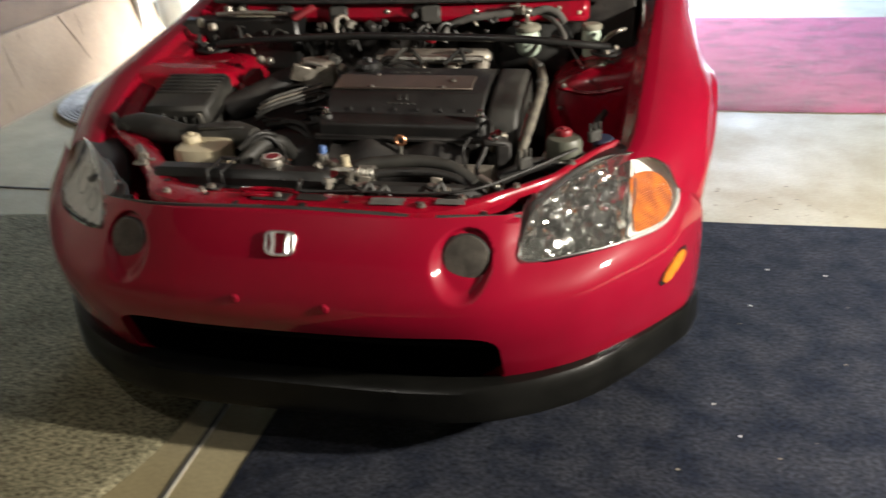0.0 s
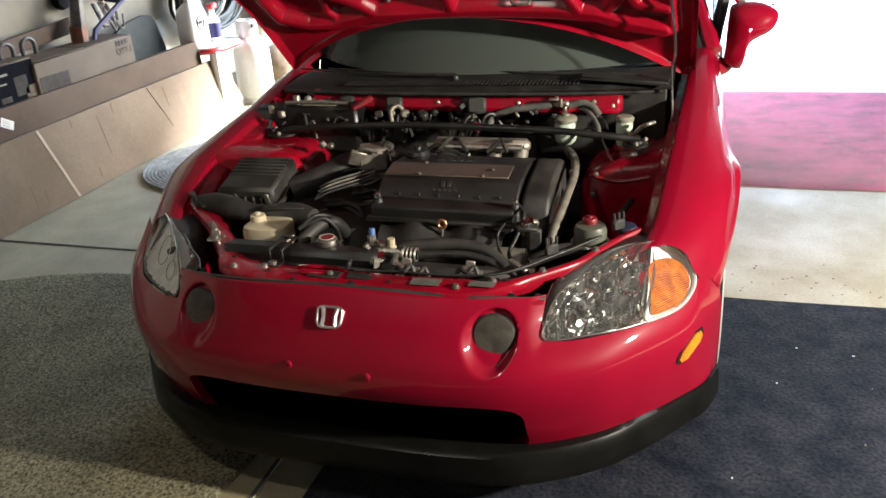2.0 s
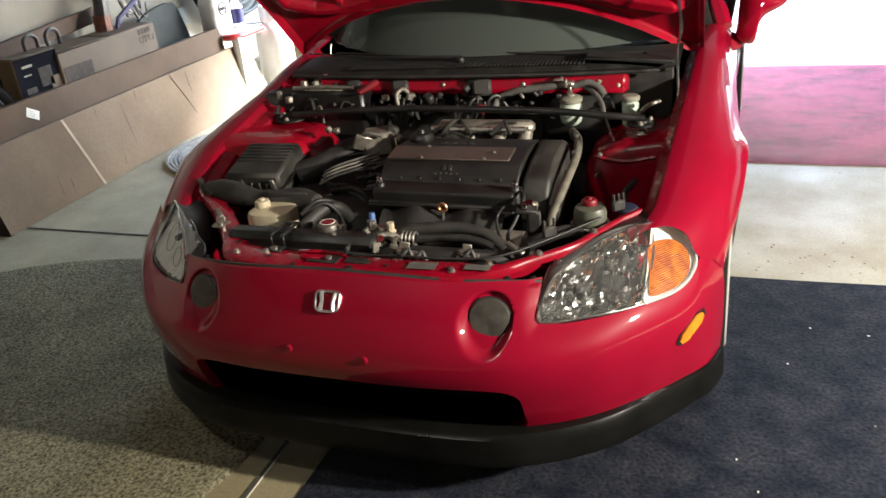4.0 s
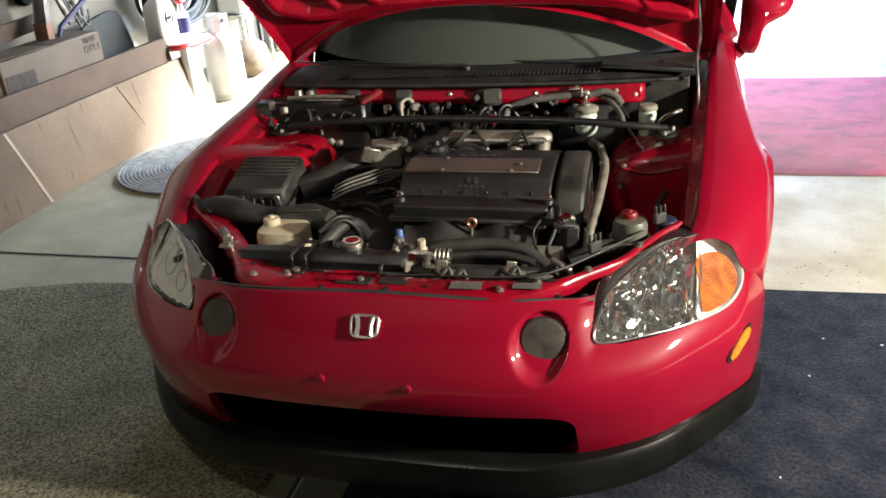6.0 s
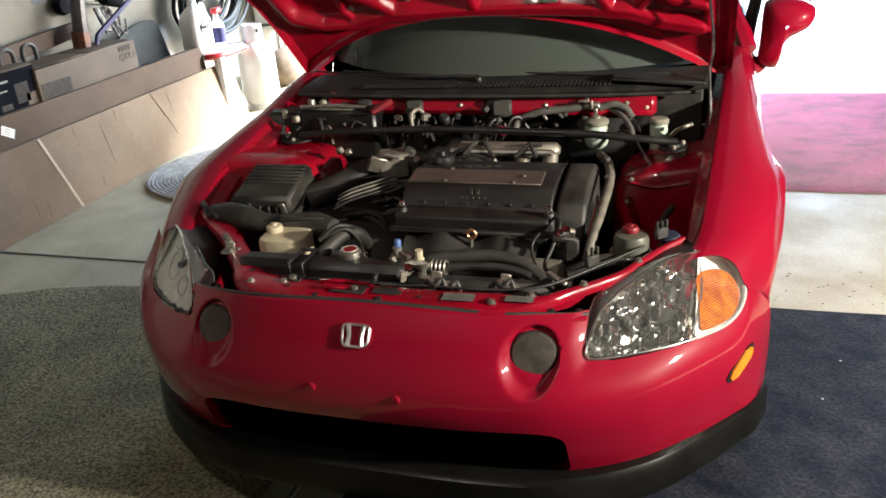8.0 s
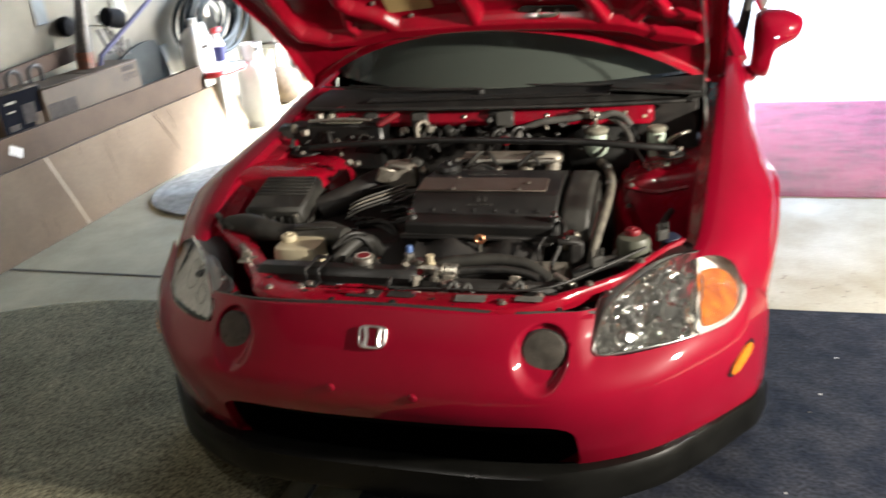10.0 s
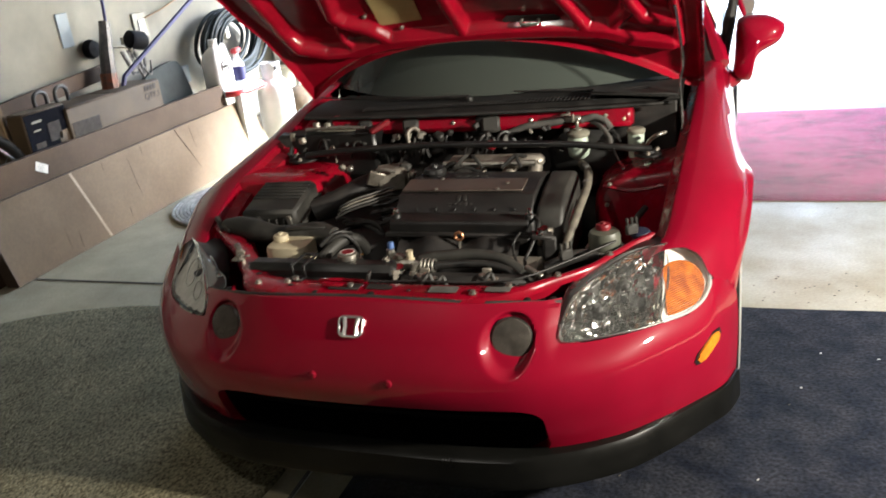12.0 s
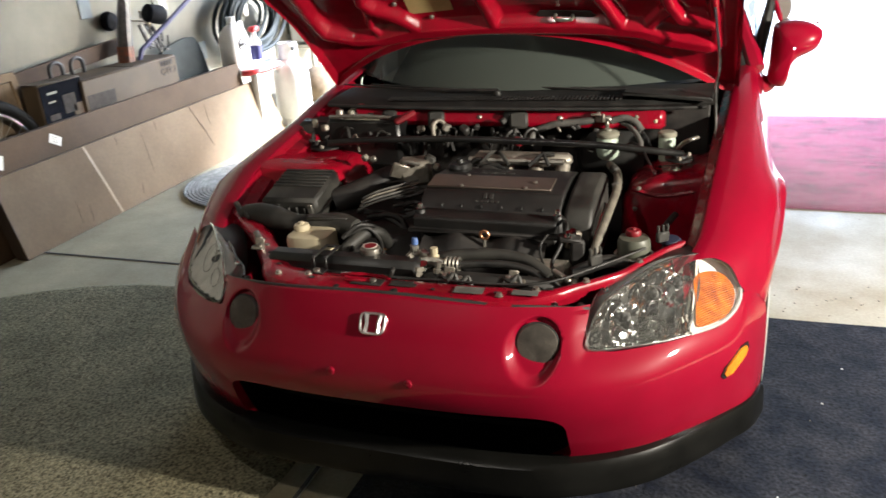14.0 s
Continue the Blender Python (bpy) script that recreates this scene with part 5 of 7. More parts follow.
# intake duct and air box
duct = part("intake_duct_pipe", Geo().tube([(-0.60, 0.50, 0.632), (-0.53, 0.485, 0.636), (-0.45, 0.462, 0.632), (-0.36, 0.455, 0.628), (-0.28, 0.462, 0.630), (-0.215, 0.445, 0.628)], [0.026, 0.035, 0.036, 0.025, 0.031, 0.034, 0.026], 14, 6), DUSTY, car, "dusty black plastic intake duct")
part("seam", Geo().box((-0.30, 0.447, 0.655), (0.12, 0.03, 0.008), 0.003, (0, 0, 6)), DUSTY, duct)
AIR_T, AIR_C = (11, 0, 4), np.array((-0.475, 0.622, 0.662))
box_ = part("air_box", Geo().box(AIR_C, (0.178, 0.192, 0.062), 0.010, AIR_T), DUSTY, car, "dusty black ribbed air filter box")
R = turn(*AIR_T)
for i in range(6):
    part("rib", Geo().box(AIR_C + R @ (0, 0.080 - i * 0.019, 0.0325), (0.160, 0.009, 0.006), 0.002, AIR_T), DUSTY, box_)
part("lid_lip", Geo().box(AIR_C + R @ (0, 0, -0.022), (0.190, 0.204, 0.010), 0.004, AIR_T), DUSTY, box_)
for i in range(7):
    part("flange_tooth", Geo().box(AIR_C + R @ (-0.075 + i * 0.025, -0.100, -0.006), (0.006, 0.010, 0.026), 0.002, AIR_T), DUSTY, box_)
part("lower_half", Geo().box(AIR_C + R @ (0, 0.0, -0.09), (0.165, 0.18, 0.12), 0.01, AIR_T), DUSTY, box_)
for x_ in (-0.03, 0.07):
    part("clip", Geo().box(AIR_C + R @ (x_, -0.104, 0.004), (0.014, 0.006, 0.030), 0.002, AIR_T), STEEL if x_ > 0 else DUSTY, box_)
part("intake_elbow", Geo().tube([(-0.39, 0.66, 0.62), (-0.32, 0.71, 0.640), (-0.25, 0.78, 0.665), (-0.19, 0.80, 0.675)], 0.040, 14, 6), DARK, car, "black rubber intake elbow")
tb = part("throttle_body", Geo().box((-0.165, 0.79, 0.69), (0.10, 0.09, 0.075), 0.012, (0, 0, 20)), ALLOY, car, "cast aluminium throttle body")
part("linkage", Geo().tube([(-0.20, 0.74, 0.715), (-0.17, 0.73, 0.735), (-0.13, 0.74, 0.725)], 0.006, 6, 4), STEEL, tb)
part("plate", Geo().box((-0.195, 0.735, 0.705), (0.05, 0.012, 0.05), 0.003, (20, 20, 30)), ALLOY, tb)
# valve cover
ec = part("valve_cover", Geo().add([(x, y, z) for x in (-0.050, 0.342) for y, z in ((0.460, 0.635), (0.460, 0.662), (0.466, 0.668), (0.512, 0.672), (0.524, 0.684), (0.562, 0.712), (0.660, 0.724), (0.770, 0.712), (0.790, 0.690), (0.790, 0.640))], [tuple(range(10)), tuple(range(19, 9, -1))] + [(i, (i + 1) % 10, 10 + (i + 1) % 10, 10 + i) for i in range(10)]), WRINKLE, car, "black wrinkle-finish valve cover")
bv = ec.modifiers.new("edge", "BEVEL")
bv.width, bv.segments, bv.limit_method, bv.angle_limit = 0.006, 2, "ANGLE", radians(20)
part("plug_cover", Geo().box((0.130, 0.612, 0.7215), (0.352, 0.078, 0.006), 0.002, (7, 0, 0)), BRONZE, ec, "bronze spark plug cover plate")
for x, y, z in ((0.055, 0.578, 0.720), (0.255, 0.612, 0.726), (0.235, 0.578, 0.720), (0.055, 0.645, 0.729)):
    part("screw", Geo().lathe([(0.006, 0), (0.006, 0.003), (0.003, 0.005), (0, 0.005)], (x, y, z), (0, 0, 1), 8), STEEL, ec)
for x in (-0.036, 0.341):
    post = part("cover_post", Geo().lathe([(0.014, -0.05), (0.013, -0.008), (0.010, -0.004)], (x, 0.488, 0.684), (0, 0, 1), 12), WRINKLE, ec)
    part("acorn_nut", Geo().lathe([(0.011, 0), (0.0115, 0.003), (0.008, 0.004), (0.008, 0.010), (0.006, 0.015), (0, 0.018)], (x, 0.488, 0.680), (0, 0, 1), 8), CHROME, post, "chrome acorn nut")
for i in range(6):
    part("cover_rib", Geo().box((0.015 + i * 0.056, 0.519, 0.683), (0.004, 0.010, 0.008), 0.001, (40, 0, 0)), WRINKLE, ec)
# raised cast marks in two rows, plain bars
for x0, w, d, z, h, n_ in ((0.068, 0.058, 0.700, 0.7205, 0.013, 4), (0.122, 0.034, 0.549, 0.7035, 0.017, 2), (0.100, 0.075, 0.535, 0.6925, 0.006, 5)):
    for i in range(n_):
        part("raised_mark", Geo().box((x0 + w * (i + 0.5) / n_ * (1 if n_ != 4 else 1.9), d, z), (w / n_ * (0.62 if n_ != 4 else 1.3), h, 0.003), 0.001, (36 if n_ != 4 else -6, 0, 0)), DUSTY, ec)
tc = part("timing_cover", Geo().add([(x, y, z) for x in (0.352, 0.425) for y, z in ((0.48, 0.56), (0.50, 0.655), (0.53, 0.690), (0.62, 0.712), (0.74, 0.722), (0.785, 0.70), (0.80, 0.62), (0.80, 0.5), (0.5, 0.5))], [tuple(range(9)), tuple(range(17, 8, -1))] + [(i, (i + 1) % 9, 9 + (i + 1) % 9, 9 + i) for i in range(9)]), DUSTY, car, "black plastic timing belt cover")
bv = tc.modifiers.new("edge", "BEVEL")
bv.width, bv.segments, bv.limit_method, bv.angle_limit = 0.010, 2, "ANGLE", radians(20)
part("oil_cap", Geo().lathe([(0.034, 0), (0.036, 0.012), (0.030, 0.022), (0.012, 0.024), (0.010, 0.034), (0, 0.034)], (0.0, 0.735, 0.715), (0, 0, 1), 16), BLACK, ec, "black oil filler cap")
part("gearbox", Geo().box((-0.25, 0.66, 0.46), (0.42, 0.46, 0.28), 0.05), DARK, car, "dark oily gearbox casing")
block = part("engine_block", Geo().box((0.15, 0.64, 0.53), (0.40, 0.30, 0.22), 0.02), DARK, car, "dark oily engine block")
part("head_ledge", Geo().box((0.148, 0.458, 0.632), (0.42, 0.022, 0.012), 0.004), DARK, block)
part("heat_shield", Geo().grid([[(x, 0.46 - 0.09 * t, 0.625 - 0.10 * t * t - 0.012 * math.cos(x * 40)) for x in np.linspace(-0.02, 0.32, 24)] for t in np.linspace(0, 1, 6)]), DARK, block, "dark exhaust heat shield")
part("dipstick_ring", Geo().tube([(0.158 + 0.0105 * math.cos(t), 0.436, 0.636 + 0.0105 * math.sin(t)) for t in np.linspace(0, 2 * math.pi, 20, endpoint=False)], 0.0042, 7, closed=True), COPPER, block, "orange dipstick ring")
part("dipstick", Geo().tube([(0.158, 0.437, 0.624), (0.156, 0.43, 0.56), (0.15, 0.42, 0.42)], 0.004, 6), STEEL, block)
part("lifting_bracket", Geo().box((0.388, 0.45, 0.632), (0.036, 0.016, 0.05), 0.004, (10, 10, 25)), ALLOY, block, "rusty steel engine bracket")
part("bracket_bolt", Geo().lathe([(0.010, 0), (0.010, 0.012), (0, 0.013)], (0.392, 0.43, 0.655), (0, -0.5, 1), 8), CHROME, block)
part("alternator", Geo().lathe([(0.05, -0.05), (0.062, -0.04), (0.062, 0.04), (0.05, 0.05), (0.02, 0.052), (0.02, 0.07), (0, 0.07)], (0.34, 0.40, 0.53), (1, 0, 0), 18), ALLOY, block)
# intake manifold behind the cover
man = part("intake_manifold", Geo().box((0.155, 0.868, 0.715), (0.30, 0.045, 0.04), 0.014), ALLOY, car, "cast aluminium intake manifold")
for x in (0.03, 0.11, 0.20, 0.28):
    part("runner", Geo().tube([(x, 0.86, 0.70), (x, 0.83, 0.67), (x, 0.79, 0.63)], 0.022, 10, 4), ALLOY, man)
part("fuel_rail", Geo().tube([(0.0, 0.822, 0.722), (0.29, 0.822, 0.722)], 0.010, 8), STEEL, man)
for x, a_ in ((0.04, 0.03), (0.13, -0.03), (0.19, 0.04), (0.25, -0.02)):
    part("injector_lead", Geo().tube([(x, 0.80, 0.715), (x + a_, 0.82, 0.745), (x + 1.6 * a_, 0.85, 0.735)], 0.006, 6, 5), DUSTY, man)
# strut bar
sb = part("strut_bar", Geo().tube([(-0.50, 0.878, 0.746), (-0.34, 0.866, 0.762), (-0.14, 0.872, 0.769), (0.0, 0.866, 0.772), (0.35, 0.862, 0.766), (0.52, 0.866, 0.752), (0.62, 0.885, 0.738)], 0.0105, 12, 8), BLACK, car, "black strut tower bar")
for x, yb, r_ in ((-0.53, 0.915, 0.055), (0.61, 0.885, 0.040)):
    part("bar_plate", Geo().lathe([(r_, 0), (r_, 0.006), (r_ * 0.64, 0.008), (r_ * 0.55, 0.014), (r_ * 0.36, 0.014)], (x, yb, 0.722), (0, 0, 1), 22), BLACK, sb)
    for i in range(3):
        t = 0.6 + i * 2.1
        part("nut", Geo().lathe([(0.007, 0), (0.007, 0.007), (0.004, 0.012), (0, 0.012)], (x + r_ * 0.76 * math.cos(t), yb + r_ * 0.76 * math.sin(t), 0.727), (0, 0, 1), 8), ALLOY, sb)
# battery and wiring corner
bat = part("battery", Geo().box((-0.40, 1.00, 0.735), (0.26, 0.14, 0.15), 0.01), BLACK, car, "black battery with red terminal cover")
part("terminal_cover", Geo().box((-0.245, 0.93, 0.822), (0.075, 0.026, 0.020), 0.007, (0, -22, 32)), REDCAP, bat, "red terminal cover")
part("clamp", Geo().tube([(-0.52, 0.94, 0.818), (-0.40, 0.945, 0.822), (-0.30, 0.94, 0.818)], 0.006, 6), STEEL, bat)
part("terminal", Geo().lathe([(0.014, 0), (0.012, 0.022), (0, 0.022)], (-0.50, 0.98, 0.81), (0, 0, 1), 10), STEEL, bat)
for i in range(3):
    part("cell_cap", Geo().lathe([(0.014, 0), (0.014, 0.006), (0, 0.006)], (-0.46 + i * 0.06, 1.02, 0.81), (0, 0, 1), 10), DUSTY, bat)
fb = part("fuse_box", Geo().box((-0.60, 1.0, 0.76), (0.11, 0.10, 0.07), 0.012, (0, 6, 14)), DUSTY, car, "dusty black fuse box")
part("latch", Geo().box((-0.585, 0.955, 0.79), (0.02, 0.01, 0.03), 0.003), GREYCAP, fb)
# brake and clutch reservoirs
mc = part("brake_reservoir", Geo().lathe([(0.018, -0.07), (0.030, -0.06), (0.034, -0.045), (0.034, -0.008), (0.029, 0.0)], (0.392, 0.985, 0.757), (0, 0, 1), 20), MILK, car, "milky brake fluid reservoir")
part("cap", Geo().lathe([(0.033, 0), (0.035, 0.004), (0.035, 0.012), (0.028, 0.017), (0.012, 0.019), (0.011, 0.024), (0, 0.024)], (0.392, 0.985, 0.758), (0, 0, 1), 22), GREYCAP, mc, "grey ridged reservoir cap")
part("booster", Geo().lathe([(0.05, -0.05), (0.11, -0.04), (0.118, 0.0), (0.10, 0.03), (0.04, 0.05), (0, 0.05)], (0.40, 1.06, 0.68), (0, -1, 0.1), 26), BLACK, mc, "black brake booster")
cc = part("clutch_reservoir", Geo().lathe([(0.018, -0.08), (0.024, -0.07), (0.025, -0.01), (0.022, 0.0)], (0.565, 1.005, 0.757), (0, 0, 1), 16), MILK, car, "small milky clutch fluid reservoir")
part("cap", Geo().lathe([(0.027, 0), (0.028, 0.010), (0.023, 0.015), (0, 0.016)], (0.565, 1.005, 0.757), (0, 0, 1), 18), GREYCAP, cc, "grey ridged cap")
part("valve_block", Geo().box((0.376, 1.0, 0.808), (0.050, 0.026, 0.020), 0.005).box((0.362, 0.996, 0.822), (0.012, 0.016, 0.018), 0.003).box((0.388, 0.994, 0.794), (0.012, 0.014, 0.034), 0.003), STEEL, car, "steel heater valve bracket")
# power steering reservoir
ps = part("steering_reservoir", Geo().lathe([(0.034, -0.09), (0.040, -0.08), (0.041, -0.012), (0.036, 0.0), (0.018, 0.003)], (0.538, 0.462, 0.645), (0, 0, 1), 20), SMOKE, car, "grey power steering reservoir with red cap")
part("cap", Geo().lathe([(0.019, 0), (0.020, 0.008), (0.017, 0.013), (0.007, 0.014), (0.006, 0.018), (0, 0.018)], (0.535, 0.470, 0.648), (0, 0, 1), 16), REDCAP, ps, "red screw cap")
part("clamp_band", Geo().tube([(0.538 + 0.046 * math.cos(t), 0.462 + 0.046 * math.sin(t), 0.60) for t in np.linspace(0, 2 * math.pi, 20, endpoint=False)], 0.004, 5, closed=True), STEEL, ps)
# air conditioning fittings
ac = part("ac_fitting", Geo().lathe([(0.016, 0), (0.018, 0.005), (0.018, 0.03), (0.012, 0.034), (0.012, 0.05), (0, 0.05)], (0.008, 0.318, 0.595), (0, 0, 1), 8), STEEL, car, "metal air conditioning service fittings")
part("blue_cap", Geo().lathe([(0.0085, 0), (0.0085, 0.016), (0.007, 0.021), (0, 0.021)], (0.007, 0.325, 0.640), (0, 0.1, 1), 10), BLUECAP, ac, "blue service port cap")
part("service_port", Geo().lathe([(0.012, 0), (0.013, 0.012), (0.009, 0.014), (0.010, 0.034), (0, 0.034)], (0.068, 0.300, 0.615), (0, 0, 1), 8), CREAM, ac)
part("elbow", Geo().tube([(0.02, 0.27, 0.575), (0.025, 0.275, 0.60), (0.05, 0.285, 0.618), (0.10, 0.29, 0.612)], 0.012, 8, 5), STEEL, ac)
part("flange", Geo().lathe([(0.020, 0), (0.020, 0.012), (0.014, 0.014), (0.014, 0.034), (0.018, 0.036), (0.018, 0.046), (0, 0.046)], (0.035, 0.245, 0.572), (0.1, 0.2, 1), 8), ALLOY, ac)
part("port_body", Geo().box((0.040, 0.305, 0.607), (0.036, 0.024, 0.034), 0.006), STEEL, ac)
for i in range(4):
    part("crimp_ring", Geo().tube([(0.104 + i * 0.010, 0.292 + 0.016 * math.cos(t), 0.612 + 0.016 * math.sin(t)) for t in np.linspace(0, 2 * math.pi, 16, endpoint=False)], 0.0035, 5, closed=True), STEEL, ac)
# hoses and cables
def hose(name, pts, r, mt, label="", n=6, seg=10):
    return part(name, Geo().tube(pts, r, seg, n), mt, car, label)
hose("ac_hose", [(0.14, 0.292, 0.612), (0.20, 0.302, 0.614), (0.27, 0.304, 0.613), (0.33, 0.292, 0.602), (0.37, 0.27, 0.575)], 0.0105, RUBBER, "black rubber air conditioning hose")
hose("radiator_hose", [(0.06, 0.332, 0.604), (0.12, 0.338, 0.616), (0.22, 0.345, 0.621), (0.30, 0.335, 0.614), (0.36, 0.305, 0.590)], 0.0165, DUSTY, "dusty black radiator hose")
hose("upper_radiator_hose", [(-0.190, 0.300, 0.612), (-0.175, 0.335, 0.632), (-0.155, 0.385, 0.642), (-0.135, 0.425, 0.625), (-0.13, 0.47, 0.57)], 0.0175, DUSTY, "black rubber coolant hose")
hose("overflow_tube", [(-0.20, 0.33, 0.645), (-0.165, 0.36, 0.672), (-0.14, 0.40, 0.655), (-0.16, 0.44, 0.62)], 0.006, RUBBER)
hose("overflow_tube", [(-0.195, 0.34, 0.645), (-0.15, 0.37, 0.662), (-0.125, 0.39, 0.63), (-0.13, 0.42, 0.58)], 0.006, RUBBER)
hose("steering_pipe", [(0.415, 0.88, 0.70), (0.448, 0.79, 0.705), (0.464, 0.68, 0.695), (0.460, 0.56, 0.670), (0.446, 0.45, 0.62), (0.436, 0.40, 0.56)], 0.0115, BEIGEHOSE, "grey sleeved steering hose")
hose("steering_pipe", [(0.425, 0.70, 0.64), (0.435, 0.60, 0.64), (0.43, 0.50, 0.61)], 0.009, CHROME, "bright metal steering pipe")
hose("lower_hose", [(0.405, 0.35, 0.585), (0.45, 0.37, 0.60), (0.49, 0.395, 0.605), (0.53, 0.40, 0.595)], 0.016, RUBBER, "black rubber hose")
hose("heater_hose", [(0.148, 0.985, 0.725), (0.158, 1.0, 0.760), (0.178, 1.0, 0.772), (0.233, 1.0, 0.790), (0.301, 1.0, 0.797), (0.350, 1.0, 0.805)], 0.0115, GREYHOSE, "grey heater hose")
hose("heater_hose", [(0.400, 1.0, 0.803), (0.440, 1.0, 0.812), (0.473, 0.995, 0.800), (0.492, 0.985, 0.778)], 0.0105, GREYHOSE, "grey heater hose")
hose("vacuum_hose", [(0.40, 1.02, 0.80), (0.45, 1.0, 0.79), (0.49, 0.95, 0.76), (0.50, 0.91, 0.73)], 0.008, GREYHOSE)
hose("brake_pipe", [(0.43, 0.95, 0.73), (0.47, 0.93, 0.755), (0.50, 0.90, 0.75), (0.53, 0.80, 0.745), (0.555, 0.715, 0.738), (0.562, 0.70, 0.735)], 0.0032, RUBBER)
part("pipe_tip", Geo().tube([(0.545, 0.74, 0.742), (0.562, 0.70, 0.736)], 0.0042, 8), CHROME, car, "bright metal pipe end")
hose("clutch_pipe", [(0.585, 1.0, 0.70), (0.61, 0.96, 0.745), (0.635, 0.93, 0.768), (0.655, 0.95, 0.770)], 0.006, STEEL)
hose("oxygen_lead", [(0.33, 0.42, 0.655), (0.315, 0.40, 0.63), (0.33, 0.36, 0.60), (0.36, 0.31, 0.59), (0.385, 0.285, 0.60)], 0.0035, RUBBER)
part("ground_tab", Geo().box((0.395, 0.27, 0.612), (0.06, 0.014, 0.012), 0.003, (0, 10, -35)), STEEL, car, "zinc earth tab")
rng = random.Random(7)
for i in range(12):
    x, y = rng.uniform(-0.30, -0.10), rng.uniform(0.54, 0.72)
    dx, dy = rng.uniform(0.08, 0.16), rng.uniform(-0.03, 0.08)
    z = rng.uniform(0.58, 0.65)
    hose("wiring_loom", [(x, y, z), (x + dx * 0.4, y + dy * 0.3, z + rng.uniform(0.0, 0.015)), (x + dx * 0.8, y + dy, z + rng.uniform(-0.01, 0.015)), (x + dx, y + dy * 1.3, z - 0.03)], rng.choice((0.004, 0.006, 0.008)), rng.choice((RUBBER, DARK, DARK)), "", 4, 6)
for k_ in range(4):
    o_ = np.array((0.004 * k_, -0.020 * k_, -0.004 * k_))
    hose("throttle_cable", [np.array(p) + o_ for p in ((-0.245, 0.565, 0.672), (-0.205, 0.580, 0.690), (-0.150, 0.628, 0.697), (-0.110, 0.670, 0.700))], 0.0032, (GREYHOSE, ALLOY, GREYHOSE, DUSTY)[k_], "", 5, 6)
for i in range(12):
    x, y = rng.uniform(-0.60, -0.28), rng.uniform(0.88, 1.0)
    z = rng.uniform(0.745, 0.775)
    a_ = rng.uniform(0, 6.28)
    hose("wiring_loom", [(x, y, z - 0.04), (x + 0.02 * math.cos(a_), y + 0.02 * math.sin(a_), z + 0.008), (x + 0.05 * math.cos(a_), y + 0.03 * math.sin(a_), z + 0.004), (x + 0.08 * math.cos(a_), y + 0.03, z - 0.03)], rng.choice((0.003, 0.004, 0.006)), rng.choice((RUBBER, DARK, DUSTY, ALLOY)), "", 4, 6)
for i in range(12):
    x, y = rng.uniform(-0.20, 0.14), rng.uniform(0.93, 1.02)
    z = rng.uniform(0.735, 0.77)
    a_ = rng.uniform(0, 6.28)
    hose("wiring_loom", [(x, y, z - 0.05), (x + 0.015, y, z), (x + 0.04 * math.cos(a_), y + 0.02, z + 0.008), (x + 0.07 * math.cos(a_), y + 0.03, z - 0.04)], rng.choice((0.004, 0.005, 0.007)), rng.choice((RUBBER, DUSTY, DARK)), "", 4, 6)
for i in range(7):
    x, y = rng.uniform(-0.12, 0.05), rng.uniform(0.78, 0.85)
    z = rng.uniform(0.69, 0.715)
    hose("wiring_loom", [(x, y, z - 0.04), (x + 0.03, y - 0.01, z + 0.012), (x + 0.07, y, z + 0.006), (x + 0.10, y + 0.02, z - 0.03)], rng.choice((0.004, 0.006)), rng.choice((RUBBER, DARK)), "", 4, 6)
for x, y, z, s_, mt in ((-0.335, 0.795, 0.725, 0.022, ALLOY), (-0.31, 0.80, 0.720, 0.020, STEEL), (-0.085, 0.765, 0.712, 0.022, ALLOY), (-0.12, 0.80, 0.722, 0.035, DUSTY), (-0.215, 0.985, 0.772, 0.024, ALLOY), (-0.17, 0.99, 0.775, 0.028, GREYCAP), (-0.125, 0.985, 0.775, 0.03, STEEL), (-0.07, 1.0, 0.765, 0.034, DUSTY), (0.06, 1.03, 0.785, 0.05, BLACK), (0.12, 0.95, 0.745, 0.03, REDCAP), (-0.47, 1.0, 0.815, 0.024, GREYCAP), (0.475, 1.0, 0.815, 0.012, GREYCAP), (-0.52, 0.90, 0.79, 0.025, ALLOY), (0.44, 0.79, 0.715, 0.025, DUSTY), (0.46, 0.69, 0.70, 0.02, GREYHOSE)):
    part("connector", Geo().box((x, y, z), (s_, s_ * 0.8, s_ * 0.9), s_ * 0.18, (rng.uniform(-30, 30), rng.uniform(-30, 30), rng.uniform(-40, 40))), mt, car)
for x, y, z in ((0.135, 0.185, 0.61), (0.285, 0.20, 0.61), (0.165, 0.195, 0.60)):
    cl = part("radiator_clip", Geo().tube([(x - 0.025, y, z), (x - 0.012, y + 0.005, z + 0.016), (x + 0.008, y - 0.004, z + 0.012), (x + 0.02, y + 0.008, z + 0.022), (x + 0.03, y + 0.004, z)], 0.006, 6, 4), DUSTY, car)
    part("bolt", Geo().lathe([(0.008, 0), (0.008, 0.008), (0, 0.009)], (x, y + 0.005, z + 0.014), (0, 0, 1), 8), STEEL, cl)
part("fan_shroud", Geo().box((0.21, 0.27, 0.50), (0.36, 0.05, 0.2), 0.02), DARK, car, "black fan shroud")
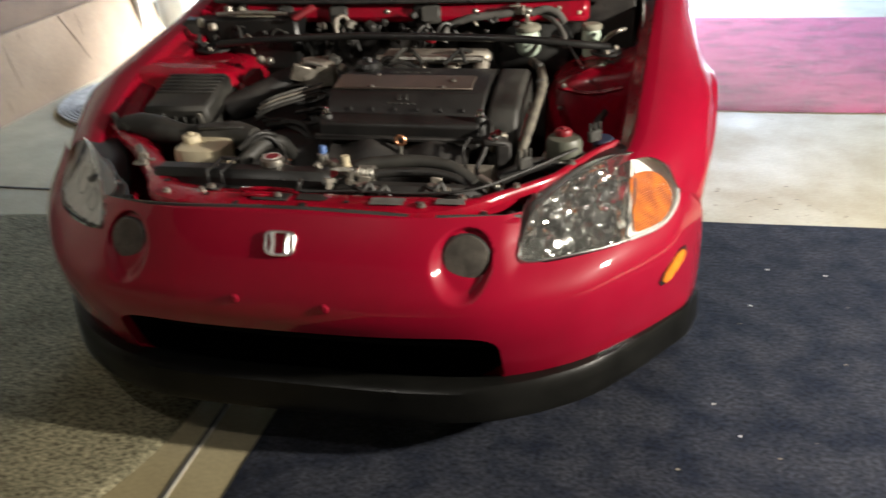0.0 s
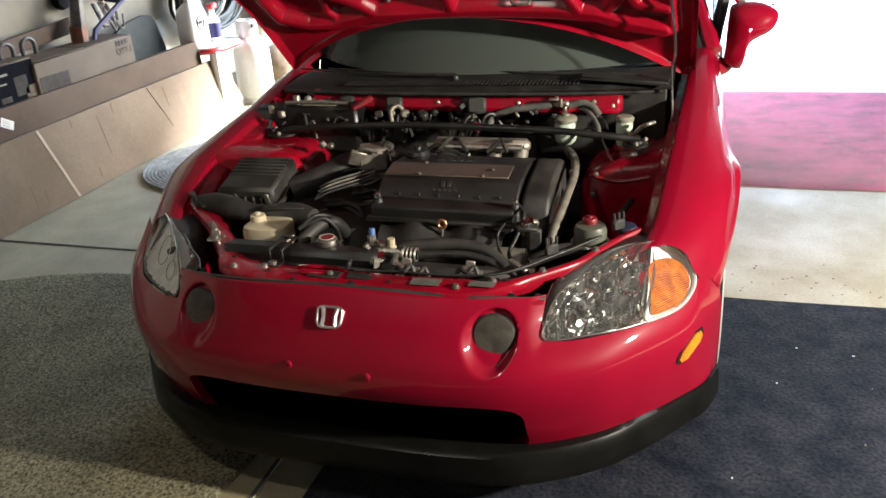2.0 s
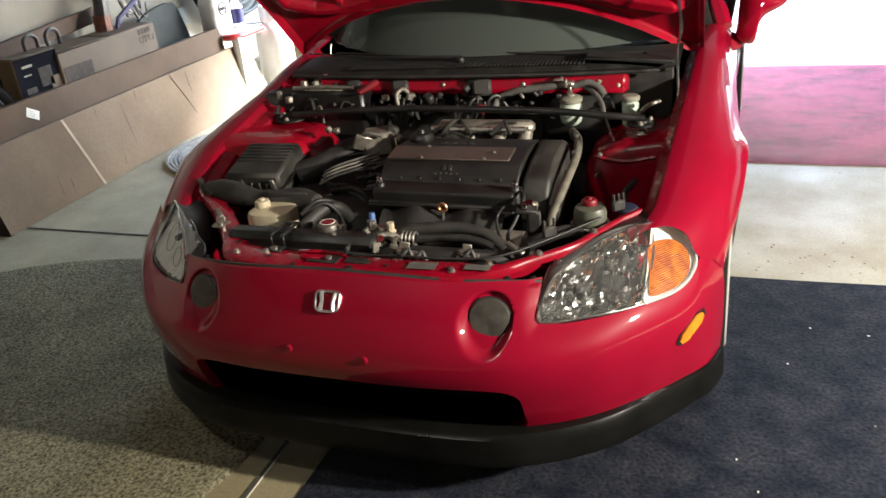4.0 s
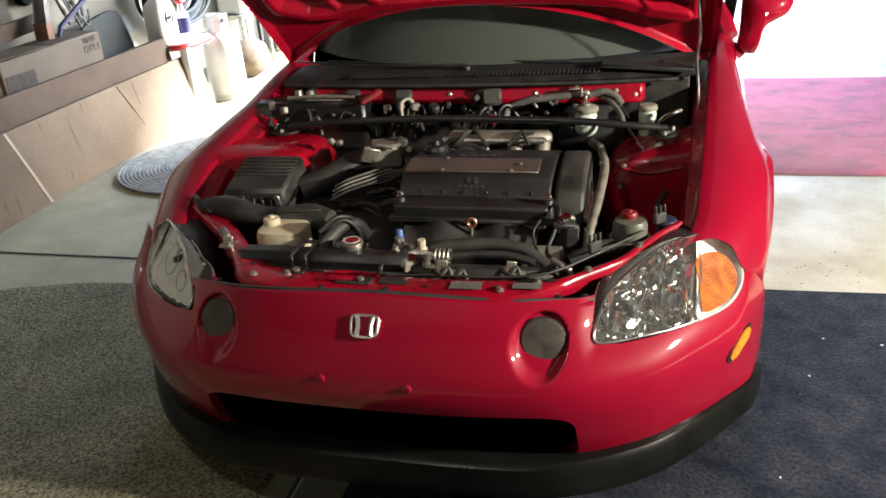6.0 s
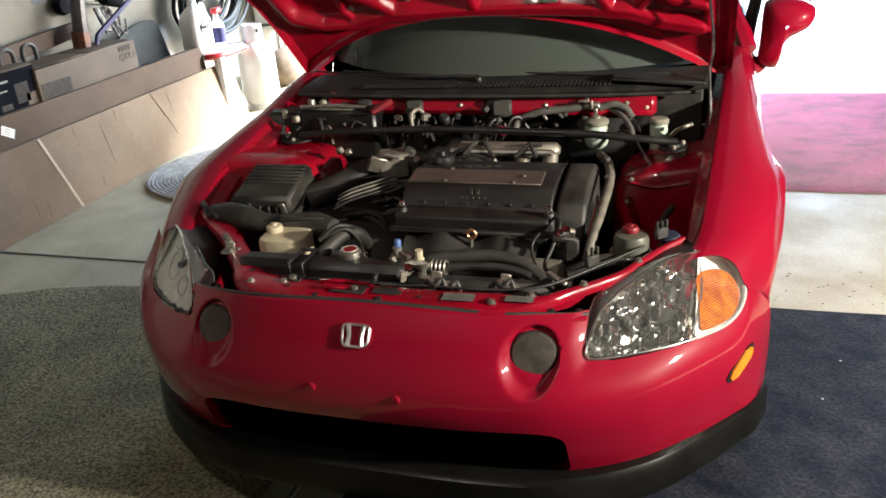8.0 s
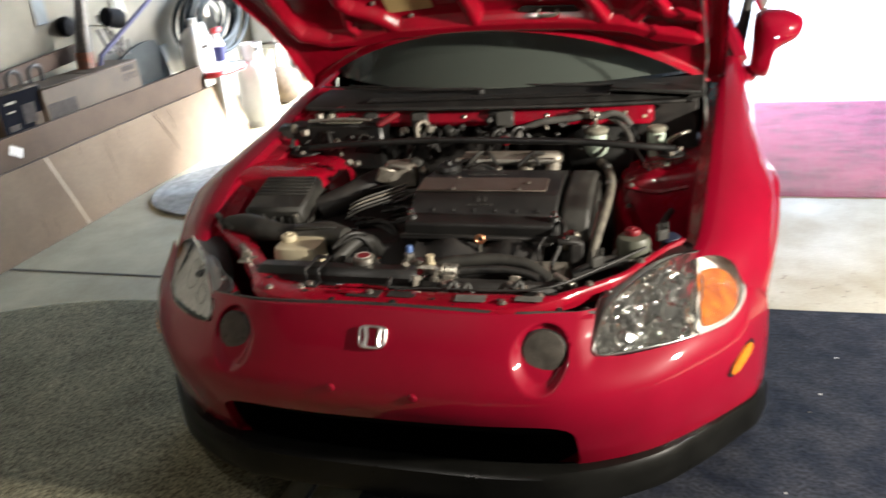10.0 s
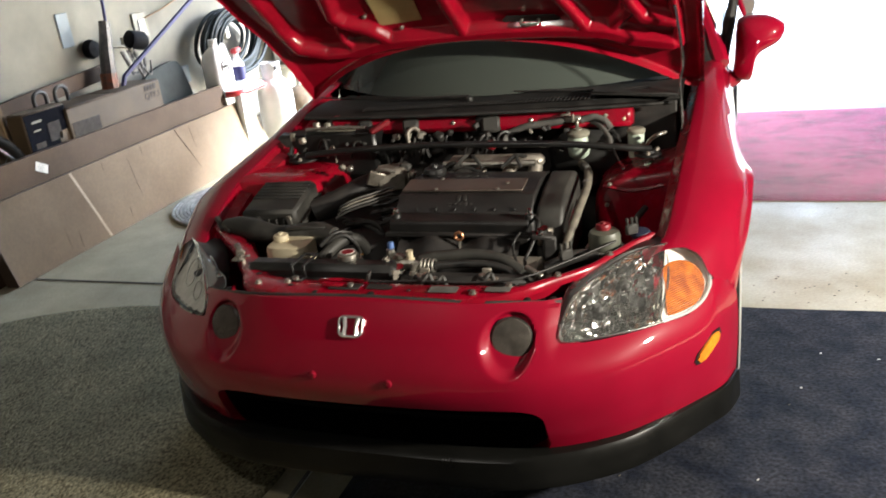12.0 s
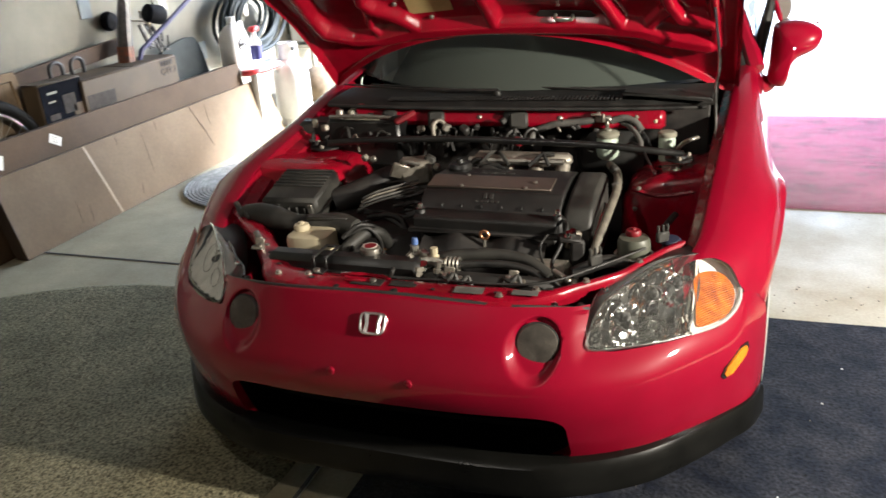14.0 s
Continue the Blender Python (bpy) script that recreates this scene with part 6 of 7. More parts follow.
for x, y, z in ((0.465, 0.325, 0.635), (0.605, 0.475, 0.645)):
    cl = part("lamp_clip", Geo().box((x, y, z), (0.036, 0.014, 0.028), 0.004, (0, 0, 42)), DUSTY, car, "grey lamp mounting clip")
    for k_ in (-1, 0, 1):
        part("prong", Geo().box((x + 0.010 * k_, y + 0.009 * k_, z + 0.022), (0.006, 0.008, 0.020), 0.002, (0, 0, 42)), DUSTY, cl)
for x, y, z in ((-0.61, 0.485, 0.640), (-0.575, 0.47, 0.640), (-0.46, 0.335, 0.632), (-0.64, 0.52, 0.645)):
    part("lamp_clip", Geo().box((x, y, z), (0.04, 0.016, 0.016), 0.004, (10, 20, -40)), STEEL if x > -0.5 else DUSTY, car)
part("right_wiring", Geo().tube([(0.60, 0.50, 0.58), (0.61, 0.56, 0.60), (0.60, 0.62, 0.615), (0.62, 0.68, 0.63)], 0.009, 8, 5), DARK, car)
part("washer_cap", Geo().lathe([(0.026, 0), (0.027, 0.006), (0.022, 0.012), (0, 0.013)], (0.622, 0.520, 0.612), (0, -0.1, 1), 18), NAVYPL, car, "dark blue washer bottle cap")

# small fittings round the radiator's filler and the service ports
for x, y, z, r_, h_, mt, ax in ((0.028, 0.300, 0.600, 0.013, 0.040, STEEL, (0.4, 0, 1)), (0.050, 0.268, 0.600, 0.015, 0.022, CHROME, (0, -0.3, 1)), (0.085, 0.262, 0.598, 0.010, 0.030, STEEL, (0.2, 0.2, 1)), (0.108, 0.240, 0.590, 0.012, 0.020, ALLOY, (0, 0, 1)), (-0.062, 0.283, 0.628, 0.006, 0.016, CHROME, (0.3, 0, 1)), (0.022, 0.275, 0.618, 0.009, 0.026, ALLOY, (-0.5, -0.2, 1)), (-0.125, 0.300, 0.625, 0.008, 0.02, STEEL, (0, 0.5, 1))):
    part("pipe_fitting", Geo().lathe([(r_, 0), (r_, h_ * 0.35), (r_ * 0.7, h_ * 0.4), (r_ * 0.7, h_ * 0.8), (r_ * 0.9, h_ * 0.85), (r_ * 0.9, h_), (0, h_)], (x, y, z), ax, 8), mt, car)
for x, y, w in ((0.145, 0.205, 0.05), (0.30, 0.212, 0.045), (-0.43, 0.295, 0.05)):
    mount = part("radiator_mount", Geo().box((x, y, 0.616), (w, 0.024, 0.006), 0.002, (0, 8, 12)).box((x - w * 0.2, y + 0.014, 0.626), (w * 0.5, 0.006, 0.024), 0.002, (0, 8, 12)), ALLOY, car, "grey metal radiator mount")
    part("bolt", Geo().lathe([(0.011, 0), (0.011, 0.003), (0.007, 0.004), (0.007, 0.012), (0, 0.013)], (x, y - 0.003, 0.619), (0, -0.2, 1), 8), STEEL, mount)
# cut-off bracket on the timing side, cable and clips
brk = part("engine_mount_bracket", Geo().box((0.402, 0.43, 0.600), (0.035, 0.02, 0.085), 0.005, (8, 0, 20)).box((0.385, 0.425, 0.645), (0.055, 0.03, 0.012), 0.003, (12, 8, 15)), DARK, car, "dirty steel engine bracket")
part("bolt", Geo().lathe([(0.010, 0), (0.010, 0.006), (0.006, 0.007), (0.006, 0.018), (0, 0.019)], (0.382, 0.42, 0.650), (0, -0.4, 1), 8), CHROME, brk)
hose("plug_lead", [(0.35, 0.50, 0.672), (0.372, 0.455, 0.665), (0.362, 0.405, 0.625), (0.352, 0.36, 0.600), (0.375, 0.315, 0.595)], 0.005, RUBBER)
hose("bonnet_cable", [(0.02, 0.170, 0.618), (0.12, 0.180, 0.620), (0.25, 0.185, 0.618), (0.37, 0.215, 0.618), (0.47, 0.315, 0.622), (0.57, 0.43, 0.63)], 0.003, RUBBER)
# firewall clips, brackets and pipes
for x, z in ((-0.47, 0.800), (-0.34, 0.806), (-0.17, 0.803), (-0.02, 0.806), (0.10, 0.800), (0.24, 0.806), (0.47, 0.803), (0.53, 0.800)):
    part("firewall_clip", Geo().lathe([(0.008, 0), (0.008, 0.004), (0.004, 0.008), (0, 0.009)], (x, 1.012, z), (0, -1, 0.3), 8), CREAM if x > 0.4 else STEEL, car)
part("map_sensor", Geo().box((0.085, 1.01, 0.800), (0.05, 0.03, 0.055), 0.006, (8, 0, 3)).box((0.085, 0.995, 0.765), (0.03, 0.02, 0.03), 0.004), BLACK, car, "black plastic sensor on the firewall")
part("valve_lever", Geo().box((0.356, 0.982, 0.826), (0.030, 0.012, 0.006), 0.002, (0, 0, 8)).box((0.378, 0.984, 0.815), (0.008, 0.012, 0.026), 0.002), ALLOY, car, "steel heater valve lever")
part("battery_label", Geo().box((-0.40, 0.945, 0.8115), (0.12, 0.028, 0.002), 0.0005), GREYCAP, bat)
hose("battery_strap", [(-0.49, 1.045, 0.818), (-0.44, 1.035, 0.825), (-0.33, 1.03, 0.822), (-0.27, 1.035, 0.815)], 0.005, STEEL)
hose("engine_vacuum_pipe", [(-0.16, 0.955, 0.75), (-0.162, 0.96, 0.79), (-0.145, 0.975, 0.803), (-0.13, 0.98, 0.79)], 0.007, ALLOY)
rng = random.Random(31)
for i in range(26):
    x, y = rng.uniform(-0.58, 0.42), rng.uniform(0.87, 1.0)
    part("wire_clip", Geo().box((x, y, 0.745 + 0.055 * (y - 0.87) / 0.13 + rng.uniform(-0.01, 0.012)), (rng.uniform(0.008, 0.02), rng.uniform(0.008, 0.016), rng.uniform(0.008, 0.02)), 0.003, (rng.uniform(-40, 40), rng.uniform(-40, 40), rng.uniform(0, 90))), rng.choice((DUSTY, DUSTY, ALLOY, DARK, DARK, DUSTY)), car)
for i in range(12):
    x, y = rng.uniform(-0.28, -0.02), rng.uniform(0.60, 0.80)
    a_ = rng.uniform(-0.3, 0.7)
    z = rng.uniform(0.62, 0.68)
    hose("thin_lead", [(x, y, z), (x + 0.05 * math.cos(a_), y + 0.04 * math.sin(a_), z + rng.uniform(0.002, 0.010)), (x + 0.10 * math.cos(a_), y + 0.08 * math.sin(a_), z - 0.01)], rng.choice((0.0025, 0.0035)), rng.choice((DUSTY, RUBBER, DARK, GREYHOSE)), "", 4, 5)
# pale cast bracket beside the throttle
part("throttle_bracket", Geo().box((-0.200, 0.745, 0.700), (0.028, 0.006, 0.060), 0.002, (25, 30, 20)).box((-0.165, 0.770, 0.712), (0.034, 0.006, 0.030), 0.002, (30, -10, 10)), ALLOY, car, "pale cast throttle bracket")

# ---- things along the wall ----
def long_box(name, x_b, x_t, y0, y1, h, thick, label, card):
    b = thing(name, label, "cardboard box")
    n = np.array((h, 0, -(x_t - x_b)))
    n /= np.linalg.norm(n)
    up = np.array((x_t - x_b, 0, h))
    P = []
    for v in np.linspace(0, 1, 9):
        row = []
        for y in np.linspace(y0, y1, 49):
            w = 0.004 * noise.noise((y * 2.1, v * 3, x_b)) + 0.002 * noise.noise((y * 9, v * 9, 3))
            row.append(np.array((x_b, y, 0.004)) + up * v + n * (w if 0 < v < 1 else 0))
        P.append(row)
    P = np.array(P)
    part("front", Geo().grid(P), card, b)
    back = -n * thick
    part("top", Geo().grid([P[-1], P[-1] + back * 0.5 + (0, 0, 0.004), P[-1] + back]), card, b)
    # Bottom, ends and back take the darker card colour.
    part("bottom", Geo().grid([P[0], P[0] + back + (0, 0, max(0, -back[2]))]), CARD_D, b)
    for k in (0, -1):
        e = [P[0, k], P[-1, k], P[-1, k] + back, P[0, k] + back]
        part("end", Geo().add(e, [(0, 1, 2, 3)]), CARD_D, b, "flat dark brown cardboard end")
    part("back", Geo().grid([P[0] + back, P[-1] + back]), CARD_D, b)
    return b, P, n


fb_, FP, fn = long_box("long_carton", -2.425, -2.53, 1.29, 3.78, 0.395, 0.075, "long creased brown cardboard carton leaning on another", CARD)
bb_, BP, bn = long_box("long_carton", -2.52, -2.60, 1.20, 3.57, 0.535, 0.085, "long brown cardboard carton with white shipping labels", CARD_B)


def on_face(P, n, u, v, off=0.002):
    i, j = v * (P.shape[0] - 1), u * (P.shape[1] - 1)
    a, b = int(min(i, P.shape[0] - 2)), int(min(j, P.shape[1] - 2))
    p = P[a, b] + (P[a + 1, b] - P[a, b]) * (i - a) + (P[a, b + 1] - P[a, b]) * (j - b)
    return p + n * off


part("tape", Geo().grid([[on_face(FP, fn, 0.275 - 0.030 * t + w_, 0.01 + 0.98 * t, 0.0035) for t in np.linspace(0, 1, 13)] for w_ in (-0.0032, 0.0, 0.0032)]), TAPE, fb_, "pale strip of packing tape")
part("crease", Geo().tube([on_face(FP, fn, 0.665 - 0.040 * t, 0.28 + 0.72 * t, 0.001) for t in np.linspace(0.02, 0.98, 9)], [0.001, 0.003, 0.002], 5), CARD_D, fb_)
for u, v0, v1 in ((0.16, 0.1, 0.4), (0.19, 0.05, 0.3), (0.36, 0.1, 0.25), (0.42, 0.3, 0.9), (0.68, 0.6, 0.95), (0.34, 0.85, 0.98), (0.48, 0.85, 0.99)):
    part("crease", Geo().tube([on_face(FP, fn, u + 0.006 * t, v0 + (v1 - v0) * t, 0.0005) for t in (0, 0.5, 1)], [0.0003, 0.0011, 0.0003], 5), CARD_D, fb_)
for uc, vc, tilt_, size_ in ((0.078, 0.86, -24, 1.45), (0.248, 0.86, -30, 1.0)):
    ct, st = math.cos(radians(tilt_)), math.sin(radians(tilt_))
    place = lambda a_, b_, off: on_face(BP, bn, uc + size_ * (a_ * ct - b_ * st) / 2.46, min(vc + size_ * (a_ * st + b_ * ct) / 0.54, 0.995), off)
    part("shipping_label", Geo().add([place(a_, b_, 0.004) for a_, b_ in ((-.040, -.024), (.040, -.024), (.040, .024), (-.040, .024))], [(0, 1, 2, 3)]), WHITELABEL, bb_, "white shipping label")
    for k in range(3):
        part("print_bar", Geo().add([place(a_, -0.014 + 0.012 * k + b_, 0.0055) for a_, b_ in ((-.028, 0), (.012, 0), (.012, .002), (-.028, .002))], [(0, 1, 2, 3)]), INK, bb_)


def carton(name, c, s, m_, label, rz=0, cat="box"):
    b = thing(name, label, cat, pose(*c, 0, 0, rz))
    part("body", Geo().box((0, 0, s[2] / 2), s, 0.006), m_, b)
    part("flap", Geo().box((0, s[1] * 0.25, s[2] + 0.003), (s[0] * 0.98, s[1] * 0.48, 0.004), 0.001), m_, b)
    part("flap", Geo().box((0, -s[1] * 0.25, s[2] + 0.003), (s[0] * 0.98, s[1] * 0.48, 0.004), 0.001), m_, b)
    return b


# stacked cartons behind the long ones
low = carton("carton", (-2.765, 2.45, 0.0), (0.23, 1.0, 0.50), CARD, "brown cardboard carton standing on the floor")
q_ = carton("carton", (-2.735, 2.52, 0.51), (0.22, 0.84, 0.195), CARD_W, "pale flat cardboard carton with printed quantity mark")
part("dark_print", Geo().box((0.1115, -0.29, 0.06), (0.002, 0.22, 0.10), 0.0005), INK, q_)
part("print_band", Geo().box((0.1115, 0.22, 0.02), (0.002, 0.28, 0.03), 0.0005), CARD_D, q_)
for k, y_ in enumerate((0.27, 0.30, 0.33, 0.36)):
    part("print_bar", Geo().box((0.1115, y_, 0.165), (0.002, 0.022, 0.028), 0.0005), INK, q_)
txt = bpy.data.curves.new("quantity_text", "FONT")
txt.body, txt.size, txt.extrude = "QTY.1", 0.055, 0.0005
tx = new("quantity_text", txt)
tx.data.materials.append(INK)
me = bpy.data.meshes.new_from_object(tx.evaluated_get(bpy.context.evaluated_depsgraph_get()))
bpy.data.objects.remove(tx)
tx = new("quantity_text", me)
tx.parent = q_
tx.matrix_local = Matrix.Translation((0.1125, 0.25, 0.098)) @ Euler((radians(90), 0, radians(90))).to_matrix().to_4x4()
lowb = carton("carton", (-2.76, 1.75, 0.0), (0.24, 0.34, 0.48), CARD, "plain brown carton under a printed one")
nb = carton("printed_carton", (-2.70, 1.965, 0.50), (0.11, 0.31, 0.235), CARD_W, "navy printed tool carton with pale edges")
part("printed_face", Geo().box((0.0565, 0.0, 0.1175), (0.003, 0.30, 0.225), 0.001), NAVYBOX, nb, "navy printed face")
for y_, z_, w_, h_, m_ in ((-0.07, 0.175, 0.07, 0.012, GREYCAP), (-0.08, 0.13, 0.05, 0.008, GREYCAP), (0.04, 0.10, 0.09, 0.10, INK), (0.10, 0.05, 0.08, 0.08, CARD_W), (-0.08, 0.05, 0.07, 0.03, INK)):
    part("print_bar", Geo().box((0.0585, y_, z_ + 0.01), (0.002, w_, h_), 0.0005), m_, nb)
fr_ = thing("picture_frame", "dusty framed panel leaning on the wall behind the bicycle", "frame", pose(-2.80, 1.70, 0.40, 0, 0, 0))
part("panel", Geo().box((0, 0, 0.19), (0.012, 0.27, 0.34), 0.003, (0, -8, 0)), STRAW, fr_)
for y_ in (-0.135, 0.135):
    part("frame_side", Geo().box((0.004, y_, 0.19), (0.024, 0.045, 0.40), 0.004, (0, -8, 0)), CARD, fr_)
for z_ in (0.0, 0.385):
    part("frame_side", Geo().box((0.004 - 0.14 * (z_ - 0.19), 0, z_), (0.024, 0.30, 0.045), 0.004, (0, -8, 0)), CARD, fr_)
part("picture", Geo().box((0.009, 0.03, 0.12), (0.004, 0.15, 0.10), 0.001, (0, -8, 0)), GREYPL, fr_)
# White strip imitates daylight mirrored in the panel's glass.
part("painted_glint", Geo().box((0.016, -0.10, 0.065), (0.004, 0.13, 0.020), 0.002, (14, -8, 0)), WHITELABEL, fr_, "pale strip painted as daylight reflected in the glass")
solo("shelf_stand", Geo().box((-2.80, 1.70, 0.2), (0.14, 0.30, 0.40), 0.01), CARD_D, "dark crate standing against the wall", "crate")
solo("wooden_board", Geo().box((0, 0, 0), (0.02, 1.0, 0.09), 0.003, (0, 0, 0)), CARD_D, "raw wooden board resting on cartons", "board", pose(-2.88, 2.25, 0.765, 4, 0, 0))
for y_ in (2.06, 2.22):
    solo("clamp_handle", Geo().tube([(0, -0.045, 0), (0, -0.045, 0.06), (0, -0.02, 0.085), (0, 0.02, 0.085), (0, 0.045, 0.06), (0, 0.045, 0.0)], 0.011, 8, 4), DUSTY, "dark curved clamp handle on a carton", "clamp", pose(-2.74, y_, 0.725), group="clamps on the cartons")


def child_bicycle(m, r):
    """Only the front wheel and the fork of it stand clear of the cartons."""
    b_ = thing("bicycle", "small bicycle with chrome rims propped beside the cartons", "bicycle", m)
    ring = lambda rr, k: [(0, rr * math.cos(t), rr * math.sin(t)) for t in np.linspace(0, 2 * math.pi, k, endpoint=False)]
    w = part("front_wheel", Geo().tube(ring(r, 56), 0.022, 10, closed=True), TYRE, b_, "black bicycle tyre")
    part("rim", Geo().tube(ring(r - 0.030, 56), 0.010, 6, closed=True), CHROME, w, "bright metal rim")
    part("hub", Geo().lathe([(0.012, -0.05), (0.024, -0.035), (0.014, -0.02), (0.014, 0.02), (0.024, 0.035), (0.012, 0.05)], (0, 0, 0), (1, 0, 0), 14), STEEL, w)
    for i in range(28):
        t, s_ = i * 2 * math.pi / 28, 1 if i % 2 else -1
        part("spoke", Geo().tube([(0.03 * s_, 0.02 * math.cos(t + 0.4), 0.02 * math.sin(t + 0.4)), (0, (r - 0.035) * math.cos(t), (r - 0.035) * math.sin(t))], 0.0012, 4), STEEL, w)
    for s_ in (-1, 1):
        part("fork_leg", Geo().tube([(0.05 * s_, 0, 0), (0.05 * s_, -0.08, r * 0.7), (0.04 * s_, -0.14, r + 0.06), (0, -0.16, r + 0.09)], 0.011, 8, 4), BLACK, b_)


child_bicycle(pose(-2.44, 0.745, 0.345, 0, -6, 0), 0.315)
bike = thing("bicycle", "old black bicycle leaning against the wall", "bicycle", pose(-2.70, 1.42, 0))
for y_, nm in ((0.06, "front_wheel"), (-0.92, "rear_wheel")):
    r = 0.335
    ring = lambda rr, k: [(0, y_ + rr * math.cos(t), 0.37 + rr * math.sin(t)) for t in np.linspace(0, 2 * math.pi, k, endpoint=False)]
    w = part(nm, Geo().tube(ring(r, 60), 0.030, 10, closed=True), TYRE, bike, "black bicycle tyre")
    part("rim", Geo().tube(ring(r - 0.042, 60), 0.012, 6, closed=True), CHROME, w, "bright metal rim")
    part("hub", Geo().lathe([(0.012, -0.05), (0.024, -0.035), (0.014, 0), (0.024, 0.035), (0.012, 0.05)], (0, y_, 0.37), (1, 0, 0), 14), STEEL, w)
    for i in range(28):
        t, s_ = i * 2 * math.pi / 28, 1 if i % 2 else -1
        part("spoke", Geo().tube([(0.03 * s_, y_ + 0.02 * math.cos(t + 0.4), 0.37 + 0.02 * math.sin(t + 0.4)), (0, y_ + (r - 0.045) * math.cos(t), 0.37 + (r - 0.045) * math.sin(t))], 0.0014, 4), STEEL, w)
part("fork", Geo().tube([(0.045, 0.06, 0.37), (0.045, -0.06, 0.62), (0.03, -0.13, 0.80)], 0.012, 8, 4), BLACK, bike)
part("frame_tube", Geo().tube([(0.0, -0.12, 0.74), (0.0, -0.50, 0.33)], 0.018, 8), BLACK, bike)
part("frame_tube", Geo().tube([(0.0, -0.13, 0.80), (0.0, -0.60, 0.78)], 0.016, 8), BLACK, bike)
part("frame_tube", Geo().tube([(0.0, -0.62, 0.86), (0.0, -0.50, 0.33)], 0.016, 8), BLACK, bike)
part("chain_stay", Geo().tube([(0.0, -0.50, 0.33), (0.03, -0.92, 0.37)], 0.010, 8), BLACK, bike)
part("seat_stay", Geo().tube([(0.0, -0.61, 0.80), (0.03, -0.92, 0.37)], 0.010, 8), BLACK, bike)
part("stem", Geo().tube([(0.0, -0.13, 0.78), (0.0, -0.16, 0.92), (0.0, -0.10, 0.93)], 0.014, 8, 4), BLACK, bike)
part("handlebar", Geo().tube([(-0.16, -0.10, 0.93), (0.0, -0.10, 0.93), (0.20, -0.14, 0.94)], 0.012, 8, 4), BLACK, bike)
part("saddle", Geo().box((0, -0.64, 0.90), (0.13, 0.25, 0.05), 0.02), BLACK, bike)
part("pedal_arm", Geo().tube([(0.05, -0.50, 0.33), (0.06, -0.38, 0.26)], 0.010, 8), STEEL, bike)
solo("crumpled_cloth", Geo().grid([[((0.10 * math.sin(v) * math.cos(a)) * (1 + 0.2 * noise.noise((math.cos(a), math.sin(a), v))), (0.20 * math.sin(v) * math.sin(a)) * (1 + 0.25 * noise.noise((math.cos(a) * 2, math.sin(a) * 2, v * 2))), 0.09 + 0.09 * -math.cos(v)) for a in np.linspace(0, 2 * math.pi, 28, endpoint=False)] for v in np.linspace(0.02, 3.12, 14)], around=True), YELLOWG, "crumpled olive cloth bundle on the floor", "cloth", pose(-2.62, 1.03, 0))

# grey tub lid, poles, wrapped bundle, drum, plates on the wall
g = Geo()
o = [(0, y_, z_) for y_, z_ in smooth_line([(-0.16, 0.0), (-0.15, 0.60), (-0.09, 0.69), (0.06, 0.735), (0.24, 0.75), (0.31, 0.71), (0.36, 0.56), (0.50, 0.0)], 5)]
g.slab(o, 0.03, (1, 0, 0))
solo("grey_board", g, DARKBOARD, "grey-blue rounded plastic board leaning on the wall", "board", pose(-2.80, 3.13, 0.005, 0, -3, 0))
solo("blue_pole", Geo().tube([(-2.74, 2.60, 0.45), (-2.74, 2.774, 0.762), (-2.78, 3.811, 1.18), (-2.82, 4.5, 1.46)], 0.015, 8), BLUEPL, "long dark blue metal pole leaning on the wall", "pole")
pole = thing("umbrella_pole", "thin dark pole standing upright beside the wall", "pole", pose(-2.80, 2.74, 0))
part("shaft", Geo().tube([(0, 0, 0.0), (0.0, 0.02, 0.75), (0.0, 0.075, 1.27)], 0.010, 8), BLUEPL, pole)
part("tip", Geo().lathe([(0.014, 0), (0.018, 0.02), (0.008, 0.05), (0, 0.055)], (0, 0.078, 1.26), (0, 0, 1), 10), BLACK, pole)
bundle = thing("wrapped_bundle", "tall plastic-wrapped bundle with orange print at its foot", "bundle", pose(-2.79, 2.71, 0))
part("wrap", Geo().tube([(0, -0.06, 0.0), (0, -0.05, 0.45), (0.0, -0.01, 0.80), (0.0, 0.06, 1.10)], [0.055, 0.044, 0.050, 0.038, 0.046, 0.040, 0.034], 9, 6), FILM, bundle)
part("orange_band", Geo().tube([(0.004, -0.056, 0.45), (0.004, -0.040, 0.62), (0.004, -0.022, 0.80)], [0.052, 0.050, 0.052], 9, 4, caps=False), ORANGE, bundle, "orange printed band")
dr = thing("wall_spool", "dark reel hanging on a wall bracket", "reel", pose(-2.86, 3.02, 0.95))
part("drum", Geo().lathe([(0, -0.062), (0.045, -0.062), (0.058, -0.05), (0.06, 0.05), (0.05, 0.064), (0, 0.066)], (0.07, 0, 0), (0.3, 1, -0.25), 20), DULL, dr)
part("bracket", Geo().box((0, 0, 0.0), (0.08, 0.03, 0.05), 0.004), STEEL, dr)
solo("dark_cap", Geo().lathe([(0.055, 0), (0.06, 0.02), (0.05, 0.05), (0, 0.06)], (0, 0, 0), (1, 0, 0), 18), DULL, "round dark knob hanging on the wall", "knob", pose(-2.945, 2.755, 0.944))
cords = thing("hanging_cords", "tangle of tan and grey cords hung below the reel", "cords", pose(-2.84, 2.98, 0.82))
rng = random.Random(5)
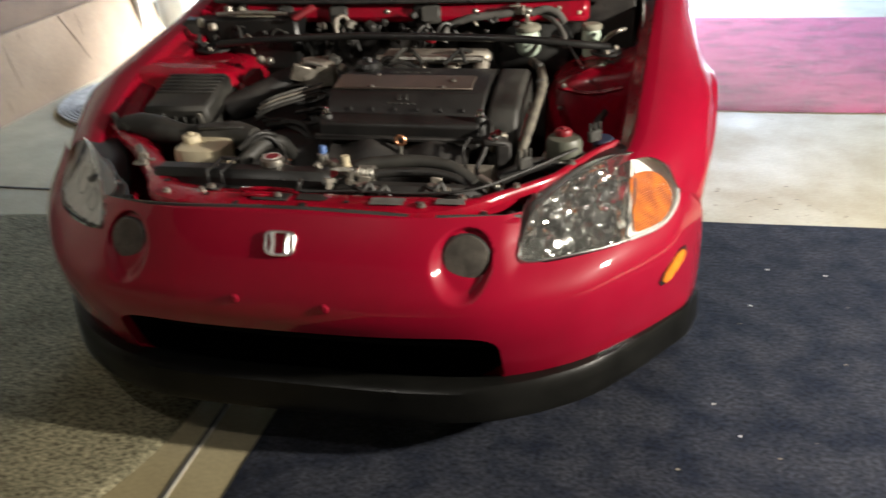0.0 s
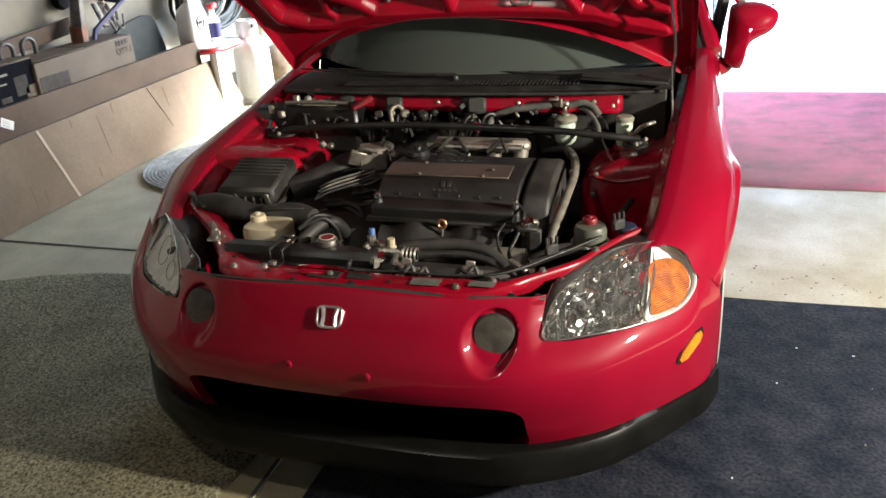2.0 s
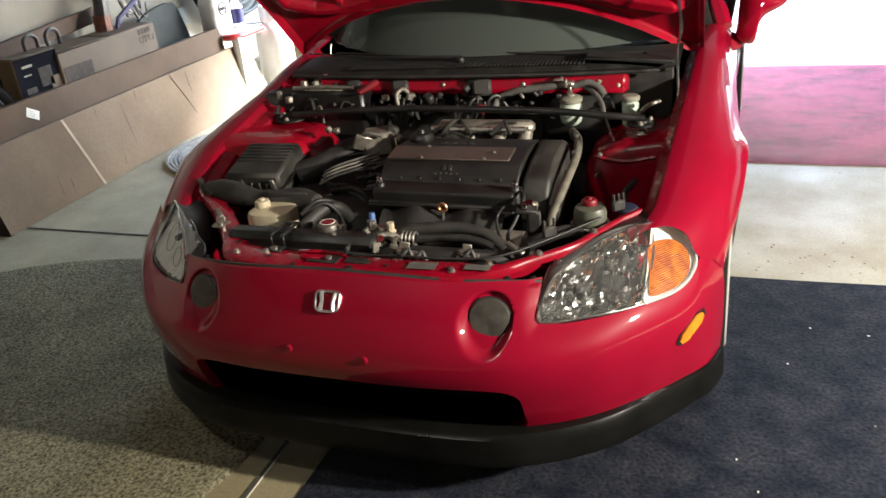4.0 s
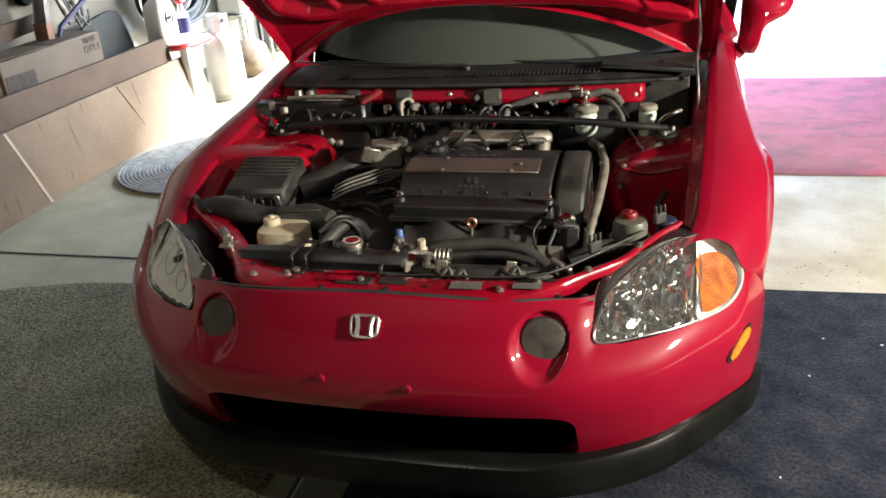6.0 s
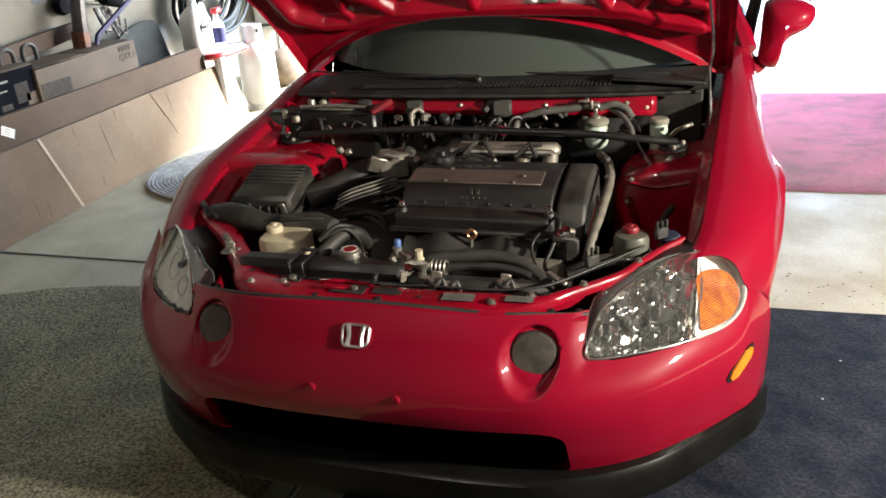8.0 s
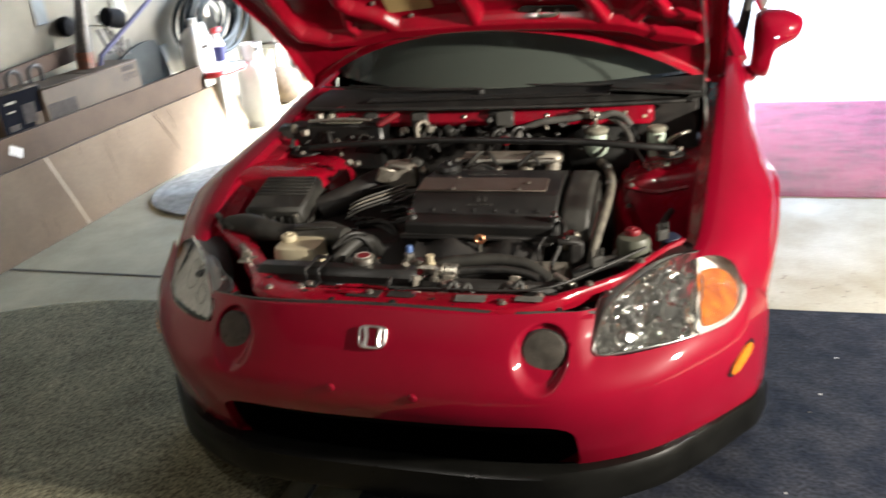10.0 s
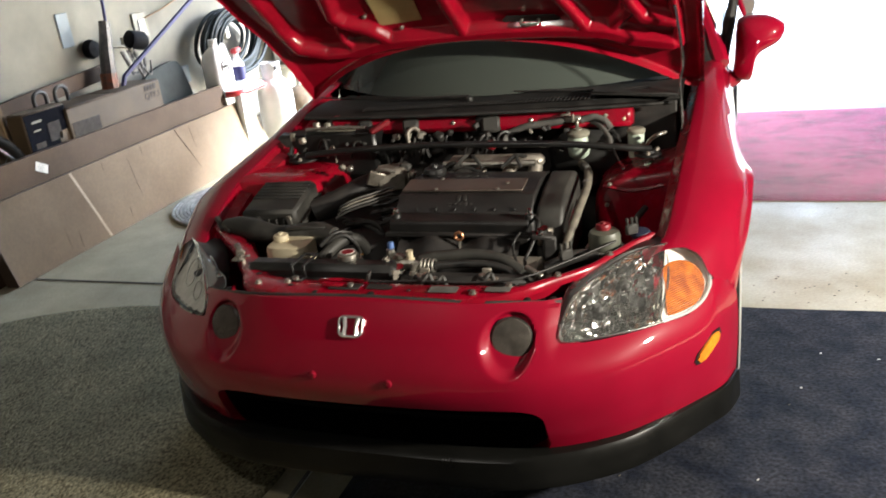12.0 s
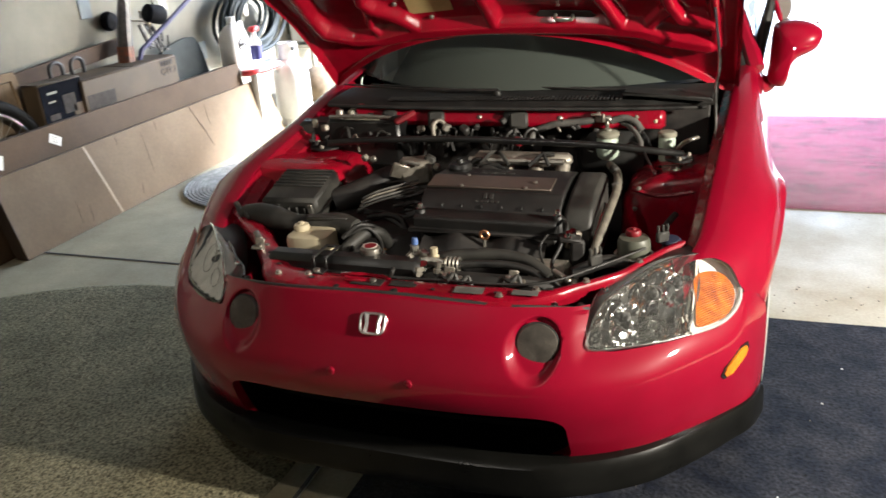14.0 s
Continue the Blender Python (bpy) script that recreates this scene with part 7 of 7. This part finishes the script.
for i in range(9):
    a_, b_ = rng.uniform(-0.10, 0.06), rng.uniform(0.02, 0.12)
    part("cord", Geo().tube([(0.02, a_, 0.08), (0.04, a_ + 0.03, rng.uniform(-0.04, 0.02)), (0.03, a_ + b_, rng.uniform(-0.12, -0.05)), (0.02, a_ + b_ * 1.3, rng.uniform(-0.04, 0.02))], rng.choice((0.006, 0.009)), 6, 5), rng.choice((CARD_D, GREYHOSE, FILM, RUBBER)), cords)
part("cord_hook", Geo().tube([(-0.09, -0.02, 0.10), (0.02, -0.02, 0.09), (0.05, -0.02, 0.06), (0.05, -0.02, 0.10)], 0.005, 6, 3), STEEL, cords)
fix = thing("wall_socket", "white socket plate with grey surround on the wall", "socket", pose(XL, 3.294, 1.0))
part("surround", Geo().box((0.006, 0, 0), (0.012, 0.15, 0.20), 0.004), GREYCAP, fix)
part("plate", Geo().box((0.015, 0.005, 0), (0.008, 0.07, 0.115), 0.003), WHITELABEL, fix)
part("cable", Geo().tube([(0.02, 0.05, 0.06), (0.03, 0.25, 0.10), (0.02, 0.50, 0.16)], 0.005, 6, 4), WOOD, fix)
solo("wall_plate", Geo().box((0.005, 0, 0), (0.010, 0.115, 0.125), 0.003), GREYPL, "blue-grey cover plate on the wall", "cover plate", pose(XL, 3.66, 0.615))
solo("wall_plate", Geo().box((0.004, 0, 0), (0.008, 0.10, 0.2), 0.003), GREYPL, "pale blue-grey card pinned on the wall", "card", pose(XL, 2.60, 1.08))
coil = thing("hose_coil", "dark green garden hose coiled on a wall hook", "hose", pose(-2.87, 4.16, 0.77))
for i in range(17):
    rr = 0.25 + 0.15 * random.Random(i).random()
    ry, rz_ = rr * 1.05, rr * 0.62
    o1, o2, o3 = (random.Random(50 + i).uniform(-0.05, 0.05) for _ in range(3))
    part("loop", Geo().tube([(0.015 + 0.006 * i + 0.01 * math.sin(3 * t), o1 + random.Random(90 + i).uniform(-.06, .06) + ry * math.cos(t), -o2 * 0.6 + rz_ * math.sin(t)) for t in np.linspace(0, 2 * math.pi, 36, endpoint=False)], 0.015, 7, closed=True), GREENH, coil)
part("hook", Geo().box((0, 0.0, 0.10), (0.06, 0.06, 0.16), 0.01), STEEL, coil)
jug = thing("sprayer_jug", "white plastic sprayer jug with a dark round mark", "jug", pose(-2.66, 3.66, 0.496))
P = []
for z, k in ((0.0, 0.92), (0.012, 1.0), (0.20, 1.0), (0.25, 0.86), (0.285, 0.5), (0.30, 0.3), (0.32, 0.3), (0.32, 0.02)):
    P.append([(0.075 * k * sq(np.cos(t), .55), 0.115 * k * sq(np.sin(t), .55), z) for t in np.linspace(0, 2 * np.pi, 32, endpoint=False)])
part("body", Geo().grid(P, around=True), WHITEPL, jug)
part("handle", Geo().tube([(0.0, 0.05, 0.27), (0.0, 0.11, 0.30), (0.0, 0.135, 0.24), (0.0, 0.11, 0.16)], 0.012, 8, 4), WHITEPL, jug)
part("round_mark", Geo().tube([(0.078, -0.015 + 0.042 * math.cos(t), 0.16 + 0.042 * math.sin(t)) for t in np.linspace(0, 2 * math.pi, 24, endpoint=False)], 0.004, 6, closed=True), INK, jug)
part("print_bar", Geo().box((0.0765, -0.015, 0.16), (0.002, 0.055, 0.022), 0.0005), INK, jug)
part("cap", Geo().lathe([(0.03, 0), (0.03, 0.03), (0, 0.032)], (0, 0, 0.32), (0, 0, 1), 14), WHITEPL, jug)
jug2 = thing("spray_bottle", "blue and white spray bottle", "bottle", pose(-2.60, 3.83, 0.496))
part("body", Geo().lathe([(0.045, 0), (0.048, 0.01), (0.048, 0.14), (0.02, 0.19), (0.018, 0.22), (0, 0.22)], (0, 0, 0), (0, 0, 1), 18), WHITEPL, jug2)
part("label_band", Geo().lathe([(0.0495, 0.03), (0.0495, 0.13)], (0, 0, 0), (0, 0, 1), 18), BLUEPL, jug2)
part("trigger", Geo().box((0.02, -0.02, 0.245), (0.05, 0.08, 0.04), 0.01), REDPL, jug2)
stand = thing("step_stool", "white plastic step stool with splayed legs and a red rim", "stool", pose(-2.61, 3.80, 0))
P = [[(0.14 * k * sq(np.cos(t), .6), 0.225 * k * sq(np.sin(t), .6), z) for t in np.linspace(0, 2 * np.pi, 36, endpoint=False)] for z, k in ((0.44, 0.96), (0.46, 1.02), (0.485, 1.0), (0.493, 0.92), (0.493, 0.02))]
part("top", Geo().grid(P, around=True), WHITEPL, stand)
for sx in (-1, 1):
    for sy in (-1, 1):
        part("leg", Geo().tube([(sx * 0.105, sy * 0.165, 0.46), (sx * 0.15, sy * 0.235, 0.0)], [0.042, 0.022], 8), WHITEPL, stand)
part("red_rim", Geo().tube([(0.146 * sq(np.cos(t), .6), 0.23 * sq(np.sin(t), .6), 0.468) for t in np.linspace(-1.45, 0.35, 16)], 0.021, 8), REDPL, stand, "red front rim")
tank = thing("propane_tank", "white steel propane tank with collar", "gas tank", pose(-2.47, 4.06, 0))
part("vessel", Geo().lathe([(0.09, 0.02), (0.125, 0.06), (0.135, 0.12), (0.135, 0.36), (0.125, 0.43), (0.08, 0.48), (0.04, 0.50), (0, 0.505)], (0, 0, 0), (0, 0, 1), 28), TANKW, tank)
part("foot_ring", Geo().lathe([(0.115, 0.0), (0.115, 0.05)], (0, 0, 0), (0, 0, 1), 24), TANKW, tank)
part("collar", Geo().lathe([(0.07, 0.47), (0.072, 0.60), (0.068, 0.605), (0.064, 0.60), (0.062, 0.48)], (0, 0, 0), (0, 0, 1), 24), TANKW, tank)
part("valve", Geo().lathe([(0.02, 0.5), (0.02, 0.55), (0.035, 0.56), (0.035, 0.585), (0, 0.59)], (0, 0, 0), (0, 0, 1), 12), BLACK, tank)
part("collar_slot", Geo().box((0.067, -0.02, 0.565), (0.014, 0.06, 0.03), 0.004), DARK, tank)
solo("burlap_sack", Geo().grid([[((0.15 * math.sin(v)) * math.cos(a) * (1 + 0.15 * noise.noise((math.cos(a) * 2, math.sin(a) * 2, v))), (0.20 * math.sin(v)) * math.sin(a), 0.15 - 0.15 * math.cos(v)) for a in np.linspace(0, 2 * math.pi, 26, endpoint=False)] for v in np.linspace(0.02, 3.12, 14)], around=True), STRAW, "small tan burlap sack on the floor", "sack", pose(-2.62, 4.75, 0))
rail = thing("door_track", "grey steel garage door track beside the opening", "track")
part("upright", Geo().box((-2.80, 5.70, 1.1), (0.05, 0.06, 2.2), 0.006), STEEL, rail)
part("shelf_leg", Geo().box((-2.72, 5.2, 0.45), (0.03, 0.03, 0.9), 0.004), DARK, rail)
rack = thing("metal_rack", "grey steel rack near the garage opening", "rack")
part("shelf", Geo().box((-2.80, 5.10, 0.45), (0.24, 0.5, 0.03), 0.004), STEEL, rack)
for y_ in (4.87, 5.33):
    for x_ in (-2.90, -2.70):
        part("leg", Geo().box((x_, y_, 0.217), (0.025, 0.025, 0.434), 0.003), STEEL, rack)
tote = thing("storage_tote", "pale grey plastic tote with dark marks on a steel rack", "tote", pose(-2.80, 5.10, 0.467))
part("body", Geo().box((0, 0, 0.26), (0.23, 0.46, 0.52), 0.03), TOTE, tote)
for y_ in (-0.10, -0.03, 0.05):
    part("mark", Geo().box((0.1155, y_, 0.10 + 0.1 * y_), (0.003, 0.035, 0.05), 0.001), INK, tote)
# the far side: cabinet and bins
cab = thing("cabinet", "dark laminate storage cabinet against the wall", "cabinet", pose(2.87, 4.62, 0))
part("body", Geo().box((0, 0, 0.75), (0.52, 0.5, 1.5), 0.006), DARKCAB, cab)
part("door", Geo().box((-0.266, 0, 0.78), (0.018, 0.47, 1.36), 0.004), DARKCAB, cab)
part("handle", Geo().tube([(-0.28, 0.18, 0.8), (-0.305, 0.18, 0.82), (-0.305, 0.18, 0.96), (-0.28, 0.18, 0.98)], 0.006, 6, 3), STEEL, cab)
bin_ = thing("waste_bin", "grey-blue round plastic waste bin", "bin", pose(2.78, 5.20, 0))
part("body", Geo().lathe([(0.17, 0), (0.18, 0.02), (0.215, 0.66), (0.225, 0.66), (0.225, 0.69), (0.205, 0.69), (0.17, 0.03)], (0, 0, 0), (0, 0, 1), 28), BIN, bin_)
part("lid", Geo().lathe([(0.23, 0.69), (0.23, 0.71), (0.15, 0.75), (0, 0.76)], (0, 0, 0), (0, 0, 1), 28), BIN, bin_)
cab2 = thing("cabinet", "low dark cabinet beside the garage opening", "cabinet", pose(2.86, 5.62, 0))
part("body", Geo().box((0, 0, 0.45), (0.5, 0.3, 0.9), 0.006), DARKCAB, cab2)
part("top", Geo().box((0, 0, 0.915), (0.54, 0.32, 0.03), 0.006), BLUEPL, cab2)
